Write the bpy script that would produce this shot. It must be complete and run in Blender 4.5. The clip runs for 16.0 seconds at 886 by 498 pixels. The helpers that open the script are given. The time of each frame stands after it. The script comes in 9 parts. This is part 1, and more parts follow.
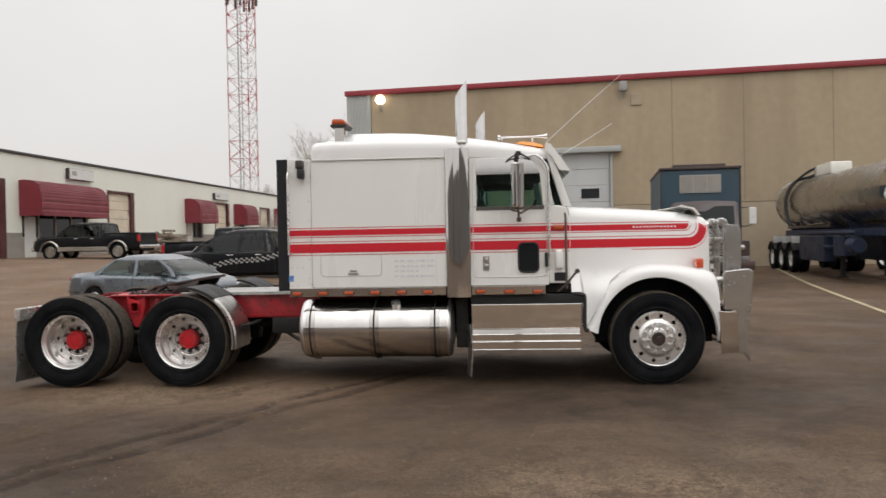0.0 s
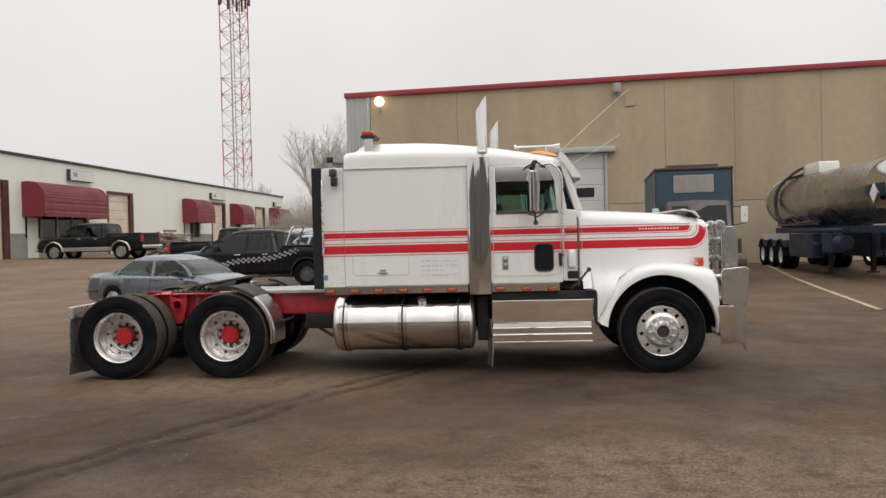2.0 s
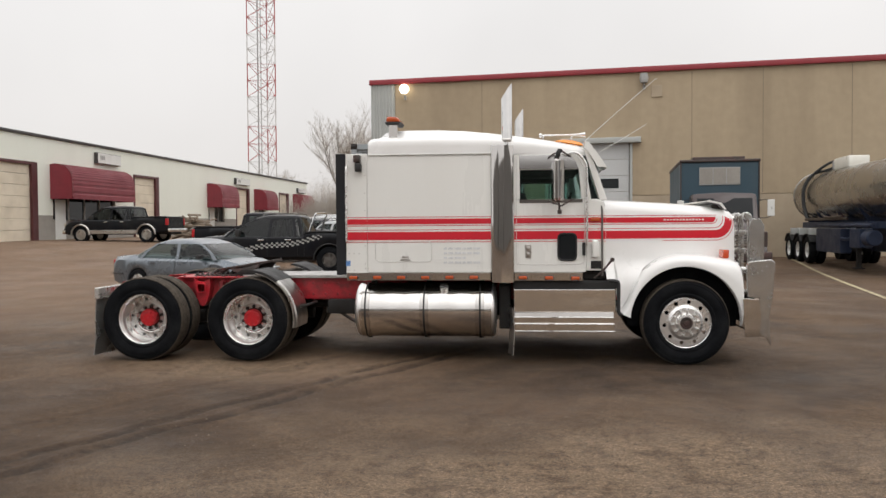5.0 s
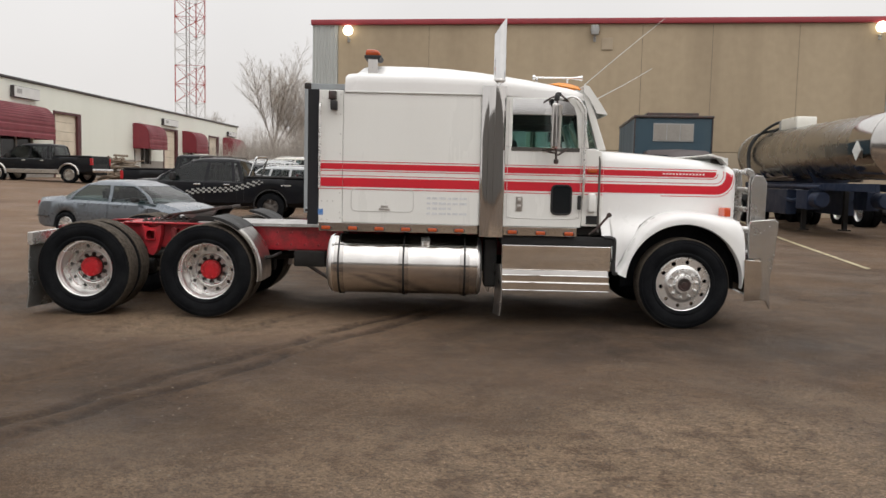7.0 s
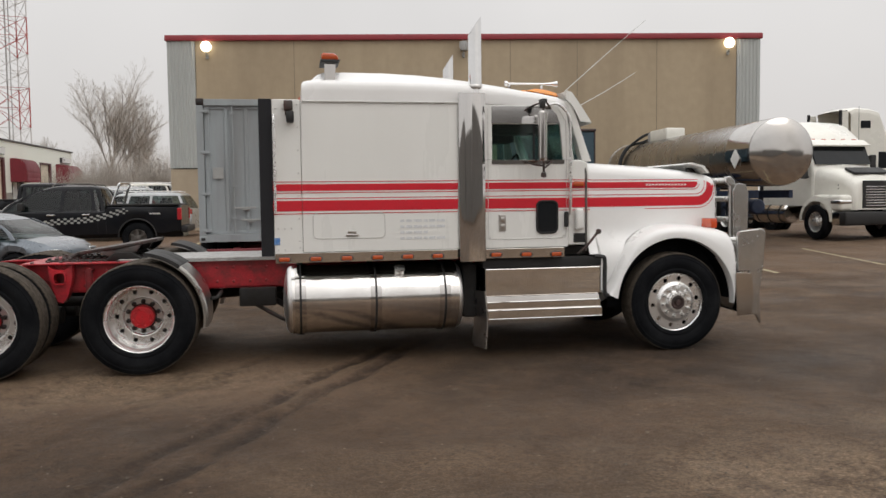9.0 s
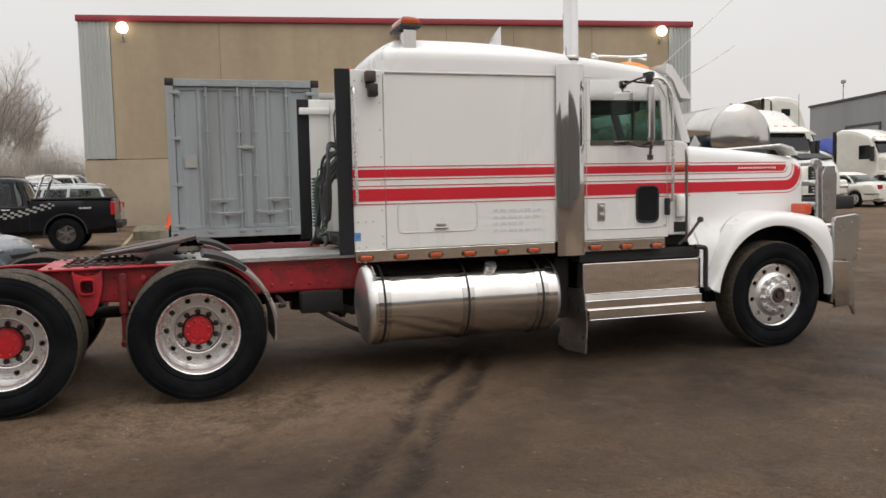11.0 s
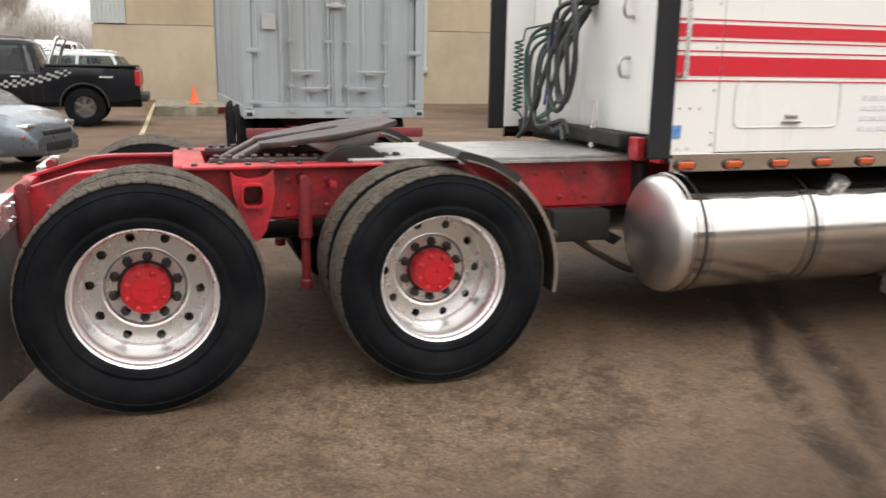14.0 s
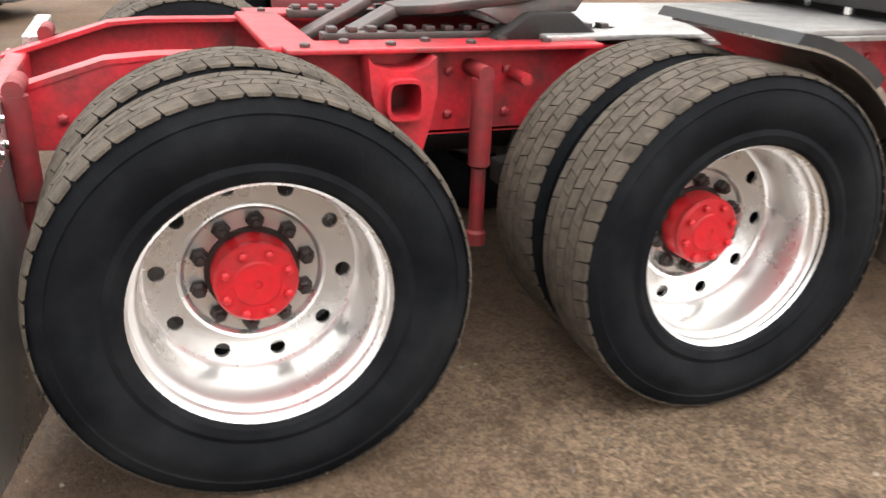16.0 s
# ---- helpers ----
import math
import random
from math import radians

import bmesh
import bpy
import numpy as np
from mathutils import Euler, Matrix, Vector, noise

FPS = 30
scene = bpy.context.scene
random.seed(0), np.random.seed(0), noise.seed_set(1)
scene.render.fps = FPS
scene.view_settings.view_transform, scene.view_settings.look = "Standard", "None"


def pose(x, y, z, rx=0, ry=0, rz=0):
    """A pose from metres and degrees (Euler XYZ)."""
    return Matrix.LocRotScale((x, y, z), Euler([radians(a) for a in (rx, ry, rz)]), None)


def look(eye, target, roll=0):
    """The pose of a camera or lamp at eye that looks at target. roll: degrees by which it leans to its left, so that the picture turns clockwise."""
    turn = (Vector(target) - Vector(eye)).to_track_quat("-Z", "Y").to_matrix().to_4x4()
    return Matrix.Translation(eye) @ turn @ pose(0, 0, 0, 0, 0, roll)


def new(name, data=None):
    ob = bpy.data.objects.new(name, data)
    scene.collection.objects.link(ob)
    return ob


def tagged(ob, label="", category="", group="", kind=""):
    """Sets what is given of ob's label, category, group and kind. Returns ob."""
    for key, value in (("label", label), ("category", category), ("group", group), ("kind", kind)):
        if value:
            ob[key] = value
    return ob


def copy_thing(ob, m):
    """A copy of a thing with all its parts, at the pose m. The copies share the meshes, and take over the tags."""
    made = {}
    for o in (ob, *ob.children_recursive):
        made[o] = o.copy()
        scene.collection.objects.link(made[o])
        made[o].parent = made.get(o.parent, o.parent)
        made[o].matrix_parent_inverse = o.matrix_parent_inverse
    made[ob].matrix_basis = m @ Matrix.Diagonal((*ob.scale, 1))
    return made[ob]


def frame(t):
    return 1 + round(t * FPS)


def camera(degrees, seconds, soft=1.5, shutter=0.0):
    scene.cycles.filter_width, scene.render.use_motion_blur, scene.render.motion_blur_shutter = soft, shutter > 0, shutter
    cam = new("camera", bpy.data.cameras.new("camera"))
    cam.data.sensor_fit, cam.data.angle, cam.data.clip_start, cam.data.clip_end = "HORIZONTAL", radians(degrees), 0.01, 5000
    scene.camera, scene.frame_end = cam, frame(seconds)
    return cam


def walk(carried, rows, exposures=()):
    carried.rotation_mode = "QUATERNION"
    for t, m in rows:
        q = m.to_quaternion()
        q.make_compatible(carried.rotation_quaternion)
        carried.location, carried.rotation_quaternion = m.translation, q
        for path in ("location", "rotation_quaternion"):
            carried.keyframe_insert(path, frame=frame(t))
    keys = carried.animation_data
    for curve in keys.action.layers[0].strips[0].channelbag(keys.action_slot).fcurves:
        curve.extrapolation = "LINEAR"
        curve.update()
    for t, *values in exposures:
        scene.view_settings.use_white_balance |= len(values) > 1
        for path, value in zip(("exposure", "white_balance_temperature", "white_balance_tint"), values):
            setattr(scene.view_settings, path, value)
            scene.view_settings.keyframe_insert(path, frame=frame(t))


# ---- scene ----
cam = camera(57.0, 16.0, shutter=0.4)
PATH = [
    (0, (3.584, -8.803, 1.588), (3.43, -6.809, 1.563), -1.08),
    (0.5, (3.47, -9.142, 1.616), (3.402, -7.143, 1.576), -0.68),
    (1, (3.406, -9.447, 1.636), (3.323, -7.448, 1.61), -0.77),
    (1.5, (3.269, -9.585, 1.637), (3.178, -7.587, 1.607), -1.2),
    (2, (3.27, -9.618, 1.644), (3.139, -7.622, 1.613), -1.36),
    (2.5, (3.307, -9.706, 1.643), (3.156, -7.712, 1.613), -1.7),
    (3, (3.314, -9.7, 1.642), (3.16, -7.706, 1.634), -1.63),
    (5.5, (3.212, -9.524, 1.615), (3.03, -7.535, 1.512), -0.15),
    (6, (3.031, -9.351, 1.604), (2.921, -7.36, 1.444), -0.03),
    (6.5, (2.874, -9.019, 1.603), (2.817, -7.028, 1.426), 0.96),
    (7, (2.606, -8.81, 1.587), (2.596, -6.817, 1.411), 1.33),
    (7.5, (2.322, -8.486, 1.578), (2.395, -6.496, 1.393), 0.85),
    (8, (2.053, -8.164, 1.585), (2.255, -6.181, 1.42), 2.32),
    (8.5, (1.717, -7.932, 1.587), (2.048, -5.965, 1.443), 1.2),
    (9, (1.376, -7.677, 1.575), (1.736, -5.714, 1.448), -0.65),
    (11.5, (-0.376, -5.922, 1.564), (0.254, -4.031, 1.403), -0.84),
    (12, (-0.64, -5.503, 1.538), (-0.01, -3.614, 1.357), -0.34),
    (12.5, (-0.816, -5.009, 1.536), (-0.135, -3.143, 1.311), -1.09),
    (13, (-0.956, -4.501, 1.531), (-0.286, -2.635, 1.263), 0.2),
    (13.5, (-1.097, -4.054, 1.501), (-0.425, -2.204, 1.148), 0.08),
    (14, (-1.169, -3.555, 1.469), (-0.556, -1.7, 1.04), 0.85),
    (14.5, (-1.305, -3.098, 1.418), (-0.748, -1.24, 0.928), 1.74),
    (15, (-1.34, -2.649, 1.385), (-0.755, -0.853, 0.729), 0.42),
    (15.5, (-1.413, -2.175, 1.386), (-0.816, -0.407, 0.667), 2.68),
    (16, (-1.534, -1.745, 1.371), (-0.883, -0.018, 0.601), 2.06),
]
walk(cam, [(t, look(eye, target, roll)) for t, eye, target, roll in PATH],
     exposures=[(0, 0.25), (3, 0.27), (5.5, 0.38), (6, 0.40), (7, 0.32), (8.5, 0.18), (9, 0.14), (11.5, 0.29), (12.5, 0.46), (13.5, 0.84), (14.5, 1.2), (15.2, 1.50), (16, 1.70)])

# ---- world and light: an overcast, damp day ----
world = bpy.data.worlds.new("overcast_sky")
scene.world = world
world.use_nodes = True
wn, wl = world.node_tree.nodes, world.node_tree.links
for n in list(wn):
    wn.remove(n)
w_out = wn.new("ShaderNodeOutputWorld")
w_bg = wn.new("ShaderNodeBackground")
w_sky = wn.new("ShaderNodeTexSky")
w_sky.sky_type = "NISHITA"
w_sky.sun_disc = False
w_sky.sun_elevation = radians(38)
w_sky.sun_rotation = radians(145)
w_sky.dust_density = 6
w_co = wn.new("ShaderNodeTexCoord")
w_sep = wn.new("ShaderNodeSeparateXYZ")
wl.new(w_co.outputs["Generated"], w_sep.inputs[0])
w_ramp = wn.new("ShaderNodeValToRGB")
w_ramp.color_ramp.elements[0].position = 0.0
w_ramp.color_ramp.elements[0].color = (0.655, 0.63, 0.615, 1)
w_ramp.color_ramp.elements[1].position = 0.30
w_ramp.color_ramp.elements[1].color = (0.755, 0.74, 0.73, 1)
e = w_ramp.color_ramp.elements.new(1.0)
e.color = (1.65, 1.63, 1.61, 1)
wl.new(w_sep.outputs["Z"], w_ramp.inputs["Fac"])
w_cloud = wn.new("ShaderNodeTexNoise")
w_cloud.inputs["Scale"].default_value = 2.2
w_cloud.inputs["Detail"].default_value = 4
w_map = wn.new("ShaderNodeMapRange")
w_map.inputs["From Min"].default_value, w_map.inputs["From Max"].default_value = 0.3, 0.7
w_map.inputs["To Min"].default_value, w_map.inputs["To Max"].default_value = 0.93, 1.05
wl.new(w_co.outputs["Generated"], w_cloud.inputs["Vector"])
wl.new(w_cloud.outputs["Fac"], w_map.inputs["Value"])
w_mul = wn.new("ShaderNodeVectorMath")
w_mul.operation = "SCALE"
wl.new(w_ramp.outputs["Color"], w_mul.inputs[0])
wl.new(w_map.outputs["Result"], w_mul.inputs["Scale"])
w_nis = wn.new("ShaderNodeVectorMath")
w_nis.operation = "SCALE"
w_nis.inputs["Scale"].default_value = 0.07
wl.new(w_sky.outputs["Color"], w_nis.inputs[0])
w_mix = wn.new("ShaderNodeMix")
w_mix.data_type = "RGBA"
w_mix.inputs["Factor"].default_value = 0.94
wl.new(w_nis.outputs[0], w_mix.inputs["A"])
wl.new(w_mul.outputs[0], w_mix.inputs["B"])
wl.new(w_mix.outputs["Result"], w_bg.inputs["Color"])
w_bg.inputs["Strength"].default_value = 1.0
wl.new(w_bg.outputs[0], w_out.inputs["Surface"])

sun_data = bpy.data.lights.new("sun", "SUN")
sun_data.energy = 0.35
sun_data.angle = radians(35)
sun_data.color = (1.0, 0.97, 0.94)
sun = new("sun", sun_data)
sun.matrix_world = look((16, -20, 34), (3, 2, 0))


# ---- materials ----
def paint(name, color, rough=0.5, metal=0.0, dirt=None, dirt_amount=0.35, scale=3.0, fine=40.0, bump=0.0, bump_scale=60.0, coat=0.0, spec=0.5, per_object=0.0, streak=False, grain=0.5):
    """A surface with broad stains and fine grain, in metres."""
    m = bpy.data.materials.new(name)
    m.use_nodes = True
    n, l = m.node_tree.nodes, m.node_tree.links
    p = n["Principled BSDF"]
    geo = n.new("ShaderNodeTexCoord")
    vec = geo.outputs["Object"]
    if streak:
        mp = n.new("ShaderNodeMapping")
        mp.inputs["Scale"].default_value = (1, 1, 0.12)
        l.new(vec, mp.inputs["Vector"])
        vec = mp.outputs["Vector"]
    big = n.new("ShaderNodeTexNoise")
    big.inputs["Scale"].default_value, big.inputs["Detail"].default_value, big.inputs["Roughness"].default_value = scale, 6, 0.62
    l.new(vec, big.inputs["Vector"])
    small = n.new("ShaderNodeTexNoise")
    small.inputs["Scale"].default_value, small.inputs["Detail"].default_value = fine, 3
    l.new(geo.outputs["Object"], small.inputs["Vector"])
    d = dirt or tuple(c * 0.55 for c in color)
    r1 = n.new("ShaderNodeMapRange")
    r1.inputs["From Min"].default_value, r1.inputs["From Max"].default_value = 0.42, 0.72
    r1.inputs["To Max"].default_value = dirt_amount
    l.new(big.outputs["Fac"], r1.inputs["Value"])
    mix = n.new("ShaderNodeMix")
    mix.data_type = "RGBA"
    mix.inputs["A"].default_value = (*color, 1)
    mix.inputs["B"].default_value = (*d, 1)
    l.new(r1.outputs["Result"], mix.inputs["Factor"])
    r2 = n.new("ShaderNodeMapRange")
    r2.inputs["From Min"].default_value, r2.inputs["From Max"].default_value = 0.3, 0.7
    g = grain * dirt_amount
    r2.inputs["To Min"].default_value, r2.inputs["To Max"].default_value = 1 - 0.35 * g, 1 + 0.2 * g
    l.new(small.outputs["Fac"], r2.inputs["Value"])
    sc = n.new("ShaderNodeVectorMath")
    sc.operation = "SCALE"
    l.new(mix.outputs["Result"], sc.inputs[0])
    l.new(r2.outputs["Result"], sc.inputs["Scale"])
    col = sc.outputs[0]
    if per_object:
        inf = n.new("ShaderNodeObjectInfo")
        r3 = n.new("ShaderNodeMapRange")
        r3.inputs["To Min"].default_value, r3.inputs["To Max"].default_value = 1 - per_object, 1 + per_object
        l.new(inf.outputs["Random"], r3.inputs["Value"])
        s2 = n.new("ShaderNodeVectorMath")
        s2.operation = "SCALE"
        l.new(col, s2.inputs[0])
        l.new(r3.outputs["Result"], s2.inputs["Scale"])
        col = s2.outputs[0]
    l.new(col, p.inputs["Base Color"])
    r4 = n.new("ShaderNodeMapRange")
    r4.inputs["From Min"].default_value, r4.inputs["From Max"].default_value = 0.3, 0.7
    r4.inputs["To Min"].default_value, r4.inputs["To Max"].default_value = max(0.02, rough * 0.8), min(1.0, rough * 1.25)
    l.new(big.outputs["Fac"], r4.inputs["Value"])
    l.new(r4.outputs["Result"], p.inputs["Roughness"])
    p.inputs["Metallic"].default_value = metal
    p.inputs["Specular IOR Level"].default_value = spec
    p.inputs["Coat Weight"].default_value = coat
    p.inputs["Coat Roughness"].default_value = 0.06
    if bump:
        b = n.new("ShaderNodeBump")
        b.inputs["Strength"].default_value = min(1.0, bump)
        b.inputs["Distance"].default_value = 0.01
        t = n.new("ShaderNodeTexNoise")
        t.inputs["Scale"].default_value, t.inputs["Detail"].default_value = bump_scale, 4
        l.new(geo.outputs["Object"], t.inputs["Vector"])
        l.new(t.outputs["Fac"], b.inputs["Height"])
        l.new(b.outputs["Normal"], p.inputs["Normal"])
    return m


def lamp_glow(name, color, strength):
    m = bpy.data.materials.new(name)
    m.use_nodes = True
    p = m.node_tree.nodes["Principled BSDF"]
    p.inputs["Base Color"].default_value = (*color, 1)
    p.inputs["Emission Color"].default_value = (*color, 1)
    p.inputs["Emission Strength"].default_value = strength
    return m


def glass(name, tint, rough=0.02, alpha=0.35):
    m = bpy.data.materials.new(name)
    m.use_nodes = True
    n, l = m.node_tree.nodes, m.node_tree.links
    for x in list(n):
        n.remove(x)
    out = n.new("ShaderNodeOutputMaterial")
    tr = n.new("ShaderNodeBsdfTransparent")
    tr.inputs["Color"].default_value = (*tint, 1)
    gl = n.new("ShaderNodeBsdfGlossy")
    gl.inputs["Roughness"].default_value = rough
    lw = n.new("ShaderNodeLayerWeight")
    lw.inputs["Blend"].default_value = 0.5
    pw = n.new("ShaderNodeMath")
    pw.operation = "POWER"
    pw.inputs[1].default_value = 4.0
    l.new(lw.outputs["Facing"], pw.inputs[0])
    fr = n.new("ShaderNodeMath")
    fr.operation = "MULTIPLY_ADD"
    fr.inputs[1].default_value, fr.inputs[2].default_value = 0.8, 0.04
    l.new(pw.outputs[0], fr.inputs[0])
    mx = n.new("ShaderNodeMixShader")
    l.new(fr.outputs[0], mx.inputs[0])
    l.new(tr.outputs[0], mx.inputs[1])
    l.new(gl.outputs[0], mx.inputs[2])
    l.new(mx.outputs[0], out.inputs["Surface"])
    return m


M_WHITE = paint("truck_white_paint", (0.80, 0.798, 0.768), 0.28, dirt=(0.68, 0.66, 0.62), dirt_amount=0.22, scale=1.4, coat=0.5, streak=True, grain=0.1)
M_FIBRE = paint("white_fibreglass", (0.82, 0.815, 0.805), 0.3, dirt=(0.6, 0.58, 0.54), dirt_amount=0.2, scale=1.2, coat=0.4, grain=0.1)
M_REDSTRIPE = paint("red_stripe", (0.60, 0.010, 0.026), 0.35, dirt=(0.48, 0.010, 0.024), dirt_amount=0.25, scale=4, coat=0.4)
M_PINLINE = paint("white_pinline", (0.82, 0.80, 0.78), 0.35, dirt_amount=0.1)
M_REDFRAME = paint("red_frame_paint", (0.47, 0.019, 0.030), 0.42, dirt=(0.075, 0.026, 0.025), dirt_amount=1.0, scale=4.5, fine=60, bump=0.15, bump_scale=90, coat=0.15)
M_NUT = paint("greasy_black_steel", (0.030, 0.023, 0.021), 0.55, metal=0.3, dirt=(0.06, 0.035, 0.03), dirt_amount=0.5, scale=30)
M_HANGER = paint("road_stained_steel", (0.20, 0.19, 0.18), 0.38, metal=0.8, dirt=(0.09, 0.08, 0.07), dirt_amount=0.7, scale=5)
M_OLDRED = paint("dull_old_red", (0.20, 0.012, 0.016), 0.6, dirt=(0.06, 0.02, 0.018), dirt_amount=0.7, scale=9)
M_REDHUB = paint("red_hub_paint", (0.56, 0.012, 0.02), 0.4, dirt=(0.2, 0.03, 0.03), dirt_amount=0.5, scale=14, bump=0.2, bump_scale=60)
M_RUBBER = paint("tyre_rubber", (0.0042, 0.0048, 0.0062), 0.75, dirt=(0.019, 0.020, 0.0215), dirt_amount=0.75, scale=3.5, bump=0.16, bump_scale=120, spec=0.09)
M_TREAD = paint("dusty_tread", (0.078, 0.063, 0.048), 0.88, dirt=(0.03, 0.026, 0.022), dirt_amount=0.7, scale=18, bump=0.4, bump_scale=180, spec=0.25)
M_ALU = paint("polished_aluminium", (0.80, 0.79, 0.775), 0.27, metal=0.82, dirt=(0.62, 0.59, 0.56), dirt_amount=0.28, scale=4, grain=0.1)
M_ALUDULL = paint("dull_aluminium", (0.60, 0.58, 0.56), 0.30, metal=1.0, dirt=(0.36, 0.335, 0.31), dirt_amount=0.7, scale=6, grain=0.1)
M_CHROME = paint("chrome", (0.80, 0.80, 0.80), 0.07, metal=1.0, dirt=(0.6, 0.58, 0.56), dirt_amount=0.4, scale=3, grain=0.1)
M_STAINLESS = paint("stainless_sheet", (0.58, 0.56, 0.54), 0.065, metal=1.0, dirt=(0.36, 0.33, 0.3), dirt_amount=0.45, scale=2.5, streak=True, grain=0.1)
M_TANK = paint("polished_fuel_tank", (0.78, 0.76, 0.735), 0.16, metal=1.0, dirt=(0.5, 0.46, 0.42), dirt_amount=0.4, scale=3, streak=False, grain=0.1)
M_BLACK = paint("black_plastic", (0.012, 0.012, 0.013), 0.6, dirt=(0.05, 0.047, 0.043), dirt_amount=0.4, scale=6)
M_BLACKMATT = paint("black_rubber_edge", (0.014, 0.014, 0.017), 0.75, dirt=(0.05, 0.05, 0.05), dirt_amount=0.3, scale=8, spec=0.3)
M_CHASSIS = paint("chassis_black", (0.012, 0.011, 0.0105), 0.75, dirt=(0.03, 0.024, 0.02), dirt_amount=0.5, scale=7, bump=0.2)
M_GREASE = paint("greasy_steel", (0.065, 0.058, 0.054), 0.38, metal=0.5, dirt=(0.16, 0.07, 0.065), dirt_amount=0.5, scale=7, bump=0.25, bump_scale=40)
M_DECK = paint("aluminium_deck", (0.50, 0.49, 0.48), 0.42, metal=0.75, dirt=(0.25, 0.23, 0.21), dirt_amount=0.6, scale=8, bump=0.3, bump_scale=120)
M_MARKER = paint("yellow_amber_lens", (0.78, 0.27, 0.02), 0.2, dirt=(0.6, 0.2, 0.03), dirt_amount=0.3, scale=20, coat=0.5)
M_AMBER = paint("amber_lens", (0.50, 0.085, 0.02), 0.2, dirt=(0.40, 0.06, 0.02), dirt_amount=0.4, scale=20, coat=0.5)
M_TURN = paint("turn_lens", (0.60, 0.075, 0.02), 0.2, dirt=(0.4, 0.05, 0.02), dirt_amount=0.4, scale=20, coat=0.5)
M_REDLENS = paint("red_lens", (0.42, 0.015, 0.02), 0.2, dirt_amount=0.3, scale=20, coat=0.5)
M_HOSE = paint("rubber_hose", (0.025, 0.027, 0.028), 0.5, dirt_amount=0.3, scale=20)
M_HOSEGREEN = paint("green_coil_hose", (0.02, 0.075, 0.05), 0.45, dirt_amount=0.4, scale=20)
M_HOSEBLUE = paint("blue_hose", (0.05, 0.10, 0.28), 0.5, dirt_amount=0.3, scale=20)
M_DECAL_GREY = paint("faded_grey_lettering", (0.64, 0.655, 0.67), 0.4, dirt=(0.74, 0.74, 0.735), dirt_amount=0.8, scale=12)
M_DECAL_BLUE = paint("blue_sticker", (0.06, 0.20, 0.52), 0.4, dirt=(0.4, 0.5, 0.65), dirt_amount=0.7, scale=30)
M_SEAM = paint("panel_seam", (0.60, 0.59, 0.565), 0.6, dirt_amount=0.2)
M_JOINT = paint("wall_joint", (0.20, 0.165, 0.12), 0.9, dirt_amount=0.4, scale=1.0)
M_GLASS = glass("cab_glass", (0.62, 0.76, 0.73))
M_DARKGLASS = paint("tinted_glass", (0.012, 0.014, 0.016), 0.05, dirt=(0.03, 0.03, 0.03), dirt_amount=0.2, spec=0.28)
M_CARGLASS = glass("car_glass", (0.40, 0.47, 0.46))
M_TINTED = glass("tinted_car_glass", (0.22, 0.27, 0.265))
M_SEAT = paint("cab_upholstery", (0.10, 0.10, 0.105), 0.8, dirt_amount=0.3)
M_HEADLINER = paint("cab_lining", (0.10, 0.098, 0.092), 0.8, dirt_amount=0.2)
M_MINT = paint("mint_curtain", (0.36, 0.62, 0.54), 0.8, dirt_amount=0.2)

M_TAN = paint("tan_tilt_up_wall", (0.42, 0.335, 0.228), 0.85, dirt=(0.315, 0.25, 0.175), dirt_amount=0.75, scale=0.5, fine=3, bump=0.06, bump_scale=8, streak=True, grain=0.2)
M_TANLOW = paint("tan_block_base", (0.44, 0.36, 0.262), 0.85, dirt=(0.30, 0.245, 0.18), dirt_amount=0.5, scale=0.5, fine=3, bump=0.08, bump_scale=8, grain=0.2)
M_PALEPANEL = paint("pale_grey_cladding", (0.44, 0.455, 0.44), 0.5, dirt=(0.32, 0.33, 0.32), dirt_amount=0.4, scale=0.8, streak=True)
M_FASCIA = paint("dark_red_fascia", (0.30, 0.035, 0.045), 0.45, dirt=(0.2, 0.03, 0.04), dirt_amount=0.4, scale=1.5)
M_AWNING = paint("maroon_awning", (0.21, 0.022, 0.035), 0.45, dirt=(0.13, 0.018, 0.028), dirt_amount=0.5, scale=1.2)
M_LEFTWALL = paint("pale_green_grey_cladding", (0.82, 0.845, 0.765), 0.6, dirt=(0.72, 0.74, 0.67), dirt_amount=0.4, scale=0.4, streak=True)
M_CREAMDOOR = paint("cream_roller_door", (0.74, 0.66, 0.53), 0.55, dirt=(0.42, 0.36, 0.27), dirt_amount=0.5, scale=0.9)
M_BLOCK = paint("grey_block", (0.33, 0.31, 0.28), 0.85, dirt=(0.22, 0.2, 0.18), dirt_amount=0.5, scale=1.2, bump=0.3, bump_scale=20)
M_DOORWHITE = paint("white_dock_door", (0.57, 0.58, 0.58), 0.45, dirt=(0.42, 0.42, 0.42), dirt_amount=0.4, scale=1, streak=True)
M_SIGN = paint("white_sign_face", (0.72, 0.73, 0.71), 0.4, dirt_amount=0.2, scale=2)
M_SIGNFRAME = paint("dark_sign_frame", (0.05, 0.045, 0.045), 0.5, dirt_amount=0.3)
M_ROOF = paint("roof_membrane", (0.20, 0.19, 0.18), 0.9, dirt_amount=0.4, scale=0.5)
M_GREYBLDG = paint("grey_far_cladding", (0.30, 0.31, 0.32), 0.6, dirt_amount=0.3, scale=0.3, streak=True)
M_CONTAINER = paint("grey_container_paint", (0.315, 0.345, 0.36), 0.5, dirt=(0.22, 0.22, 0.215), dirt_amount=0.65, scale=2.6, bump=0.05, bump_scale=22, streak=True, grain=0.1)
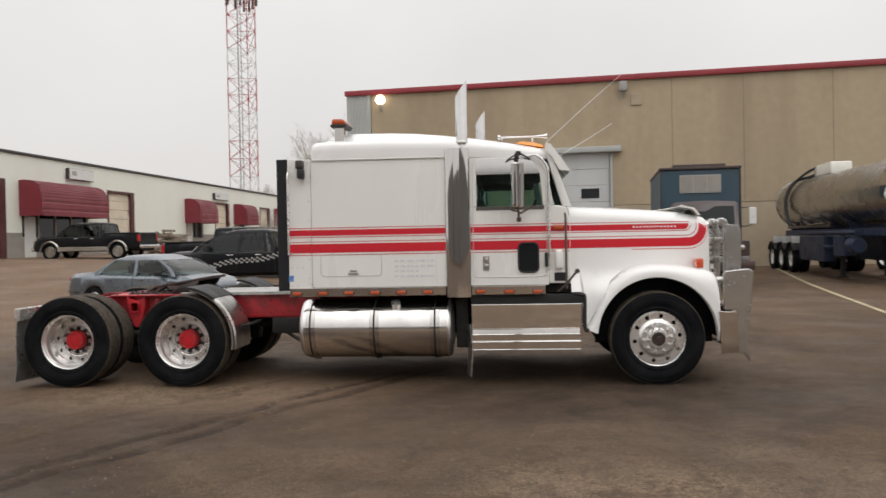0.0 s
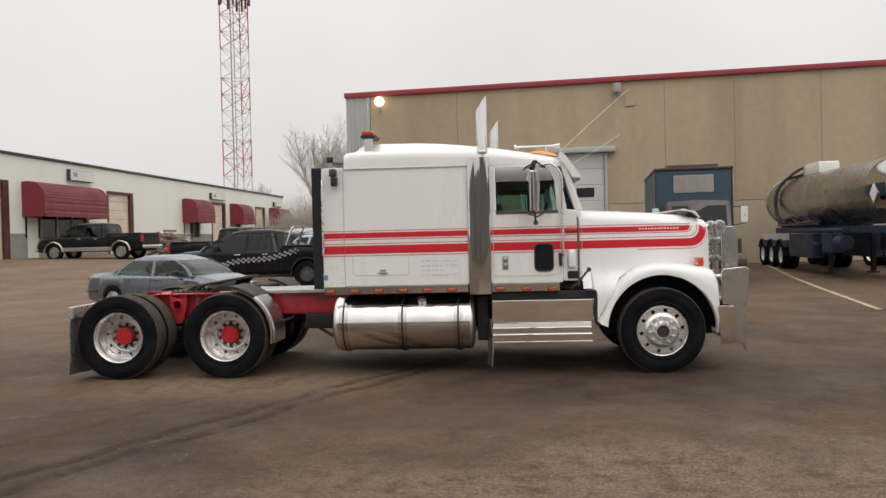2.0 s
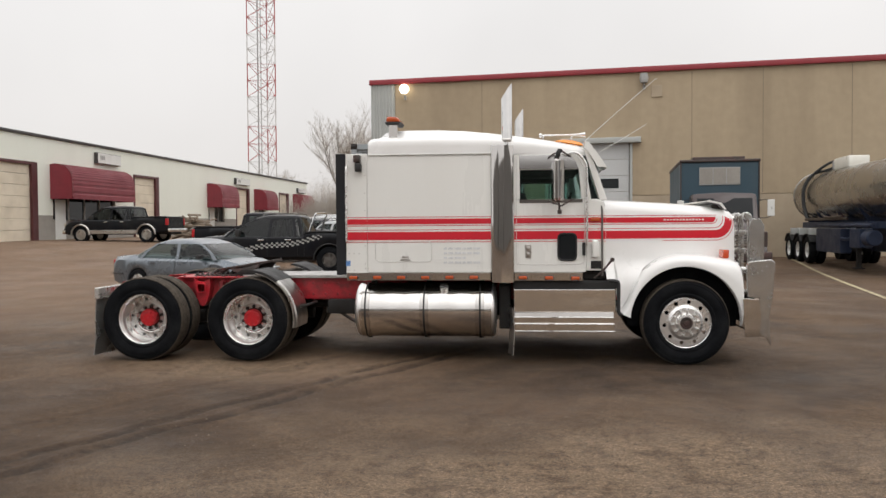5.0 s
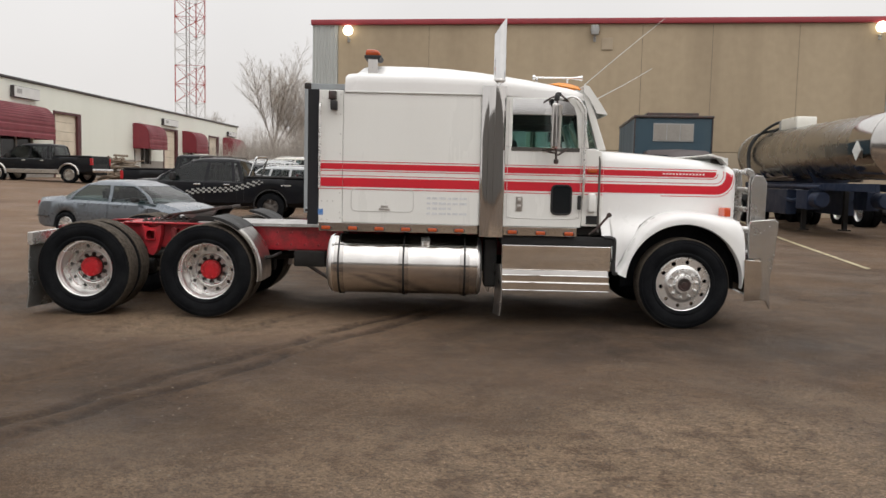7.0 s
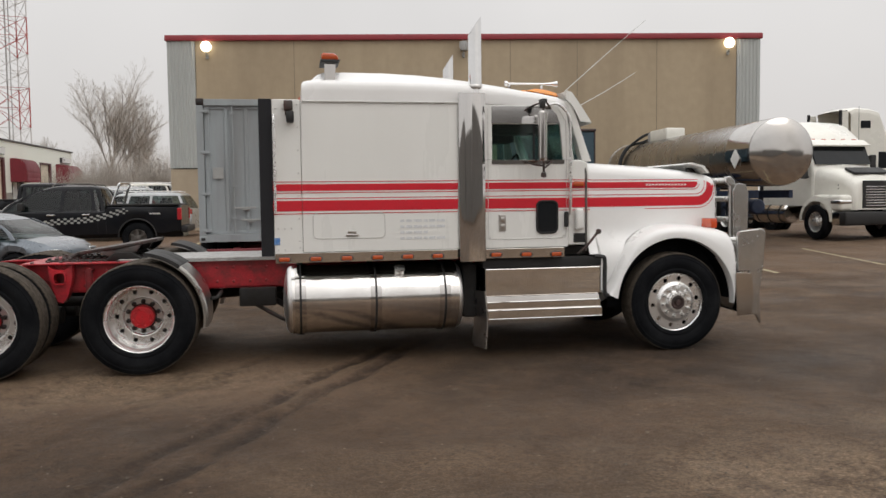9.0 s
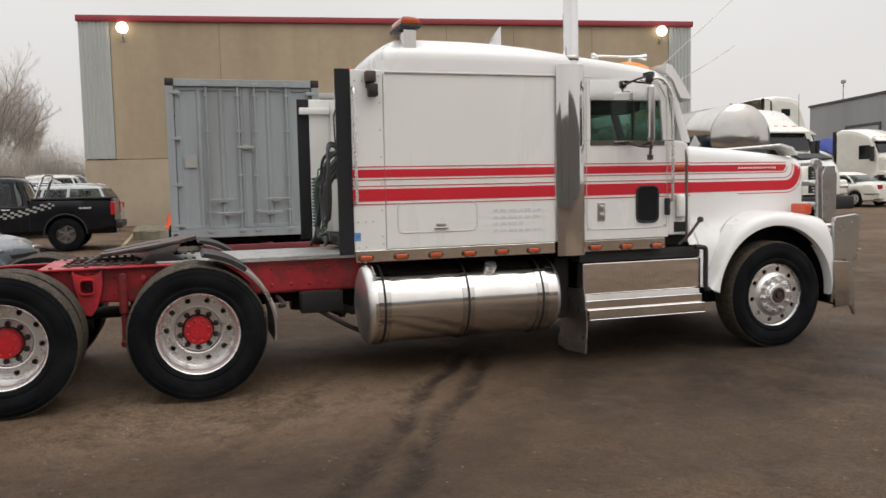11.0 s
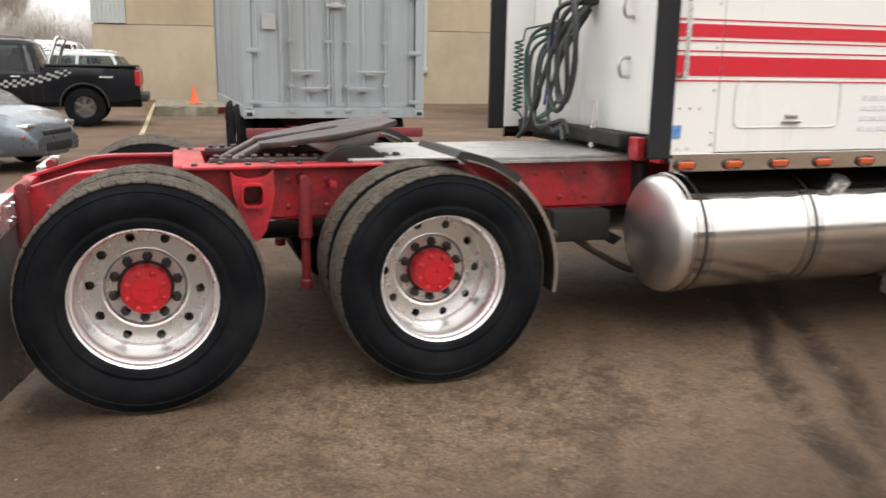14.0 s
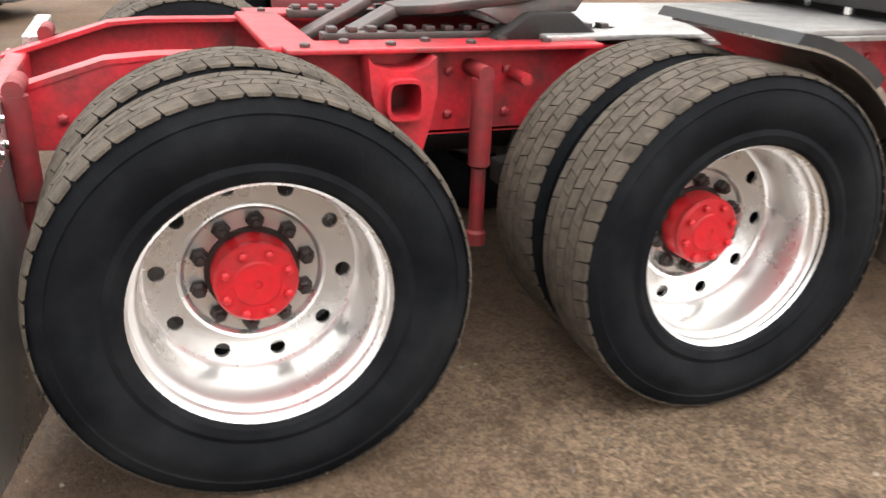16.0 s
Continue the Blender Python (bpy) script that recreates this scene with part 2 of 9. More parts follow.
M_CHASSISRED = paint("oxide_red_chassis", (0.17, 0.022, 0.028), 0.6, dirt=(0.07, 0.025, 0.022), dirt_amount=0.6, scale=3)
M_TANKER = paint("stainless_tanker", (0.46, 0.45, 0.43), 0.26, metal=1.0, dirt=(0.25, 0.235, 0.215), dirt_amount=0.55, scale=1.2, grain=0.1)
M_TANKERBRIGHT = paint("polished_stainless", (0.56, 0.545, 0.525), 0.12, metal=1.0, dirt=(0.36, 0.34, 0.315), dirt_amount=0.35, scale=1.2, grain=0.08)
M_BLUE = paint("faded_blue_box", (0.032, 0.068, 0.095), 0.5, dirt=(0.055, 0.085, 0.105), dirt_amount=0.6, scale=1.6, streak=True)
M_BLUEFRAME = paint("dark_blue_chassis", (0.011, 0.024, 0.06), 0.5, dirt_amount=0.5, scale=3)
M_BROWNCAB = paint("dark_maroon_cab", (0.035, 0.018, 0.018), 0.35, dirt_amount=0.4, scale=3, coat=0.3)
M_SILVERCAR = paint("blue_grey_metallic", (0.132, 0.153, 0.178), 0.28, metal=0.5, dirt=(0.10, 0.11, 0.12), dirt_amount=0.4, scale=2.5, coat=0.7)
M_BLACKCAR = paint("black_car_paint", (0.008, 0.009, 0.012), 0.2, dirt=(0.02, 0.019, 0.018), dirt_amount=0.45, scale=2.5, coat=0.12, spec=0.15)
M_DARKCAR = paint("dark_grey_car_paint", (0.032, 0.033, 0.036), 0.25, dirt_amount=0.4, scale=2.5, coat=0.7)
M_PALECAR = paint("silver_car_paint", (0.46, 0.47, 0.48), 0.3, metal=0.5, dirt_amount=0.3, scale=2.5, coat=0.7)
M_CREAMTRUCK = paint("cream_white_paint", (0.78, 0.765, 0.70), 0.3, dirt=(0.55, 0.52, 0.44), dirt_amount=0.3, scale=1.5, coat=0.5)
M_TOWERRED = paint("tower_red", (0.40, 0.075, 0.065), 0.6, dirt_amount=0.3)
M_TOWERWHITE = paint("tower_white", (0.60, 0.58, 0.57), 0.6, dirt_amount=0.3)
M_BARK = paint("bare_bark", (0.27, 0.245, 0.22), 0.9, dirt=(0.16, 0.145, 0.13), dirt_amount=0.5, scale=4)
M_TWIG = paint("fine_twigs", (0.46, 0.42, 0.375), 0.95, dirt=(0.36, 0.33, 0.29), dirt_amount=0.5, scale=0.8)
M_CONE = paint("cone_orange", (0.82, 0.12, 0.035), 0.5, dirt_amount=0.3, scale=8)
M_YELLOW = paint("worn_yellow_line", (0.48, 0.41, 0.25), 0.8, dirt=(0.17, 0.135, 0.10), dirt_amount=0.95, scale=3, fine=25)
M_KERB = paint("weedy_concrete_kerb", (0.17, 0.145, 0.105), 0.9, dirt=(0.075, 0.08, 0.04), dirt_amount=0.8, scale=4, bump=0.5, bump_scale=25)
M_LITGLOBE = lamp_glow("lit_lamp", (1.0, 0.91, 0.70), 2.6)
M_GREYBOX = paint("grey_metal_box", (0.36, 0.36, 0.35), 0.5, dirt_amount=0.3)
M_TARP = paint("blue_tarp", (0.03, 0.065, 0.33), 0.5, dirt_amount=0.3, scale=3)
M_WOOD = paint("weathered_pallet_wood", (0.25, 0.20, 0.15), 0.85, dirt=(0.14, 0.11, 0.08), dirt_amount=0.6, scale=4)
M_STONE = paint("pebble", (0.20, 0.158, 0.118), 0.8, dirt=(0.11, 0.085, 0.065), dirt_amount=0.8, scale=9)
_n, _l = M_STONE.node_tree.nodes, M_STONE.node_tree.links
_g = _n.new("ShaderNodeNewGeometry")
_r = _n.new("ShaderNodeMapRange")
_r.inputs["To Min"].default_value, _r.inputs["To Max"].default_value = 0.45, 1.25
_l.new(_g.outputs["Random Per Island"], _r.inputs["Value"])
_v = _n.new("ShaderNodeVectorMath")
_v.operation = "SCALE"
_p = _n["Principled BSDF"]
_l.new(_p.inputs["Base Color"].links[0].from_socket, _v.inputs[0])
_l.new(_r.outputs["Result"], _v.inputs["Scale"])
_l.new(_v.outputs[0], _p.inputs["Base Color"])
M_TANKEND = paint("brushed_tank_end", (0.78, 0.765, 0.75), 0.36, metal=1.0, dirt=(0.7, 0.68, 0.66), dirt_amount=0.3, scale=6, grain=0.2)
M_MIRROR = paint("mirror_stainless", (0.66, 0.645, 0.63), 0.045, metal=1.0, dirt=(0.45, 0.42, 0.4), dirt_amount=0.4, scale=2.5, streak=True, grain=0.1)
M_DARKMAROON = paint("dark_maroon_steel", (0.085, 0.02, 0.022), 0.5, dirt_amount=0.4, scale=2)
M_BULLBAR = paint("weathered_bull_bar", (0.66, 0.66, 0.65), 0.24, metal=1.0, dirt=(0.40, 0.395, 0.385), dirt_amount=0.75, scale=5, bump=0.12, bump_scale=14, grain=0.2)
M_FLAP = paint("scuffed_flap", (0.40, 0.40, 0.39), 0.30, metal=0.75, dirt=(0.20, 0.185, 0.17), dirt_amount=0.5, scale=5)


# ---- building blocks ----
def box(bm, x0, x1, y0, y1, z0, z1, bevel=0.0, seg=2, m=None):
    """A box, its edges rounded by bevel, added to bm."""
    t = bmesh.new()
    bmesh.ops.create_cube(t, size=1)
    bmesh.ops.scale(t, vec=(abs(x1 - x0), abs(y1 - y0), abs(z1 - z0)), verts=t.verts)
    if bevel:
        bmesh.ops.bevel(t, geom=t.edges[:], offset=min(bevel, 0.45 * min(abs(x1 - x0), abs(y1 - y0), abs(z1 - z0))), segments=seg, affect="EDGES", profile=0.5)
    bmesh.ops.translate(t, vec=((x0 + x1) / 2, (y0 + y1) / 2, (z0 + z1) / 2), verts=t.verts)
    if m is not None:
        bmesh.ops.transform(t, matrix=m, verts=t.verts)
    absorb(bm, t)


def absorb(bm, t):
    """Moves the geometry of t into bm."""
    vs = [bm.verts.new(v.co) for v in t.verts]
    t.verts.index_update()
    for f in t.faces:
        try:
            bm.faces.new([vs[v.index] for v in f.verts])
        except ValueError:
            pass
    t.free()


def prism(bm, pts, a, b, axis="y", bevel=0.0):
    """A closed outline swept from a to b; pts are (x, z) for axis y, (y, z) for x, (x, y) for z."""
    t = bmesh.new()

    def at(p, c):
        return {"y": (p[0], c, p[1]), "x": (c, p[0], p[1]), "z": (p[0], p[1], c)}[axis]
    va = [t.verts.new(at(p, a)) for p in pts]
    vb = [t.verts.new(at(p, b)) for p in pts]
    t.faces.new(va)
    t.faces.new(list(reversed(vb)))
    k = len(pts)
    for i in range(k):
        t.faces.new([va[i], vb[i], vb[(i + 1) % k], va[(i + 1) % k]])
    bmesh.ops.recalc_face_normals(t, faces=t.faces[:])
    if bevel:
        bmesh.ops.bevel(t, geom=t.edges[:], offset=bevel, segments=2, affect="EDGES", profile=0.5)
    absorb(bm, t)


def smooth_line(pts, k=6):
    """A curve through the points (Catmull-Rom)."""
    P = [Vector(p) for p in pts]
    P = [P[0] * 2 - P[1]] + P + [P[-1] * 2 - P[-2]]
    out = []
    for i in range(1, len(P) - 2):
        for j in range(k):
            t = j / k
            a, b, c, d = P[i - 1], P[i], P[i + 1], P[i + 2]
            out.append(0.5 * ((2 * b) + (c - a) * t + (2 * a - 5 * b + 4 * c - d) * t * t + (3 * b - a - 3 * c + d) * t ** 3))
    out.append(P[-2])
    return out


def tube(bm, pts, r, n=8, k=0, taper=None, caps=True):
    """A round bar along the points; k > 0 rounds the corners into a curve."""
    P = smooth_line(pts, k) if k else [Vector(p) for p in pts]
    rings = []
    side = None
    for i, p in enumerate(P):
        d = (P[min(i + 1, len(P) - 1)] - P[max(i - 1, 0)]).normalized()
        if side is None:
            side = d.orthogonal().normalized()
        side = (side - d * side.dot(d)).normalized()
        up = d.cross(side)
        rr = r if taper is None else r + (taper - r) * i / (len(P) - 1)
        rings.append([bm.verts.new(p + rr * (math.cos(a) * side + math.sin(a) * up)) for a in [2 * math.pi * j / n for j in range(n)]])
    for a, b in zip(rings, rings[1:]):
        for j in range(n):
            bm.faces.new([a[j], a[(j + 1) % n], b[(j + 1) % n], b[j]])
    if caps:
        bm.faces.new(list(reversed(rings[0])))
        bm.faces.new(rings[-1])


def lathe(bm, profile, centre, n=48, axis="y", closed=False, a0=0.0, a1=2 * math.pi):
    """A profile of (radius, distance along the axis) turned round an axis through centre."""
    c = Vector(centre)
    full = a1 - a0 > 6.28
    steps = n if full else n + 1
    rings = []
    for r, h in profile:
        ring = []
        for j in range(steps):
            a = a0 + (a1 - a0) * j / n
            s, q = r * math.sin(a), r * math.cos(a)
            v = {"y": (s, h, q), "x": (h, s, q), "z": (s, q, h)}[axis]
            ring.append(bm.verts.new(c + Vector(v)))
        rings.append(ring)
    pairs = list(zip(rings, rings[1:]))
    if closed:
        pairs.append((rings[-1], rings[0]))
    for a, b in pairs:
        for j in range(n):
            bm.faces.new([a[j], a[(j + 1) % steps], b[(j + 1) % steps], b[j]])


def loft(bm, sections, close_ends=True, ring=False):
    """Joins sections, lists of as many points each, by faces."""
    rows = [[bm.verts.new(p) for p in s] for s in sections]
    k = len(rows[0])
    for a, b in zip(rows, rows[1:]):
        for j in range(k if ring else k - 1):
            try:
                bm.faces.new([a[j], a[(j + 1) % k], b[(j + 1) % k], b[j]])
            except ValueError:
                pass
    if close_ends:
        for r in (rows[0], rows[-1]):
            try:
                bm.faces.new(r)
            except ValueError:
                pass


def link(name, bm, material, angle=32, keep_normals=False):
    bmesh.ops.remove_doubles(bm, verts=bm.verts[:], dist=1e-5)
    if not keep_normals:
        bmesh.ops.recalc_face_normals(bm, faces=bm.faces[:])
    lim = radians(angle)
    for f in bm.faces:
        f.smooth = True
    bm.faces.index_update()
    area = [f.calc_area() for f in bm.faces]
    for ed in bm.edges:
        if len(ed.link_faces) != 2:
            ed.smooth = False
            continue
        turn = ed.calc_face_angle(0)
        a0, a1 = (area[f.index] for f in ed.link_faces)
        # a broad flat keeps its own normal beside a narrow rounded edge
        ed.smooth = turn < lim and not (turn > 0.12 and max(a0, a1) > 14 * min(a0, a1))
    me = bpy.data.meshes.new(name)
    bm.to_mesh(me)
    bm.free()
    me.materials.append(material)
    return new(name, me)


def part(name, bm, material, parent, label="", angle=32):
    """Links bm as one mesh under a thing or a part."""
    ob = link(name, bm, material, angle)
    ob.parent = parent
    if label:
        tagged(ob, label)
    return ob


def again(ob, parent, m):
    """The same piece once more, on the same mesh, under parent."""
    o = bpy.data.objects.new(ob.name, ob.data)
    scene.collection.objects.link(o)
    o.parent = parent
    o.matrix_basis = m
    return o


def thing(name, label, category, group="", kind="", m=None):
    ob = new(name)
    ob.empty_display_size = 0.2
    tagged(ob, label, category, group, kind)
    if m is not None:
        ob.matrix_basis = m
    return ob


def B():
    return bmesh.new()


# ---- ground: one sheet to the horizon ----
def spread(lo, hi, step, far):
    mid = list(np.arange(lo, hi + step / 2, step))
    left, right, d = [], [], step
    p = lo
    while p > -far:
        d *= 1.22
        p -= d
        left.append(p)
    d, p = step, mid[-1]
    while p < far:
        d *= 1.22
        p += d
        right.append(p)
    return np.array(left[::-1] + mid + right)


def rise(x, y):
    """Height of the lot: level round the truck, climbing gently towards its back and sides."""
    a = 4 * np.logaddexp(0, (y - 1.5 * x - 39) / 4) * 0.09
    b = 3 * np.logaddexp(0, (x - 19.0) / 3) * 0.045
    c = 0.17 / (1 + np.exp(np.clip(-(y - 20.5) / 2.0, -60, 60)))
    return c + 0.86 * np.tanh(a / 0.86) + 0.5 * np.tanh(b / 0.5)


def ground_z(x, y):
    return float(rise(np.float64(x), np.float64(y)))


GX, GY = spread(-7.0, 9.5, 0.06, 3000), spread(-9.0, 2.6, 0.06, 3000)
gx, gy = np.meshgrid(GX, GY)
gz = rise(gx, gy)


def bumps(x, y, scale, seed):
    r = np.random.RandomState(seed)
    z = np.zeros_like(x)
    for _ in range(14):
        a, w, ph = r.uniform(0, 2 * np.pi), scale * r.uniform(0.5, 2.2), r.uniform(0, 6.28)
        z += np.sin((x * np.cos(a) + y * np.sin(a)) * w + ph)
    return z / 14


near = np.clip(1.3 - np.hypot((gx - 2) / 14, (gy + 2) / 11), 0, 1)
gz = gz + near * (0.022 * bumps(gx, gy, 1.1, 3) + 0.010 * bumps(gx, gy, 5, 5) + 0.004 * bumps(gx, gy, 19, 7))
# a pair of curving wheel ruts, with pushed-up edges, and a fainter one
rut_mask = np.zeros_like(gx)
for off, deep in ((0.0, 0.019), (0.31, 0.018), (-1.02, 0.008), (2.6, 0.004)):
    cx = -0.25 + off + 0.475 * (gy + 4.13) + 0.010 * np.clip(gy + 4.13, 0, 9) ** 2
    wob = 0.035 * np.sin(3.1 * gy + off * 9) + 0.02 * np.sin(8.3 * gy + off)
    d = (gx - cx - wob) / math.sqrt(1 + 0.5 ** 2)
    on = np.clip((gy + 8.5) / 2, 0, 1) * np.clip((1.6 - gy) / 1.2, 0, 1)
    prof = -np.exp(-(d / 0.06) ** 4) + 0.55 * np.exp(-((np.abs(d) - 0.10) / 0.035) ** 2)
    tread = 1 + 0.22 * np.sin(gy * 52 + 20 * d)
    gz = gz + deep * on * prof * tread
    rut_mask = np.maximum(rut_mask, on * np.exp(-(d / 0.085) ** 4) * min(1, deep / 0.018))
# ground pressed level where the truck's tyres stand
for wx, wy in ((-1.32, 0.2), (0.0, 0.2), (5.17, 0.1)):
    gz = gz - (gz - 0.0) * np.exp(-(((gx - wx) / 0.35) ** 4 + ((gy - wy) / 0.6) ** 4))
nyy, nxx = gx.shape
gverts = np.stack([gx.ravel(), gy.ravel(), gz.ravel()], 1)
idx = np.arange(nyy * nxx).reshape(nyy, nxx)
gfaces = np.stack([idx[:-1, :-1].ravel(), idx[:-1, 1:].ravel(), idx[1:, 1:].ravel(), idx[1:, :-1].ravel()], 1)
gme = bpy.data.meshes.new("ground")
gme.from_pydata(gverts.tolist(), [], gfaces.tolist())
gme.shade_smooth()
# paler ground by the drive wheels, beside the truck and at the lot's back and left, and a spread of pale gravel over
# the mud in the open lot
pale_ground = 1.0 * np.exp(-(((gx - 0.9) / 1.1) ** 2 + ((gy + 0.65) / 0.6) ** 2)) + 0.4 * np.exp(-(((gx - 3.0) / 2.2) ** 2 + ((gy + 2.2) / 1.3) ** 2)) + 0.9 * np.exp(-(((gx + 0.2) / 1.6) ** 2 + ((gy + 0.5) / 0.9) ** 2)) + 0.42 * np.clip((gy - 4) / 6, 0, 1) + 0.8 * np.clip((-gx - 1.5) / 5, 0, 1) * np.clip((gy + 0.5) / 5, 0, 1)
edge = -gy - 3.3 - 0.35 * np.sin(0.9 * gx) - 0.25 * np.sin(2.3 * gx + 1)
gravel = np.clip(0.5 + edge / 2.6, 0, 1) * np.clip((gx + 0.6) / 3.2, 0, 1) * np.clip(1.9 - np.hypot(gx - 4, gy + 6) / 9, 0, 1)
gravel = np.maximum(gravel, 0.9 * np.exp(-(((gx + 0.1) / 1.5) ** 2 + ((gy + 0.35) / 0.9) ** 2)))
# along the truck's side: wet mud, plus its contact shadow put into the colour
darker = np.exp(-(((gx - 5.9) / 3.5) ** 4 + ((gy + 0.75) / 1.25) ** 4)) * (1 - 0.6 * gravel)
# a second, rounder patch of darker colour in the open lot
darker = np.maximum(darker, 1.0 * np.exp(-(((gx - 0.5) / 3.9) ** 2 + ((gy + 4.4) / 2.3) ** 2)))
for nm_, val_ in (("gravel", gravel), ("pale_ground", pale_ground), ("darker", darker)):
    at_ = gme.attributes.new(nm_, "FLOAT", "POINT")
    at_.data.foreach_set("value", val_.ravel().astype(np.float32))
layer = gme.attributes.new("rut", "FLOAT", "POINT")
layer.data.foreach_set("value", rut_mask.ravel().astype(np.float32))


def ground_material():
    m = bpy.data.materials.new("damp_gravel_dirt")
    m.use_nodes = True
    n, l = m.node_tree.nodes, m.node_tree.links
    p = n["Principled BSDF"]
    co = n.new("ShaderNodeTexCoord").outputs["Object"]

    def noise_of(scale, detail=5, rough=0.6):
        t = n.new("ShaderNodeTexNoise")
        t.inputs["Scale"].default_value, t.inputs["Detail"].default_value, t.inputs["Roughness"].default_value = scale, detail, rough
        l.new(co, t.inputs["Vector"])
        return t.outputs["Fac"]

    def ranged(v, a, b, c=0.0, d=1.0):
        r = n.new("ShaderNodeMapRange")
        for k, x in zip(("From Min", "From Max", "To Min", "To Max"), (a, b, c, d)):
            r.inputs[k].default_value = x
        l.new(v, r.inputs["Value"])
        return r.outputs["Result"]

    def mixed(f, a, b):
        x = n.new("ShaderNodeMix")
        x.data_type = "RGBA"
        l.new(f, x.inputs["Factor"])
        for sock, v in (("A", a), ("B", b)):
            if isinstance(v, tuple):
                x.inputs[sock].default_value = (*v, 1)
            else:
                l.new(v, x.inputs[sock])
        return x.outputs["Result"]
    def painted(name, gain):
        x = n.new("ShaderNodeAttribute")
        x.attribute_name = name
        k = n.new("ShaderNodeMath")
        k.operation = "MULTIPLY"
        l.new(x.outputs["Fac"], k.inputs[0])
        k.inputs[1].default_value = gain
        return k.outputs[0]

    def summed(a, b, op="ADD"):
        k = n.new("ShaderNodeMath")
        k.operation = op
        l.new(a, k.inputs[0])
        l.new(b, k.inputs[1])
        return k.outputs[0]
    # packed mud with damp blotches and paler parts
    blotch = noise_of(0.33, 7, 0.62)
    wet = ranged(summed(blotch, painted("pale_ground", 0.14), "SUBTRACT"), 0.38, 0.62)
    c = mixed(wet, (0.158, 0.110, 0.070), (0.036, 0.0245, 0.0160))
    c = mixed(ranged(noise_of(1.5, 9, 0.72), 0.44, 0.60, 0.0, 0.55), c, (0.088, 0.060, 0.039))
    c = mixed(ranged(noise_of(0.62, 9, 0.70), 0.52, 0.64, 0.0, 0.5), c, (0.225, 0.158, 0.103))
    c = mixed(ranged(noise_of(0.47, 9, 0.72), 0.55, 0.66, 0.0, 0.85), c, (0.034, 0.024, 0.0165))
    c = mixed(ranged(noise_of(3.3, 9, 0.78), 0.51, 0.60, 0.0, 0.6), c, (0.158, 0.104, 0.066))
    c = mixed(ranged(noise_of(16.0, 8, 0.8), 0.50, 0.61, 0.0, 0.85), c, (0.044, 0.029, 0.019))
    c = mixed(ranged(noise_of(9.0, 8, 0.78), 0.50, 0.66, 0.0, 0.45), c, (0.155, 0.110, 0.070))
    c = mixed(summed(painted("pale_ground", 0.62), ranged(noise_of(0.8, 8, 0.7), 0.3, 0.7, 0.5, 1.1), "MULTIPLY"), c, (0.25, 0.183, 0.136))
    c = mixed(summed(painted("darker", 0.85), ranged(noise_of(1.1, 9, 0.72), 0.40, 0.60, 0.15, 1.0), "MULTIPLY"), c, (0.046, 0.031, 0.0205))
    # gravel: grains of many tones, gathered where it was spread
    vor = n.new("ShaderNodeTexVoronoi")
    vor.inputs["Scale"].default_value = 62
    l.new(co, vor.inputs["Vector"])
    sep = n.new("ShaderNodeSeparateColor")
    l.new(vor.outputs["Color"], sep.inputs[0])
    tone = summed(ranged(sep.outputs[0], 0.1, 0.95, 0.0, 0.5), ranged(noise_of(95, 6, 0.9), 0.36, 0.66, 0.0, 0.6))
    grain = mixed(tone, (0.070, 0.052, 0.034), (0.42, 0.328, 0.235))
    grain = mixed(ranged(noise_of(3.6, 9, 0.75), 0.46, 0.60, 0.0, 0.8), grain, (0.090, 0.060, 0.037))
    grain = mixed(ranged(noise_of(6.5, 9, 0.78), 0.53, 0.64, 0.0, 0.7), grain, (0.29, 0.222, 0.160))
    cover = ranged(summed(painted("gravel", 0.72), ranged(noise_of(0.9, 9, 0.74), 0.28, 0.72, -0.22, 0.50)), 0.22, 0.72)
    c = mixed(cover, c, grain)
    # a few pale single stones everywhere
    vor2 = n.new("ShaderNodeTexVoronoi")
    vor2.inputs["Scale"].default_value = 26
    l.new(co, vor2.inputs["Vector"])
    sep2 = n.new("ShaderNodeSeparateColor")
    l.new(vor2.outputs["Color"], sep2.inputs[0])
    chip = summed(ranged(sep2.outputs[1], 0.982, 0.986), ranged(vor2.outputs["Distance"], 0.22, 0.18), "MULTIPLY")
    c = mixed(chip, c, (0.36, 0.31, 0.25))
    rough_grit = summed(ranged(noise_of(75, 6, 0.9), 0.36, 0.64, -0.60, 0.62), ranged(cover, 0.0, 1.0, 0.72, 1.1), "MULTIPLY")
    grit = ranged(rough_grit, -1.0, 1.0, 0.0, 2.0)
    sc = n.new("ShaderNodeVectorMath")
    sc.operation = "SCALE"
    l.new(c, sc.inputs[0])
    l.new(grit, sc.inputs["Scale"])
    at = n.new("ShaderNodeAttribute")
    at.attribute_name = "rut"
    worn = summed(ranged(at.outputs["Fac"], 0.1, 1.0, 0.0, 0.86), ranged(noise_of(3.0, 9, 0.78), 0.39, 0.54), "MULTIPLY")
    c = mixed(worn, sc.outputs[0], (0.034, 0.022, 0.0145))
    hue = n.new("ShaderNodeVectorMath")
    hue.operation = "MULTIPLY"
    l.new(c, hue.inputs[0])
    hue.inputs[1].default_value = (0.86, 0.765, 0.68)
    l.new(hue.outputs[0], p.inputs["Base Color"])
    l.new(ranged(noise_of(0.5, 6, 0.65), 0.36, 0.62, 0.92, 0.60), p.inputs["Roughness"])
    p.inputs["Specular IOR Level"].default_value = 0.35
    b1 = n.new("ShaderNodeBump")
    b1.inputs["Strength"].default_value, b1.inputs["Distance"].default_value = 0.95, 0.05
    l.new(noise_of(14, 9, 0.75), b1.inputs["Height"])
    b2 = n.new("ShaderNodeBump")
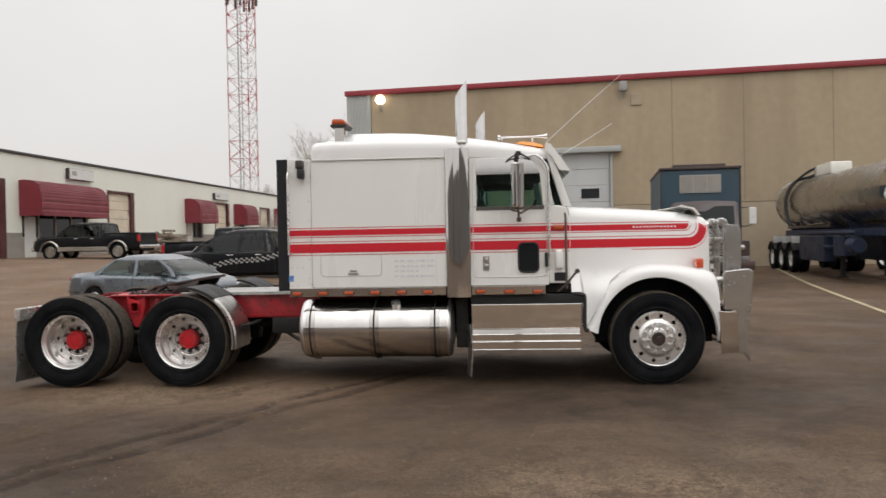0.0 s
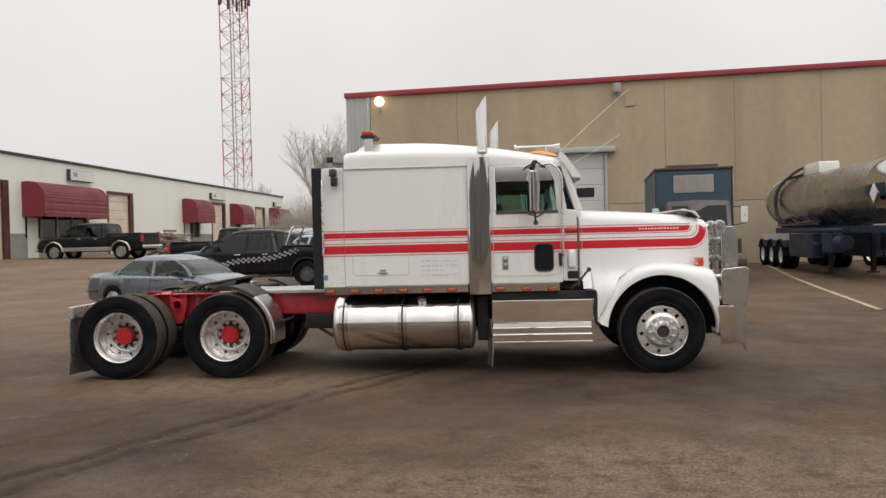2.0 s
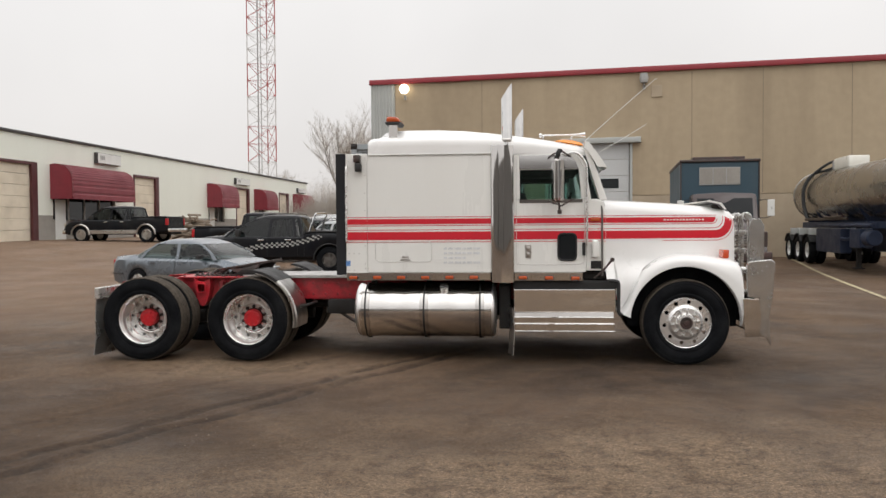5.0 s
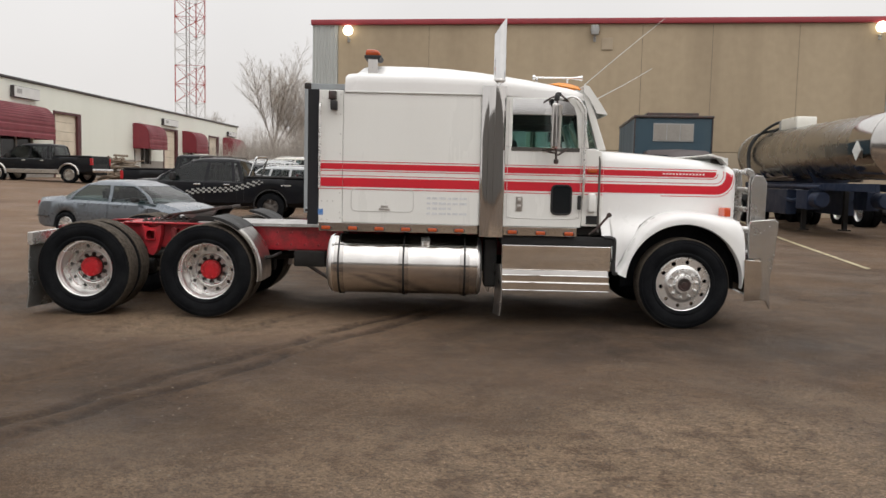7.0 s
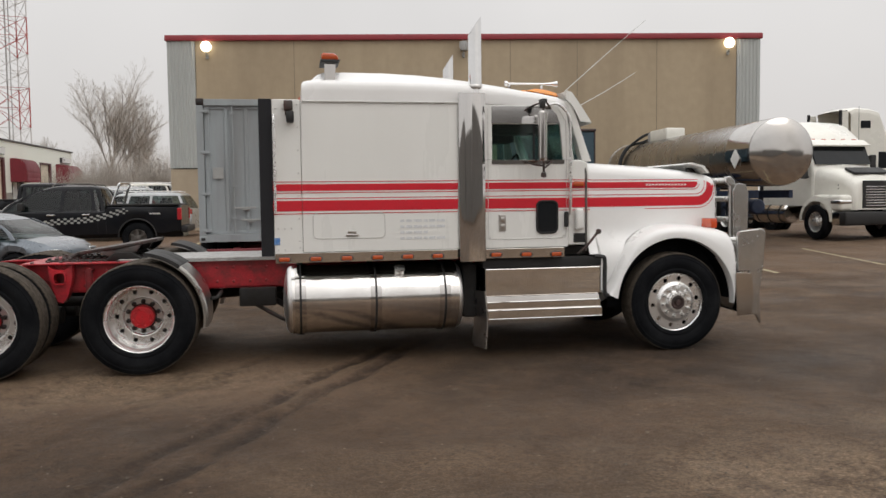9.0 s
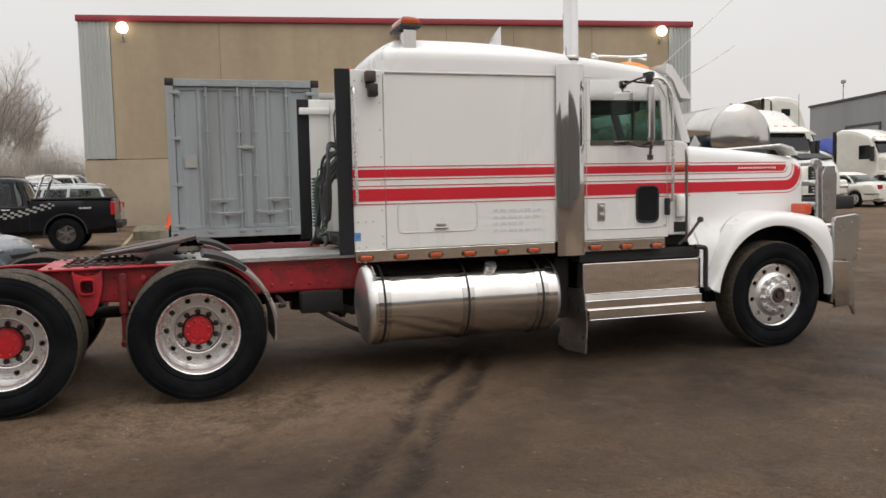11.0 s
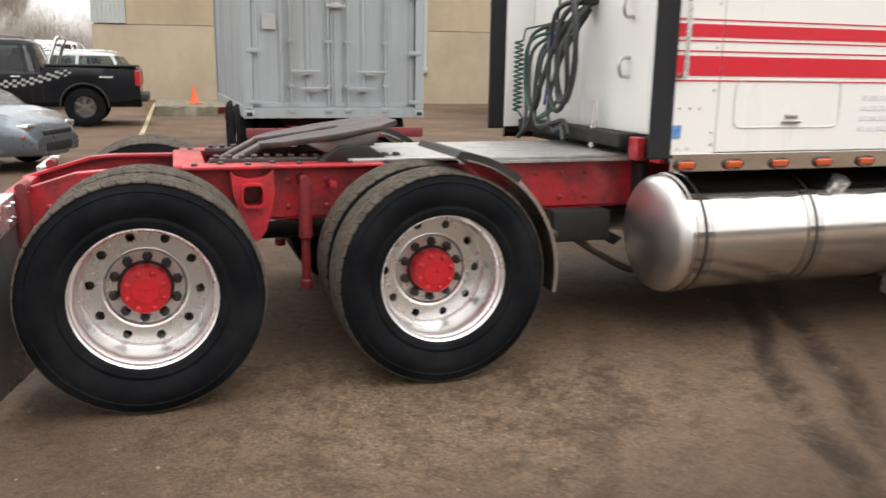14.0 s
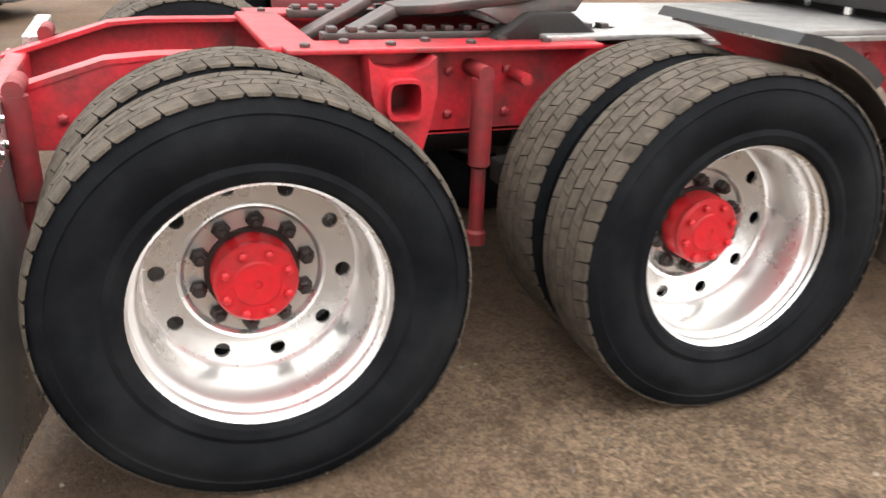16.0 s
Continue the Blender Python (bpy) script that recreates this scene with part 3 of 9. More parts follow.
    b2.inputs["Strength"].default_value, b2.inputs["Distance"].default_value = 0.12, 0.008
    b2.invert = True
    l.new(vor.outputs["Distance"], b2.inputs["Height"])
    l.new(b1.outputs["Normal"], b2.inputs["Normal"])
    b3 = n.new("ShaderNodeBump")
    b3.inputs["Strength"].default_value, b3.inputs["Distance"].default_value = 0.55, 0.014
    l.new(noise_of(42, 6, 0.8), b3.inputs["Height"])
    l.new(b2.outputs["Normal"], b3.inputs["Normal"])
    l.new(b3.outputs["Normal"], p.inputs["Normal"])
    return m


M_GROUND = ground_material()
gme.materials.append(M_GROUND)
ground = tagged(new("ground", gme), "damp brown gravel and packed dirt lot with wheel ruts", "ground", kind="structure")


# ---- unseen dark walls added behind the camera: they block low sky and darken reflections ----
for i, (x0, x1, y, h) in enumerate(((-75, -16, -38, 6.6), (-15, 9, -42, 5.8), (10, 80, -40, 7.0))):
    b = B()
    box(b, x0, x1, y - 8, y, -0.3, h, 0.05)
    tagged(link(f"unseen_wall_{i + 1}", b, M_ROOF, 60), "unseen dark wall added to block low sky and darken reflections", "wall", kind="structure")


# ---- the tan warehouse behind the truck ----
BIG = pose(-3.76, 29.225, 0, 0, 0, math.degrees(math.atan2(-3.737, 25.488))) @ Matrix.Scale(1.0375, 4)   # x along its front, y into it


def warehouse():
    W, H, D = 24.81, 8.28, 18.0
    t = thing("warehouse", "tan tilt-up warehouse with a dark red roof edge", "building", kind="structure", m=BIG)
    b = B()
    for x0, x1, z0, z1 in ((1.15, 8.95, 2.82, 8.05), (8.95, 11.68, 5.1, 8.05), (11.68, 23.8, 2.82, 8.05)):
        box(b, x0, x1, 0, 0.3, z0, z1)
    box(b, 0.0, 0.3, 0.3, D, -0.5, 8.05)
    box(b, W - 0.3, W, 0.3, D, -0.5, 8.05)
    box(b, 0.3, W - 0.3, D - 0.3, D, -0.5, 8.05)
    part("wall", b, M_TAN, t, "stained tan wall panels")
    b = B()
    for x0, x1 in ((0.0, 8.95), (11.68, W)):
        box(b, x0, x1, 0.004, 0.3, -0.5, 2.80)
    box(b, 8.95, 11.68, 0.004, 0.3, -0.5, 1.55)
    part("base_wall", b, M_TANLOW, t, "lighter tan lower wall")
    for x0, x1 in ((0.0, 1.13), (23.82, W)):
        b = B()
        box(b, x0, x1, -0.03, 0.3, 2.84, 8.05)
        k = int((x1 - x0) / 0.16)
        for i in range(k):
            u = x0 + 0.04 + (x1 - x0 - 0.08) * (i + 0.5) / k
            prism(b, [(u - 0.045, -0.03), (u - 0.02, -0.062), (u + 0.02, -0.062), (u + 0.045, -0.03)], 2.84, 8.05, "z")
        part("corner_cladding", b, M_PALEPANEL, t, "pale grey ribbed metal corner cladding")
    b = B()
    box(b, -0.06, W + 0.06, -0.14, 0.36, 8.05, 8.28, 0.02)
    part("fascia", b, M_FASCIA, t, "dark red metal roof edge")
    b = B()
    box(b, -0.02, W + 0.02, 0.36, D, 7.9, 8.06)
    part("roof", b, M_ROOF, t)
    # joints between the wall panels, recessed lines built as narrow shadow gaps
    for u in (5.2, 14.2, 17.02, 20.4):
        b = B()
        box(b, u - 0.012, u + 0.012, -0.003, 0.02, 2.86, 8.0)
        part("joint", b, M_JOINT, t)
    d = thing("door_1", "white dock door with a small dark window and grey header", "door", kind="structure", m=BIG)
    b = B()
    for i in range(5):
        z0 = 1.58 + i * 0.70
        box(b, 9.0, 11.62, 0.06, 0.12, z0 + 0.006, z0 + 0.694, 0.012)
    part("door_leaf", b, M_DOORWHITE, d)
    b = B()
    box(b, 10.42, 11.18, 0.035, 0.058, 3.14, 3.55, 0.01)
    part("pane", b, M_DARKGLASS, d, "small dark window")
    b = B()
    box(b, 8.7, 12.12, -0.28, -0.004, 5.06, 5.30, 0.02)
    part("header", b, M_PALEPANEL, d, "pale grey door header box")
    b = B()
    for x in (8.92, 11.70):
        box(b, x - 0.06, x + 0.06, -0.05, -0.004, 1.5, 5.04, 0.01)
    box(b, 8.86, 11.76, -0.16, -0.004, 1.28, 1.49, 0.02)
    part("door_frame", b, M_PALEPANEL, d, "grey steel door frame")


def wall_lamp(u, z, lit):
    t = thing("wall_lamp", "lit round wall lamp on the warehouse" if lit else "grey security light on the warehouse wall", "lamp", "wall lamps", m=BIG @ Matrix.Translation((u, 0, z)))
    b = B()
    tube(b, [(0, -0.004, -0.35), (0, -0.16, -0.33), (0, -0.2, -0.2)], 0.03, k=4)
    box(b, -0.06, 0.06, -0.05, -0.004, -0.46, -0.26, 0.01)
    part("bracket", b, M_GREYBOX, t)
    b = B()
    if lit:
        lathe(b, [(0.001, 0.24), (0.13, 0.2), (0.22, 0.06), (0.22, -0.04), (0.14, -0.17), (0.001, -0.2)], (0, -0.2, 0), 20, "z")
        part("globe", b, M_LITGLOBE, t, "glowing warm white globe")
    else:
        lathe(b, [(0.001, 0.2), (0.16, 0.18), (0.19, 0.0), (0.15, -0.2), (0.001, -0.22)], (0, -0.2, 0), 16, "z")
        part("globe", b, M_GREYBOX, t)
        b = B()
        box(b, 0.3, 0.75, -0.05, -0.004, -0.8, -0.3, 0.015)
        part("box", b, M_TANLOW, t)


# ---- the low unit building with maroon awnings ----
LEFT = pose(-21.26, 28.7, 0, 0, 0, math.degrees(math.atan2(48.96, 1.23))) @ Matrix.Scale(1.072, 4)    # x along its front, away from the lot's entrance; -y outward


def unit_building():
    t = thing("unit_building", "low pale metal-clad unit building with maroon awnings", "building", kind="structure", m=LEFT)
    H, G = 6.0, 0.4
    holes = [(-4.4, 0.95), (10.55, 13.45), (26.9, 29.6), (37.6, 40.2)]       # roller doors
    wins = [(2.5, 8.4), (21.5, 24.5), (31.2, 33.8), (42.0, 45.5)]           # shop fronts under the awnings
    cuts = sorted([(a, b, 4.62) for a, b in holes] + [(a, b, 3.2) for a, b in wins])
    b = B()
    x = -26.0
    for a, c, top in cuts:
        box(b, x, a, 0, 0.3, 2.15, H - 0.12)
        box(b, a, c, 0, 0.3, top, H - 0.12)
        x = c
    box(b, x, 46.6, 0, 0.3, 2.15, H - 0.12)
    box(b, 46.3, 46.6, 0.3, 18, 0, H - 0.12)
    box(b, -26, -25.7, 0.3, 18, 0, H - 0.12)
    box(b, -25.7, 46.3, 17.7, 18, 0, H - 0.12)
    part("wall", b, M_LEFTWALL, t, "pale green-grey metal cladding")
    b = B()
    x = -26.0
    for a, c, top in cuts:
        box(b, x, a, 0.004, 0.3, -0.2, 2.145)
        x = c
    box(b, x, 46.6, 0.004, 0.3, -0.2, 2.145)
    for a, c in wins:
        box(b, a, c, 0.006, 0.3, -0.2, 1.9)
    part("knee_wall", b, M_BLOCK, t, "grey block base")
    b = B()
    box(b, -26.1, 46.7, -0.1, 0.34, H - 0.115, H + 0.02, 0.02)
    part("roof_edge", b, M_SIGNFRAME, t, "dark brown roof edge")
    b = B()
    box(b, -26, 46.6, 0.34, 18, H - 0.3, H - 0.1)
    part("roof", b, M_ROOF, t)
    for i, (a, c) in enumerate(holes):
        d = thing(f"door_{i + 2}", "cream sectional roller door in a maroon frame", "door", "roller doors", "structure", LEFT)
        n = 7
        for j in range(n):
            p = B()
            z0 = 0.9 + j * 3.7 / n
            box(p, a + 0.05, c - 0.05, 0.12, 0.17, z0 + 0.006, z0 + 3.7 / n - 0.006, 0.012, 1)
            part("panel", p, M_CREAMDOOR, d)
        p = B()
        for x0, x1 in ((a - 0.02, a + 0.13), (c - 0.13, c + 0.30)):
            box(p, x0, x1, -0.04, 0.1, 0.6, 4.66, 0.01)
        box(p, a + 0.135, c - 0.135, -0.03, 0.1, 4.52, 4.66, 0.01)
        part("door_frame", p, M_DARKMAROON, d, "dark maroon steel door frame")
    for i, (a, c) in enumerate(wins):
        d = thing(f"window_{i + 1}", "dark shop window with pale door below the awning", "window", kind="structure", m=LEFT)
        n = max(3, int((c - a) / 1.3))
        for j in range(n):
            x0, x1 = a + (c - a) * j / n, a + (c - a) * (j + 1) / n
            p = B()
            box(p, x0 + 0.05, x1 - 0.05, 0.14, 0.16, 1.95, 3.15)
            part("pane", p, M_DARKGLASS, d)
        p = B()
        for j in range(n + 1):
            x = a + (c - a) * j / n
            box(p, x - 0.045, x + 0.045, 0.08, 0.2, 1.91, 3.19)
        part("window_frame", p, M_GREYBOX, d)
        p = B()
        box(p, a + 0.15, a + 1.05, -0.02, 0.0, 0.95, 2.95, 0.01)
        part("side_door", p, M_SIGN, d, "white side door")


def awning(a, c):
    t = thing("awning", "rounded maroon ribbed metal awning", "awning", "awnings", m=LEFT)
    z0, z1, out = 2.95, 4.66, 1.15
    arc = [(-out * math.sin(q) ** 0.6, z0 + (z1 - z0) * (0.22 + 0.78 * max(0.0, math.cos(q)) ** 0.6)) for q in [math.pi / 2 * i / 13 for i in range(14)]]
    line = arc + [(-out, z0)]
    b = B()
    # ribs: each course of the sheet steps out a little
    pts = []
    for i, (p, q) in enumerate(zip(line, line[1:])):
        d = Vector((q[0] - p[0], q[1] - p[1]))
        if d.length < 1e-6:
            continue
        nrm = Vector((d.y, -d.x)).normalized() * 0.028
        if nrm.x > 0:
            nrm = -nrm
        e, g = (p[0] + d.x * 0.3, p[1] + d.y * 0.3), (p[0] + d.x * 0.4, p[1] + d.y * 0.4)
        pts += [p, e, (g[0] + nrm.x, g[1] + nrm.y), (q[0] + nrm.x, q[1] + nrm.y), (q[0], q[1])]
    pts.append(line[-1])
    loft(b, [[(x, p[0], p[1]) for p in pts] for x in (a, c)], close_ends=False)
    part("sheet", b, M_AWNING, t, angle=4)
    for x0, x1 in ((a - 0.02, a + 0.03), (c - 0.03, c + 0.02)):
        b = B()
        prism(b, [(-0.005, z0)] + [(-0.005, z1)] + line[1:], x0, x1, "x")
        part("end_panel", b, M_AWNING, t)


def wall_sign(a, c, z0, z1):
    t = thing("wall_sign", "white box sign with dark lettering bars", "sign", "wall signs", m=LEFT)
    b = B()
    box(b, a, c, -0.22, -0.004, z0, z1, 0.02)
    part("case", b, M_SIGNFRAME, t)
    b = B()
    box(b, a + 0.02, c - 0.02, -0.235, -0.222, z0 + 0.02, z1 - 0.02)
    part("face", b, M_SIGN, t)
    w, h = c - a, z1 - z0
    for f0, f1, g0, g1 in [(0.10 + 0.065 * i, 0.15 + 0.065 * i, 0.35, 0.75) for i in range(3)]:
        b = B()
        box(b, a + w * f0, a + w * f1, -0.245, -0.237, z0 + h * g0, z0 + h * g1)
        part("lettering_bar", b, M_GREYBOX, t)


warehouse()
wall_lamp(1.64, 7.78, True)
wall_lamp(23.42, 7.84, True)
wall_lamp(12.24, 7.78, False)
unit_building()
for a, c in ((2.3, 8.5), (21.3, 24.6), (31.0, 33.9), (41.8, 45.6)):
    awning(a, c)
for a, c, z0, z1 in ((6.3, 8.75, 5.0, 5.58), (26.5, 29.5, 4.86, 5.36), (43.0, 45.6, 4.86, 5.3)):
    wall_sign(a, c, z0, z1)


# ---- the road tractor ----
CY = 1.12                                   # the tractor's middle line; it faces +x, its near side lies at y = 0
truck = thing("semi_truck", "white conventional sleeper semi truck with red stripes and red frame", "truck", m=pose(0, 0, 0))


def both(y):
    """A distance from the near side, and the same on the far side."""
    return (y, 2 * CY - y)


def mirrored(pts):
    return [(p[0], 2 * CY - p[1], p[2]) for p in pts]


def tyre_parts(parent, width, radius, bead, n=72, blocks=56, detailed=True):
    """A tyre lying between y = 0 (outside) and y = width, round the y axis."""
    w, R = width, radius
    b = B()
    prof = [(bead, 0.030), (bead + 0.012, 0.012), (bead + 0.035, 0.006), (bead + 0.05, 0.012), (bead + 0.075, 0.002), (bead + 0.11, -0.006),
            (R - 0.075, 0.000), (R - 0.055, 0.006), (R - 0.05, 0.004), (R - 0.030, 0.014), (R - 0.012, 0.024), (R - 0.012, w - 0.024), (R - 0.030, w - 0.014),
            (R - 0.075, w), (bead + 0.11, w + 0.006), (bead + 0.05, w - 0.01), (bead, w - 0.030)]
    lathe(b, prof, (0, 0, 0), n, closed=True)
    body = part("tyre", b, M_RUBBER, parent, "black rubber tyre")
    b = B()
    ribs = 5
    gap = 0.006
    for k in range(ribs):
        y0 = 0.016 + (w - 0.032) * k / ribs + (gap / 2 if k else 0)
        y1 = 0.016 + (w - 0.032) * (k + 1) / ribs - (gap / 2 if k < ribs - 1 else 0)
        for j in range(blocks):
            a0 = 2 * math.pi * (j + 0.5 * (k % 2)) / blocks
            a1 = a0 + 2 * math.pi / blocks * 0.94
            sl = 0.006 * (1 if k % 2 else -1)
            vs = []
            for r in (R - 0.016, R):
                for a, y, s in ((a0, y0, -sl), (a1, y0, -sl), (a1, y1, sl), (a0, y1, sl)):
                    rr, q, yy = r, a + s / R, y
                    if (k == 0 and y == y0) or (k == ribs - 1 and y == y1):
                        # shoulder lugs run a little way down the side wall
                        out = -1 if k == 0 else 1
                        rr = R - 0.010 if r == R else R - 0.017
                        yy = y + out * (0.0 if r == R else 0.004)
                        q = a + s / R + (0.010 if a == a0 else -0.010) * (r != R)
                    vs.append(b.verts.new((rr * math.sin(q), yy, rr * math.cos(q))))
            for f in ((4, 5, 6, 7), (0, 1, 5, 4), (1, 2, 6, 5), (2, 3, 7, 6), (3, 0, 4, 7)):
                b.faces.new([vs[i] for i in f])
    part("tread", b, M_TREAD, body, "dusty brown tread blocks")
    return body


def disc_with_holes(b, r0, r1, holes, hr, rc, y, thick):
    """A ring r0..r1 at height y with round holes of radius hr on the circle rc, given some thickness."""
    seg = 2 * math.pi / holes
    half = rc * seg / 2
    corners = [math.atan2(half, r1 - rc), math.atan2(half, r0 - rc)]
    turns = sorted([2 * math.pi * i / 20 for i in range(20)] + [c % (2 * math.pi) for c in corners] + [-c % (2 * math.pi) for c in corners])
    for h in range(holes):
        hole, outer = [], []
        for q in turns:
            c, s = math.cos(q), math.sin(q)
            best = 9.0
            if c > 1e-6:
                best = min(best, (r1 - rc) / c)
            if c < -1e-6:
                best = min(best, (r0 - rc) / c)
            if abs(s) > 1e-6:
                best = min(best, half / abs(s))
            px, pz = rc + hr * c, hr * s
            hole.append((math.hypot(px, pz), math.atan2(pz, px) + h * seg))
            outer.append((rc + best * c, best * s / rc + h * seg))
        n = len(turns)
        faces = []
        for dy in (0.0, thick):
            vh = [b.verts.new((r * math.sin(a), y + dy, r * math.cos(a))) for r, a in hole]
            vo = [b.verts.new((r * math.sin(a), y + dy, r * math.cos(a))) for r, a in outer]
            for i in range(n):
                b.faces.new([vh[i], vh[(i + 1) % n], vo[(i + 1) % n], vo[i]])
            faces.append(vh)
        for i in range(n):
            b.faces.new([faces[0][i], faces[0][(i + 1) % n], faces[1][(i + 1) % n], faces[1][i]])


def drive_wheel(parent):
    """Outer drive wheel: tyre, deep polished rim with hand holes, nuts and a red hub. y = 0 is the tyre's outer wall."""
    wh = new("wheel")
    wh.parent = parent
    tyre_parts(wh, 0.275, 0.511, 0.302)
    b = B()
    lathe(b, [(0.296, 0.034), (0.312, 0.020), (0.3185, 0.025), (0.317, 0.038), (0.303, 0.045), (0.297, 0.054), (0.295, 0.066), (0.284, 0.078), (0.279, 0.092), (0.277, 0.192), (0.275, 0.222), (0.270, 0.24), (0.2625, 0.248)], (0, 0, 0), 80)
    rim = part("rim", b, M_ALU, wh, "polished aluminium rim")
    b = B()
    disc_with_holes(b, 0.186, 0.2635, 10, 0.0205, 0.231, 0.248, 0.012)
    lathe(b, [(0.1865, 0.248), (0.181, 0.244), (0.176, 0.243), (0.171, 0.247), (0.166, 0.256), (0.158, 0.2575), (0.112, 0.2575), (0.100, 0.26)], (0, 0, 0), 60)
    part("wheel_disc", b, M_ALU, wh, "polished aluminium wheel disc with round hand holes")
    nut = None
    for i in range(10):
        a = 2 * math.pi * (i + 0.5) / 10
        m = Matrix.Translation((0.1375 * math.sin(a), 0, 0.1375 * math.cos(a)))
        if nut is None:
            b = B()
            lathe(b, [(0.0235, 0.2574), (0.0235, 0.249), (0.0195, 0.248), (0.0195, 0.228), (0.013, 0.224), (0.011, 0.216), (0.001, 0.214)], (0, 0, 0), 6)
            nut = part("wheel_nut", b, M_NUT, wh, "dark greasy wheel nut")
            nut.matrix_basis = m
        else:
            again(nut, wh, m)
    b = B()
    lathe(b, [(0.106, 0.26), (0.106, 0.214), (0.099, 0.202), (0.101, 0.198), (0.104, 0.196), (0.104, 0.182), (0.097, 0.174), (0.060, 0.17), (0.056, 0.166), (0.012, 0.165), (0.010, 0.169), (0.001, 0.169)], (0, 0, 0), 40)
    hub = part("hub", b, M_REDHUB, wh, "red painted axle hub")
    # black ring added for the shadow in the gap round the hub
    b = B()
    lathe(b, [(0.105, 0.252), (0.117, 0.252), (0.120, 0.258)], (0, 0, 0), 40)
    part("hub_shadow_ring", b, M_NUT, wh, "black ring standing in for the shadow round the hub")
    stud = None
    for i in range(8):
        a = 2 * math.pi * i / 8
        m = Matrix.Translation((0.082 * math.sin(a), 0, 0.082 * math.cos(a)))
        if stud is None:
            b = B()
            lathe(b, [(0.0115, 0.176), (0.0115, 0.16), (0.007, 0.157), (0.001, 0.156)], (0, 0, 0), 6)
            stud = part("bolt", b, M_REDHUB, hub)
            stud.matrix_basis = m
        else:
            again(stud, hub, m)
    return wh


def inner_wheel(parent):
    wh = new("wheel")
    wh.parent = parent
    tyre_parts(wh, 0.275, 0.511, 0.292)
    b = B()
    lathe(b, [(0.292, 0.04), (0.27, 0.05), (0.262, 0.13), (0.10, 0.15), (0.09, 0.16)], (0, 0, 0), 48)
    part("rim", b, M_ALUDULL, wh)
    return wh


def steer_wheel(parent):
    wh = new("wheel")
    wh.parent = parent
    tyre_parts(wh, 0.275, 0.50, 0.292, blocks=72)
    b = B()
    lathe(b, [(0.288, 0.034), (0.304, 0.024), (0.309, 0.030), (0.307, 0.040), (0.292, 0.046), (0.286, 0.052), (0.272, 0.050)], (0, 0, 0), 72)
    part("rim", b, M_ALU, wh, "polished aluminium rim")
    b = B()
    disc_with_holes(b, 0.205, 0.2725, 10, 0.0225, 0.238, 0.049, 0.02)
    lathe(b, [(0.2055, 0.049), (0.19, 0.044), (0.178, 0.032), (0.170, 0.026), (0.115, 0.022), (0.106, 0.014), (0.100, -0.012), (0.092, -0.020), (0.072, -0.022)], (0, 0, 0), 60)
    part("wheel_disc", b, M_ALU, wh, "polished wheel disc with hand holes")
    nut = None
    for i in range(10):
        a = 2 * math.pi * i / 10
        m = Matrix.Translation((0.143 * math.sin(a), 0, 0.143 * math.cos(a)))
        if nut is None:
            b = B()
            lathe(b, [(0.020, 0.024), (0.020, 0.010), (0.017, 0.0), (0.010, -0.012), (0.001, -0.014)], (0, 0, 0), 10)
            nut = part("wheel_nut", b, M_ALU, wh)
            nut.matrix_basis = m
        else:
            again(nut, wh, m)
    b = B()
    lathe(b, [(0.072, -0.022), (0.066, -0.030), (0.05, -0.030), (0.046, -0.020), (0.030, -0.020), (0.028, -0.034), (0.001, -0.036)], (0, 0, 0), 40)
    part("hub_cap", b, M_GREASE, wh, "dark grease cap")
    return wh


# wheels: near side turned as built, far side turned about the upright axis
FLIP = Matrix.Rotation(math.pi, 4, "Z")


def wheel_copy(wh, m):
    made = copy_thing(wh, m)
    made.parent = truck
    return made


w = drive_wheel(truck)
w.matrix_basis = pose(-1.32, -0.075, 0.511, 0, 23, 0)
w2 = wheel_copy(w, pose(0.0, -0.075, 0.511, 0, -17, 0))
for x, a in ((-1.32, 40), (0.0, 75)):
    wheel_copy(w, pose(x, 2 * CY + 0.075, 0.511) @ FLIP @ pose(0, 0, 0, 0, a, 0))
wi = inner_wheel(truck)
wi.matrix_basis = pose(-1.32, 0.26, 0.512, 0, 5, 0)
wheel_copy(wi, pose(0.0, 0.26, 0.512, 0, 21, 0))
for x in (-1.32, 0.0):
    wheel_copy(wi, pose(x, 2 * CY - 0.26, 0.512) @ FLIP)
ws = steer_wheel(truck)
ws.matrix_basis = pose(5.17, -0.05, 0.49, 0, 10, 0)
wheel_copy(ws, pose(5.17, 2 * CY + 0.05, 0.49) @ FLIP)

# frame rails: channels with their flanges turned in, the rear end drawn down to a taper
RAIL_Z0, RAIL_Z1 = 0.70, 0.965
for y, s in ((CY - 0.43, 1), (CY + 0.43, -1)):
    b = B()
    prism(b, [(-1.98, 0.72), (-1.98, 0.835), (-1.62, 0.945), (-1.50, 0.955), (5.75, 0.955), (5.75, 0.70), (-1.45, 0.70)], y, y + s * 0.012, "y")
    prism(b, [(-1.50, 0.955), (5.75, 0.955), (5.75, 0.968), (-1.50, 0.968)], y - s * 0.004, y + s * 0.085, "y")
    prism(b, [(-1.98, 0.835), (-1.62, 0.945), (-1.50, 0.955), (-1.50, 0.968), (-1.63, 0.958), (-1.99, 0.848)], y - s * 0.004, y + s * 0.085, "y")
    box(b, -1.45, 5.75, y, y + s * 0.085, 0.695, 0.708)
    part("frame_rail", b, M_REDFRAME, truck, "red painted chassis rail")
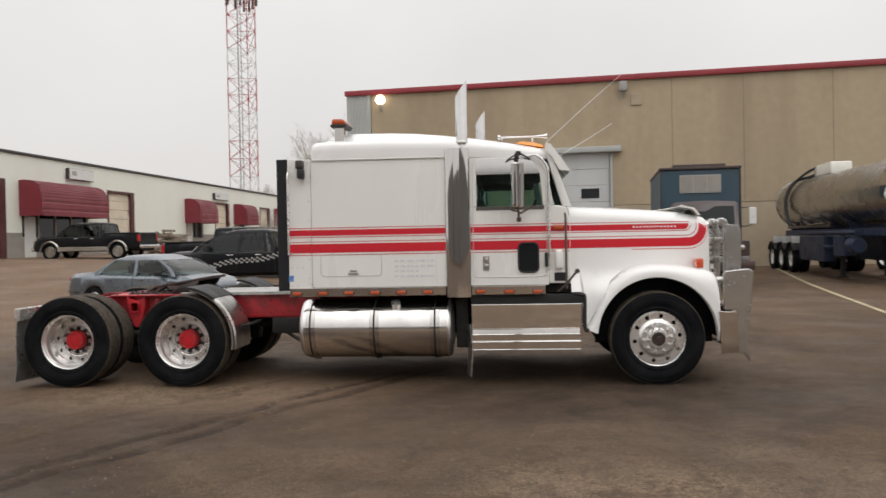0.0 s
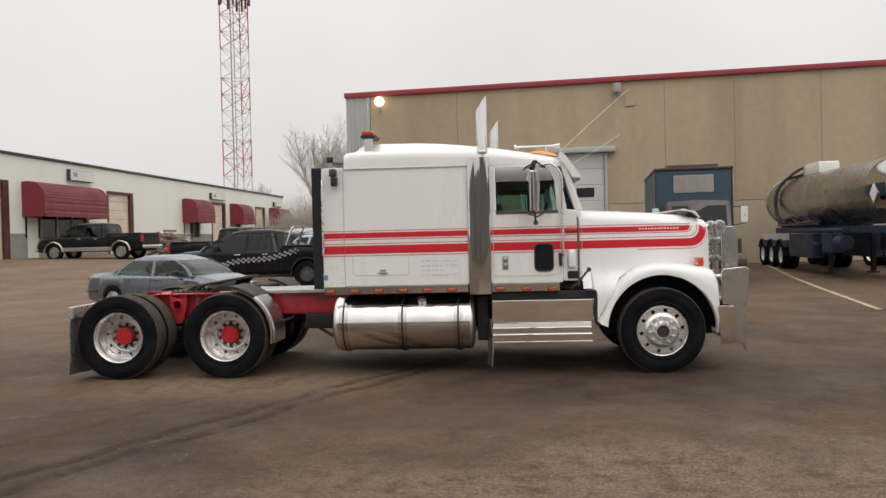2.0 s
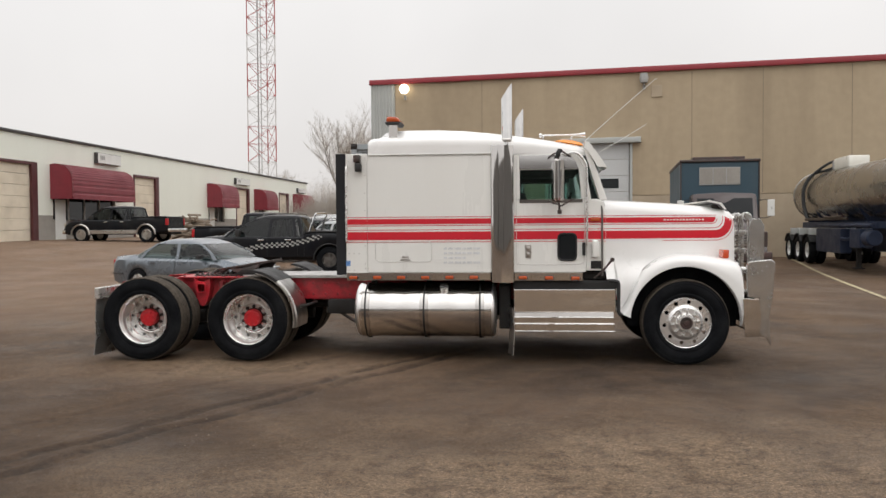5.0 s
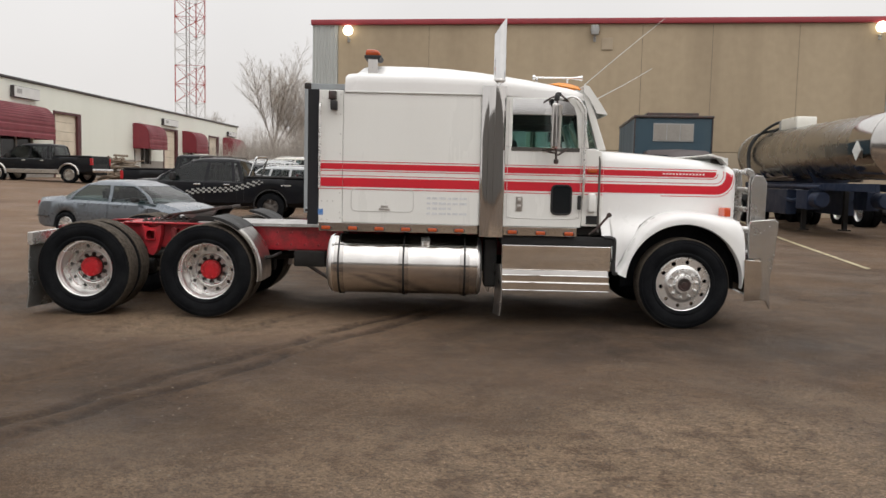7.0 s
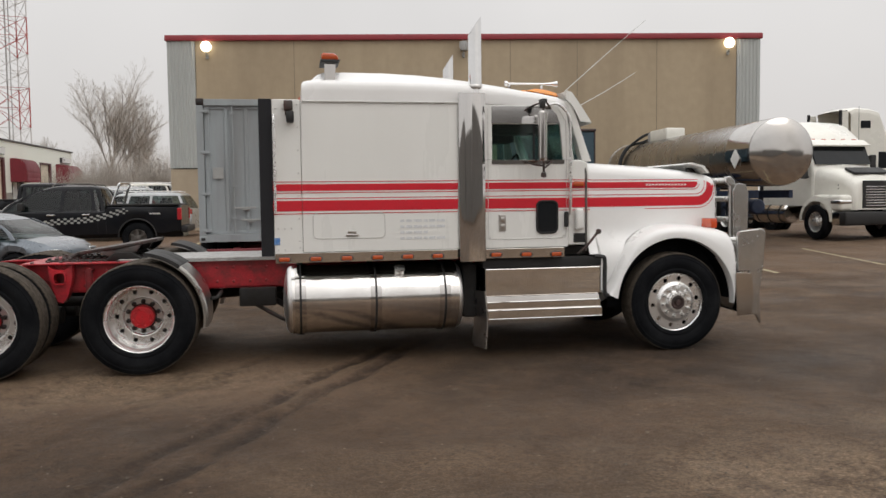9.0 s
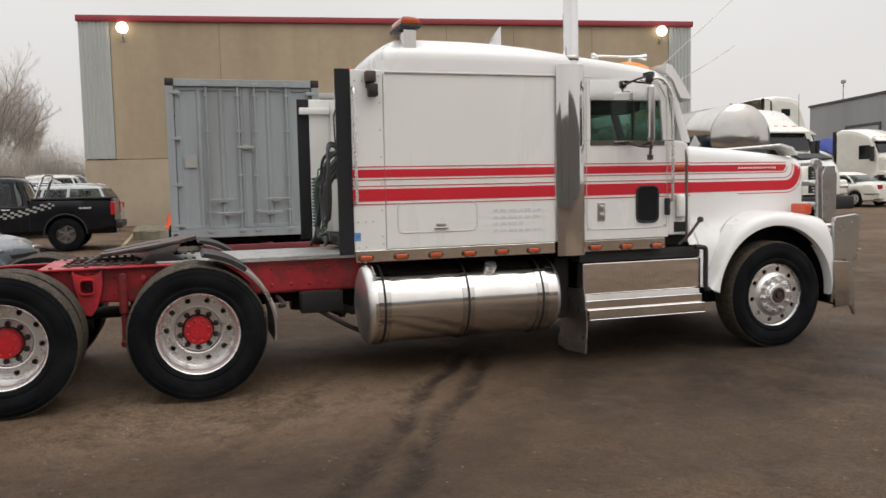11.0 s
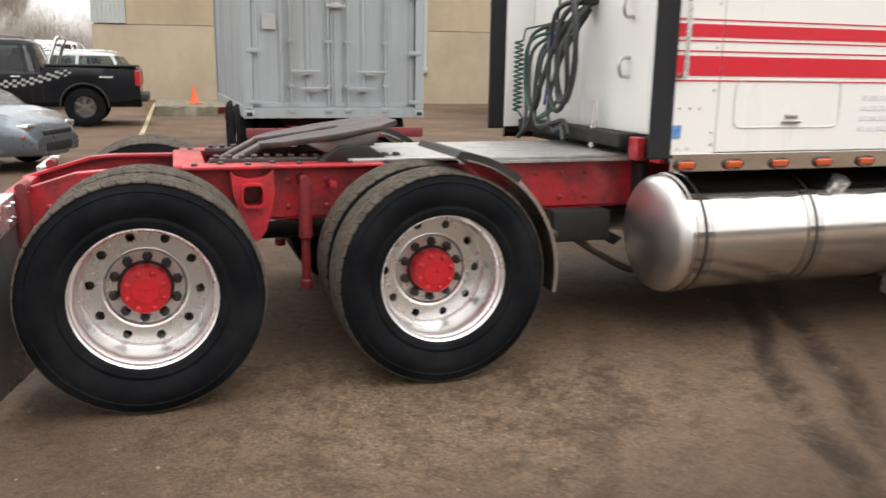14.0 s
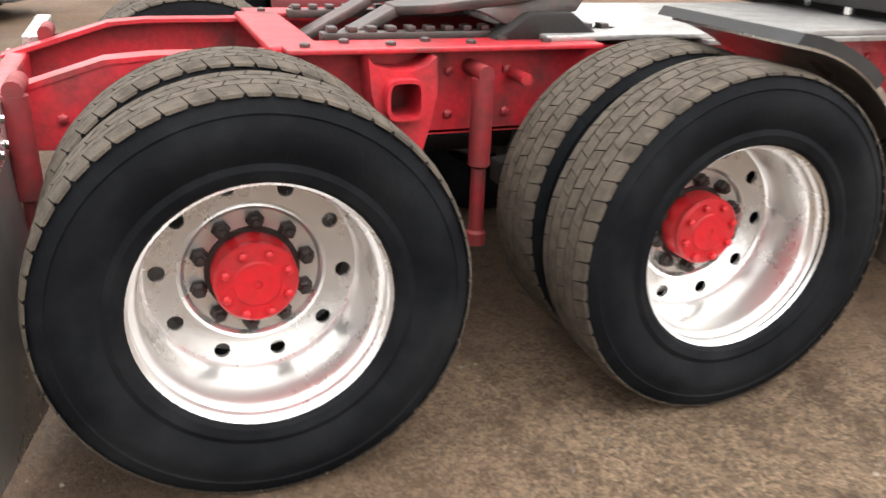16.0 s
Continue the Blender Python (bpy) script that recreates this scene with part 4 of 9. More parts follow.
# bolts and rivets along the near rail
bolt = None
for i, (x, z) in enumerate([(x, z) for x in (0.62, 0.78, 0.94, 1.10, -0.62, -0.42) for z in (0.76, 0.90)] + [(-1.75, 0.80), (-1.62, 0.86)]):
    m = Matrix.Translation((x, CY - 0.43, z))
    if bolt is None:
        b = B()
        lathe(b, [(0.016, 0.0), (0.016, -0.010), (0.010, -0.014), (0.001, -0.015)], (0, 0, 0), 6)
        bolt = part("rail_bolt", b, M_REDFRAME, truck)
        bolt.matrix_basis = m
    else:
        again(bolt, truck, m)
# cross members
for x0, x1, z0, z1, mat in ((-1.97, -1.90, 0.70, 0.86, M_REDFRAME), (-1.18, -1.02, 0.955, 0.985, M_REDFRAME), (-0.72, -0.60, 0.74, 0.92, M_CHASSIS), (0.9, 1.0, 0.72, 0.93, M_REDFRAME), (3.0, 3.1, 0.72, 0.93, M_CHASSIS)):
    b = B()
    box(b, x0, x1, CY - 0.425, CY + 0.425, z0, z1, 0.012)
    part("cross_member", b, mat, truck)
# mounting angles of the fifth wheel along the rail tops, with slots and bolt heads
for y0, y1 in ((CY - 0.52, CY - 0.345), (CY + 0.345, CY + 0.52)):
    b = B()
    box(b, -1.14, -0.12, y0, y1, 0.970, 0.986, 0.004)
    part("mounting_angle", b, M_REDFRAME, truck, "worn red fifth-wheel mounting angle")
    h = None
    for i in range(8):
        m = Matrix.Translation((-1.08 + i * 0.13, (y0 + y1) / 2 + (0.03 if i % 2 else -0.03), 0.986))
        if h is None:
            b = B()
            lathe(b, [(0.017, 0.0), (0.017, 0.010), (0.008, 0.014), (0.001, 0.014)], (0, 0, 0), 6, "z")
            h = part("bolt_head", b, M_GREASE, truck)
            h.matrix_basis = m
        else:
            again(h, truck, m)
# toothed slider rails
for y in (CY - 0.30, CY + 0.30):
    b = B()
    box(b, -1.0, 0.05, y - 0.025, y + 0.025, 0.975, 1.005, 0.004)
    for i in range(16):
        box(b, -0.98 + i * 0.064, -0.95 + i * 0.064, y - 0.024, y + 0.024, 1.005, 1.022, 0.003)
    part("slider_rail", b, M_GREASE, truck, "greasy toothed slider rail")
# suspension hangers with a square eye, shock absorbers, stub pipe
for yy, s in ((CY - 0.43, -1), (CY + 0.43, 1)):
    b = B()
    outline = [(-0.915, 0.965), (-0.89, 0.94), (-0.84, 0.925), (-0.78, 0.925), (-0.735, 0.94), (-0.705, 0.965), (-0.70, 0.86), (-0.72, 0.76), (-0.75, 0.66), (-0.79, 0.61), (-0.84, 0.625), (-0.875, 0.74), (-0.905, 0.86)]
    f0, f1 = yy + s * 0.13, yy + s * 0.165
    ring_o = []
    for (ax, az), (bx, bz) in zip(outline, outline[1:] + outline[:1]):
        ring_o += [(ax + (bx - ax) * k / 4, az + (bz - az) * k / 4) for k in range(4)]
    eye_c = Vector((-0.81, 0.845))
    rows = []
    for (px, pz) in ring_o:
        d = (Vector((px, pz)) - eye_c)
        d.normalize()
        square = (abs(d.x) ** 4 + abs(d.y) ** 4) ** -0.25
        ex = eye_c + Vector((d.x * 0.047, d.y * 0.050)) * square
        rim = eye_c + Vector((d.x * 0.058, d.y * 0.061)) * square
        rows.append([(px, yy, pz), (px, f0, pz), (rim.x, f0, rim.y), (rim.x, f1, rim.y), (ex.x, f1, ex.y), (ex.x, yy + s * 0.02, ex.y)])
    rows.append(rows[0])
    loft(b, rows, close_ends=False)
    part("suspension_hanger", b, M_REDFRAME, truck, "red cast suspension hanger with a square eye", angle=50)
    for x in (-0.55, -1.845):
        b = B()
        yc = yy + s * 0.12
        lathe(b, [(0.001, 0.90), (0.034, 0.895), (0.036, 0.62), (0.024, 0.61), (0.024, 0.40), (0.034, 0.39), (0.034, 0.35), (0.001, 0.34)], (x, yc, 0), 20, "z")
        tube(b, [(x, yy, 0.91), (x, yc + s * 0.03, 0.91)], 0.026, 12)
        part("shock_absorber", b, M_OLDRED, truck, "red shock absorber")
    b = B()
    tube(b, [(-0.40, yy, 0.885), (-0.40, yy + s * 0.12, 0.885)], 0.019, 14)
    part("stub_pipe", b, M_REDFRAME, truck)
    # trailing arms, air springs and brake chambers in the dark under the frame
    for x in (-1.32, 0.0):
        b = B()
        prism(b, [(x - 0.45, 0.52), (x + 0.42, 0.60), (x + 0.42, 0.70), (x - 0.45, 0.60)], yy + s * 0.02 - 0.04, yy + s * 0.02 + 0.04, "y", 0.008)
        part("spring_beam", b, M_CHASSIS, truck)
    for x in (-1.32, 0.0):
        b = B()
        lathe(b, [(0.001, 0.0), (0.085, 0.01), (0.09, 0.06), (0.075, 0.075), (0.085, 0.09), (0.085, 0.17), (0.001, 0.18)], (x + 0.28, yy - s * 0.16, 0.46), 18, "x")
        part("brake_chamber", b, M_CHASSIS, truck)
for x in (-1.32, 0.0):
    b = B()
    tube(b, [(x, 0.35, 0.512), (x, 0.75, 0.512), (x, 0.9, 0.512), (x, 1.34, 0.512), (x, 1.5, 0.512), (x, 1.9, 0.512)], 0.085, 16)
    lathe(b, [(0.001, -0.22), (0.12, -0.2), (0.2, -0.06), (0.2, 0.06), (0.12, 0.2), (0.001, 0.26)], (x, CY, 0.512), 22, "x")
    part("axle", b, M_CHASSIS, truck)
b = B()
tube(b, [(5.17, 0.3, 0.45), (5.17, 1.94, 0.45)], 0.07, 12)
part("front_axle", b, M_CHASSIS, truck)
b = B()
tube(b, [(-1.1, CY, 0.56), (0.0, CY, 0.56), (1.4, CY, 0.64), (3.2, CY, 0.66)], 0.05, 12)
part("drive_shaft", b, M_CHASSIS, truck)

# fifth wheel: tilted plate with the throat slot and sloping ramps
b = B()
plate = [(-0.50, -0.10), (-0.50, -0.22), (-0.40, -0.33), (-0.12, -0.40), (0.14, -0.36), (0.27, -0.20), (0.27, 0.20), (0.14, 0.36), (-0.12, 0.40), (-0.40, 0.33), (-0.50, 0.22), (-0.50, 0.10), (-0.20, 0.05), (-0.12, 0.08), (-0.03, 0.05), (-0.03, -0.05), (-0.12, -0.08), (-0.20, -0.05)]
prism(b, plate, -0.014, 0.016, "z", 0.005)
fw = part("fifth_wheel", b, M_GREASE, truck, "greasy grey fifth-wheel plate tilted back", angle=25)
fw.matrix_basis = pose(-0.24, CY, 1.135, 0, -9, 0)
for q in (-0.22, 0.10):
    b = B()
    prism(b, [(-0.49, 0.014), (-0.49, -0.02), (-0.80, -0.12), (-0.82, -0.10)], q, q + 0.12, "y", 0.005)
    part("ramp", b, M_GREASE, fw)
for yy in (-0.37, 0.34):
    b = B()
    prism(b, [(-0.28, -0.014), (0.14, -0.014), (0.08, -0.08), (-0.18, -0.08)], yy, yy + 0.03, "y", 0.005)
    part("side_flange", b, M_GREASE, fw)
for yy in (CY - 0.36, CY + 0.36):
    b = B()
    prism(b, [(-0.46, 0.985), (-0.06, 0.985), (-0.18, 1.07), (-0.34, 1.07)], yy - 0.05, yy + 0.05, "y", 0.01)
    part("fifth_wheel_bracket", b, M_CHASSIS, truck)

# aluminium deck plate behind the sleeper
b = B()
box(b, -0.30, 1.46, CY - 0.46, CY + 0.46, 0.985, 1.005, 0.005)
box(b, 0.30, 1.46, CY - 0.50, CY + 0.50, 0.97, 0.984)
part("deck_plate", b, M_DECK, truck, "worn aluminium deck plate")

# quarter fenders over the front drive tyres, on steel arms
for side in (0, 1):
    b = B()
    y0, y1 = (-0.06, 0.56) if not side else (2 * CY - 0.56, 2 * CY + 0.06)
    angs = [radians(a) for a in range(10, 106, 6)]
    secs = []
    for a in angs:
        R = 0.572
        x, z = R * math.sin(a), 0.512 + R * math.cos(a)
        nx, nz = math.sin(a), math.cos(a)
        secs.append([(x - 0.012 * nx, y0, z - 0.012 * nz), (x + 0.006 * nx, y0, z + 0.006 * nz), (x + 0.006 * nx, y0 + 0.05, z + 0.006 * nz), (x + 0.022 * nx, y0 + 0.07, z + 0.022 * nz),
                     (x + 0.022 * nx, y1 - 0.07, z + 0.022 * nz), (x + 0.006 * nx, y1 - 0.05, z + 0.006 * nz), (x + 0.006 * nx, y1, z + 0.006 * nz), (x - 0.012 * nx, y1, z - 0.012 * nz)])
    loft(b, secs, ring=True)
    part("quarter_fender", b, M_ALUDULL, truck, "stainless quarter fender")
    b = B()
    secs = []
    for a in [radians(q) for q in range(6, 40, 4)]:
        x, z = 0.60 * math.sin(a), 0.512 + 0.60 * math.cos(a)
        secs.append([(x - 0.02, y0 - 0.004, z - 0.028), (x, y0 - 0.004, z), (x, y1 + 0.004, z), (x - 0.02, y1 + 0.004, z - 0.028)])
    loft(b, secs, ring=True)
    part("fender_extension", b, M_BLACK, truck, "black rubber fender extension")
    b = B()
    yy0, yy1 = (0.10, 0.69) if not side else (2 * CY - 0.69, 2 * CY - 0.10)
    z = 0.66
    tube(b, [(0.615, yy0, z), (0.66, yy0 + 0.1 if not side else yy1 - 0.1, z), (0.66, yy1 if not side else yy0, z)], 0.018, 10, k=4)
    part("fender_arm", b, M_CHASSIS, truck)
    b = B()
    y = 0.60 if not side else 2 * CY - 0.60
    tube(b, [(0.96, y, 0.60), (1.0, y, 0.53), (1.35, y, 0.33), (1.42, y, 0.36), (1.46, y, 0.50)], 0.020, 8, k=3)
    part("tank_brace", b, M_GREASE, truck, "dark diagonal brace beside the fuel tank")

# rear mud flaps hung from bright boxes
for y0, y1 in ((-0.04, 0.58), (2 * CY - 0.58, 2 * CY + 0.04)):
    b = B()
    box(b, -1.935, -1.875, y0, y1, 0.75, 0.89, 0.006)
    hanger = part("flap_hanger", b, M_ALU, truck, "bright square mud-flap hanger bar")
    for yb in (0.40, 0.50):
        for z in (0.785, 0.85):
            b = B()
            lathe(b, [(0.001, 0.012), (0.010, 0.010), (0.012, 0.0)], (-1.875, yb if y0 < CY else 2 * CY - yb, z), 6, "x")
            part("bolt", b, M_CHROME, hanger, "bright bolt head")
    b = B()
    secs = []
    for i in range(9):
        q = i / 8
        z = 0.80 - 0.74 * q
        x = -1.885 + 0.06 * math.sin(q * 2.4) * q
        out = 0.10 * q ** 0.7 + 0.02
        a0, a1 = (out, 0.0) if y0 < CY else (0.0, out)
        secs.append([(x - 0.006 - a0, y0 + 0.02, z), (x - 0.006 - a1, y1 - 0.02, z), (x + 0.006 - a1, y1 - 0.02, z), (x + 0.006 - a0, y0 + 0.02, z)])
    loft(b, secs, ring=True)
    part("mud_flap", b, M_FLAP, truck, "scuffed grey mud flap")
b = B()
for yy in (CY - 0.55, CY + 0.55):
    box(b, -1.995, -1.98, yy - 0.03, yy + 0.03, 0.74, 0.84, 0.004)
part("tail_lamp", b, M_REDLENS, truck, "small red tail lamp")

# fuel tanks: polished drums with straps, dished ends and filler
for side in (0, 1):
    yc = 0.285 if not side else 2 * CY - 0.285
    zc, R = 0.605, 0.325
    b = B()
    lathe(b, [(0.3245, 1.352), (R, 1.36), (R, 2.93), (0.3245, 2.938)], (0, yc, zc), 64, "x")
    ft = part("fuel_tank", b, M_TANK, truck, "polished aluminium fuel tank", angle=40)
    for q in ([(0.001, 1.268), (0.10, 1.272), (0.20, 1.284), (0.27, 1.300), (0.305, 1.316), (0.320, 1.335), (0.3245, 1.352)], [(0.3245, 2.938), (0.320, 2.955), (0.305, 2.972), (0.27, 2.984), (0.2, 2.992), (0.001, 3.0)]):
        b = B()
        lathe(b, q, (0, yc, zc), 64, "x")
        part("tank_end", b, M_TANKEND, ft, "brushed domed tank end", angle=60)
    for x in (1.43, 2.135, 2.80):
        b = B()
        for dx in (-0.030, 0.030):
            lathe(b, [(R + 0.001, dx - 0.022), (R + 0.008, dx - 0.020), (R + 0.008, dx + 0.020), (R + 0.001, dx + 0.022)], (x, yc, zc), 64, "x")
        part("tank_strap", b, M_STAINLESS, ft, "stainless tank strap")
        b = B()
        lathe(b, [(R + 0.0008, -0.010), (R + 0.0045, -0.009), (R + 0.0045, 0.009), (R + 0.0008, 0.010)], (x, yc, zc), 64, "x")
        part("strap_rubber", b, M_BLACK, ft)
    b = B()
    lathe(b, [(0.045, 0.0), (0.052, 0.02), (0.052, 0.045), (0.001, 0.05)], (0, 0, 0), 16, "z")
    cap = part("filler_cap", b, M_ALU, ft)
    cap.matrix_basis = pose(2.37, yc - 0.19 * (1 if not side else -1), zc + 0.262, 36 if not side else -36, 0, 0)
    for x in (1.43, 2.135, 2.80):
        b = B()
        s = 1 if not side else -1
        prism(b, [(yc + s * 0.05, 0.27), (yc + s * 0.40, 0.42), (yc + s * 0.40, 0.95), (yc + s * 0.30, 0.95), (yc + s * 0.31, 0.55), (yc + s * 0.05, 0.25)], x - 0.03, x + 0.03, "x", 0.005)
        part("tank_bracket", b, M_CHASSIS, ft)
# dark works between the rails and tanks
b = B()
box(b, 3.02, 3.16, 0.20, 0.60, 0.38, 0.92, 0.02)
part("battery_box", b, M_CHASSIS, truck)
b = B()
lathe(b, [(0.001, 0.0), (0.12, 0.01), (0.13, 0.06), (0.13, 0.55), (0.12, 0.6), (0.001, 0.61)], (0.85, 0.52 + 0.95, 0.55), 20, "x")
part("air_tank", b, M_CHASSIS, truck)
b = B()
prism(b, [(0.90, 0.69), (0.98, 0.69), (1.36, 0.50), (1.30, 0.46)], 0.66, 0.70, "y", 0.006)
part("tank_brace", b, M_CHASSIS, truck)
b = B()
box(b, 0.84, 1.20, 0.54, 0.67, 0.52, 0.70, 0.015)
part("valve_box", b, M_CHASSIS, truck)
b = B()
lathe(b, [(0.001, 2.55), (0.16, 2.56), (0.20, 2.62), (0.22, 3.1), (0.30, 3.2), (0.34, 3.45), (0.34, 3.7), (0.001, 3.71)], (0, CY, 0.66), 20, "x")
part("gearbox", b, M_CHASSIS, truck)
b = B()
box(b, 4.30, 4.75, CY - 0.42, CY + 0.42, 0.60, 1.15, 0.03)
box(b, 4.75, 5.60, CY - 0.36, CY + 0.36, 0.62, 1.55, 0.05)
box(b, 3.2, 4.3, CY - 0.3, CY + 0.3, 0.55, 1.0, 0.05)
part("engine_block", b, M_CHASSIS, truck)
b = B()
box(b, 1.40, 4.30, 0.12, 2 * CY - 0.12, 0.985, 1.075, 0.01)
part("floor_pan", b, M_CHASSIS, truck)


# sleeper: side walls, back wall and front, with a moulded fibreglass roof
for side in (0, 1):
    y0, y1 = (0.0, 0.05) if not side else (2 * CY - 0.05, 2 * CY)
    b = B()
    box(b, 1.465, 2.955, y0, y1, 1.075, 2.462, 0.006)
    part("sleeper_side", b, M_WHITE, truck, "white sleeper side panel")
    # side extender with its black rubber edge
    b = B()
    box(b, 1.205, 1.461, y0 + 0.002, y1 - 0.025 if not side else y1 - 0.002, 1.06, 2.485, 0.006)
    part("side_extender", b, M_WHITE, truck, "white side extender panel")
    b = B()
    yy = (y0 - 0.004, y0 + 0.028) if not side else (y1 - 0.028, y1 + 0.004)
    box(b, 1.085, 1.204, yy[0], yy[1], 1.045, 2.49, 0.008)
    part("extender_edge", b, M_BLACKMATT, truck, "black rubber extender edge")
b = B()
box(b, 1.415, 1.464, 0.052, 2 * CY - 0.052, 1.12, 2.462, 0.01)
part("sleeper_back", b, M_WHITE, truck, "white sleeper back wall")
b = B()
box(b, 1.41, 1.50, 0.06, 2 * CY - 0.06, 1.076, 1.115, 0.01)
part("sleeper_sill", b, M_BLACK, truck)
b = B()
box(b, 1.47, 2.95, 0.055, 2 * CY - 0.055, 1.08, 1.12)
part("sleeper_floor", b, M_CHASSIS, truck)
# rivet rows on the extender
riv = None
for x, z in [(1.465 - 0.03, 1.18 + i * 0.21) for i in range(7)] + [(1.30, 2.40), (1.24, 2.40), (1.36, 1.30), (1.30, 1.30), (1.24, 1.30), (1.24, 1.10), (1.30, 1.10), (1.44, 1.12)]:
    m = Matrix.Translation((x, 0.001, z))
    if riv is None:
        b = B()
        lathe(b, [(0.009, 0.0), (0.008, -0.004), (0.001, -0.006)], (0, 0, 0), 8)
        riv = part("rivet", b, M_SEAM, truck)
        riv.matrix_basis = m
    else:
        again(riv, truck, m)

# roof over sleeper and cab: sections across, lofted along x
def roof_section(x, z_eave, z_side, z_top, inset=0.0):
    """Upright side to z_side, a rounded shoulder, then the raised crown at z_top."""
    W = CY
    half = [(0.0, z_eave), (-0.004, (z_eave + z_side) / 2), (0.0, z_side - 0.05), (0.015, z_side - 0.018), (0.05, z_side), (0.16, z_side + 0.012), (0.26, z_side + 0.25 * (z_top - z_side) + 0.01), (0.36, z_side + 0.8 * (z_top - z_side)), (0.48, z_top - 0.01), (0.7, z_top), (W, z_top + 0.006)]
    pts = [(x, inset + y * (W - inset) / W, z) for y, z in half]
    return pts + [(p[0], 2 * CY - p[1], p[2]) for p in reversed(pts[:-1])]


b = B()
loft(b, [roof_section(1.478, 2.466, 2.60, 2.605), roof_section(1.480, 2.466, 2.635, 2.645), roof_section(1.50, 2.466, 2.655, 2.665), roof_section(1.54, 2.466, 2.664, 2.68), roof_section(1.585, 2.466, 2.668, 2.73), roof_section(1.64, 2.466, 2.67, 2.79), roof_section(1.70, 2.466, 2.67, 2.812),
         roof_section(1.9, 2.466, 2.67, 2.818), roof_section(2.30, 2.466, 2.67, 2.815), roof_section(2.60, 2.466, 2.665, 2.80), roof_section(2.90, 2.466, 2.655, 2.77), roof_section(3.15, 2.462, 2.64, 2.735), roof_section(3.45, 2.455, 2.61, 2.69), roof_section(3.75, 2.45, 2.575, 2.635, 0.01), roof_section(3.95, 2.44, 2.54, 2.595, 0.03), roof_section(4.06, 2.43, 2.50, 2.55, 0.06), roof_section(4.10, 2.42, 2.45, 2.50, 0.10)])
part("roof", b, M_FIBRE, truck, "white moulded fibreglass roof", angle=50)
for side in (0, 1):
    b = B()
    y = -0.010 if not side else 2 * CY + 0.010
    tube(b, [(1.475, y, 2.468), (2.95, y, 2.468)], 0.008, 6)
    part("drip_rail", b, M_SEAM, truck)
# cab shell: sides with the door and window openings
def cab_side(side):
    s = 1 if not side else -1
    Y = 0.0 if not side else 2 * CY

    def yy(a, c):
        return (Y + s * a, Y + s * c)
    b = B()
    y0, y1 = yy(0.0, 0.045)
    # lower door, sills and pillars round the window opening
    prism(b, [(3.20, 1.075), (4.04, 1.075), (4.04, 1.925), (3.20, 1.925)], y0, y1, "y", 0.005)
    prism(b, [(3.20, 1.928), (3.275, 1.928), (3.275, 2.455), (3.20, 2.455)], y0, y1, "y", 0.004)
    prism(b, [(3.278, 2.27), (3.93, 2.27), (3.90, 2.36), (3.84, 2.42), (3.72, 2.455), (3.278, 2.455)], y0, y1, "y", 0.003)
    prism(b, [(3.99, 1.928), (4.10, 1.928), (4.02, 2.40), (3.94, 2.448), (3.76, 2.455), (3.86, 2.42), (3.92, 2.36), (3.96, 2.26)], y0, y1, "y", 0.003)
    part("cab_side", b, M_WHITE, truck, "white cab door side")
    b = B()
    y0, y1 = yy(-0.006, 0.0)
    prism(b, [(3.27, 2.275), (3.955, 2.275), (3.925, 2.36), (3.87, 2.415), (3.74, 2.44), (3.27, 2.44)], y0, y1, "y")
    part("window_trim", b, M_CHROME, truck, "bright trim plate over the door window")
    b = B()
    y0, y1 = yy(-0.005, 0.0)
    box(b, 3.27, 4.0, y0, y1, 1.885, 1.925)
    part("window_sill_trim", b, M_STAINLESS, truck)
    b = B()
    y0, y1 = yy(0.018, 0.024)
    prism(b, [(3.28, 1.93), (3.985, 1.93), (3.955, 2.268), (3.28, 2.268)], y0, y1, "y")
    g = part("door_glass", b, M_GLASS, truck, "clear door glass")
    g.visible_shadow = False
    b = B()
    y0, y1 = yy(0.008, 0.03)
    box(b, 3.69, 3.705, y0, y1, 1.93, 2.268)
    part("vent_bar", b, M_BLACK, truck)
    # door outline and lower kick window
    b = B()
    y = Y - s * 0.001
    line = [(3.235, 2.42), (3.235, 1.26), (3.26, 1.19), (3.32, 1.165), (3.92, 1.165), (3.99, 1.19), (4.02, 1.26), (4.02, 2.20), (4.0, 2.32), (3.94, 2.42)]
    tube(b, [(p[0], y, p[1]) for p in line], 0.0045, 5, k=4)
    part("door_seam", b, M_SEAM, truck)
    b = B()
    y0, y1 = yy(-0.008, 0.0)
    ring = []
    for cx, cz, a0 in ((3.878, 1.475, 0), (3.768, 1.475, 90), (3.768, 1.265, 180), (3.878, 1.265, 270)):
        for k in range(5):
            q = radians(a0 + 22.5 * k)
            ring.append((cx + 0.05 * math.cos(q), cz + 0.05 * math.sin(q)))
    prism(b, ring, y0, y1, "y")
    part("kick_window", b, M_DARKGLASS, truck, "small dark kick window in the door")
    b = B()
    tube(b, [(p[0], Y - s * 0.008, p[1]) for p in ring + ring[:1]], 0.010, 6)
    part("kick_window_seal", b, M_BLACK, truck)
    b = B()
    box(b, 3.995, 4.03, *yy(-0.05, 0.0), 1.27, 1.42, 0.008)
    part("door_handle", b, M_BLACK, truck)
    b = B()
    box(b, 3.335, 3.405, *yy(-0.012, 0.0), 1.24, 1.40, 0.006)
    for k in range(2):
        box(b, 3.35, 3.39, *yy(-0.022, -0.012), 1.26 + 0.07 * k, 1.305 + 0.07 * k, 0.004)
    part("latch_plate", b, M_ALUDULL, truck, "dull metal door latch plate")
    # long bright grab rails, one behind the door and one on the cowl
    b = B()
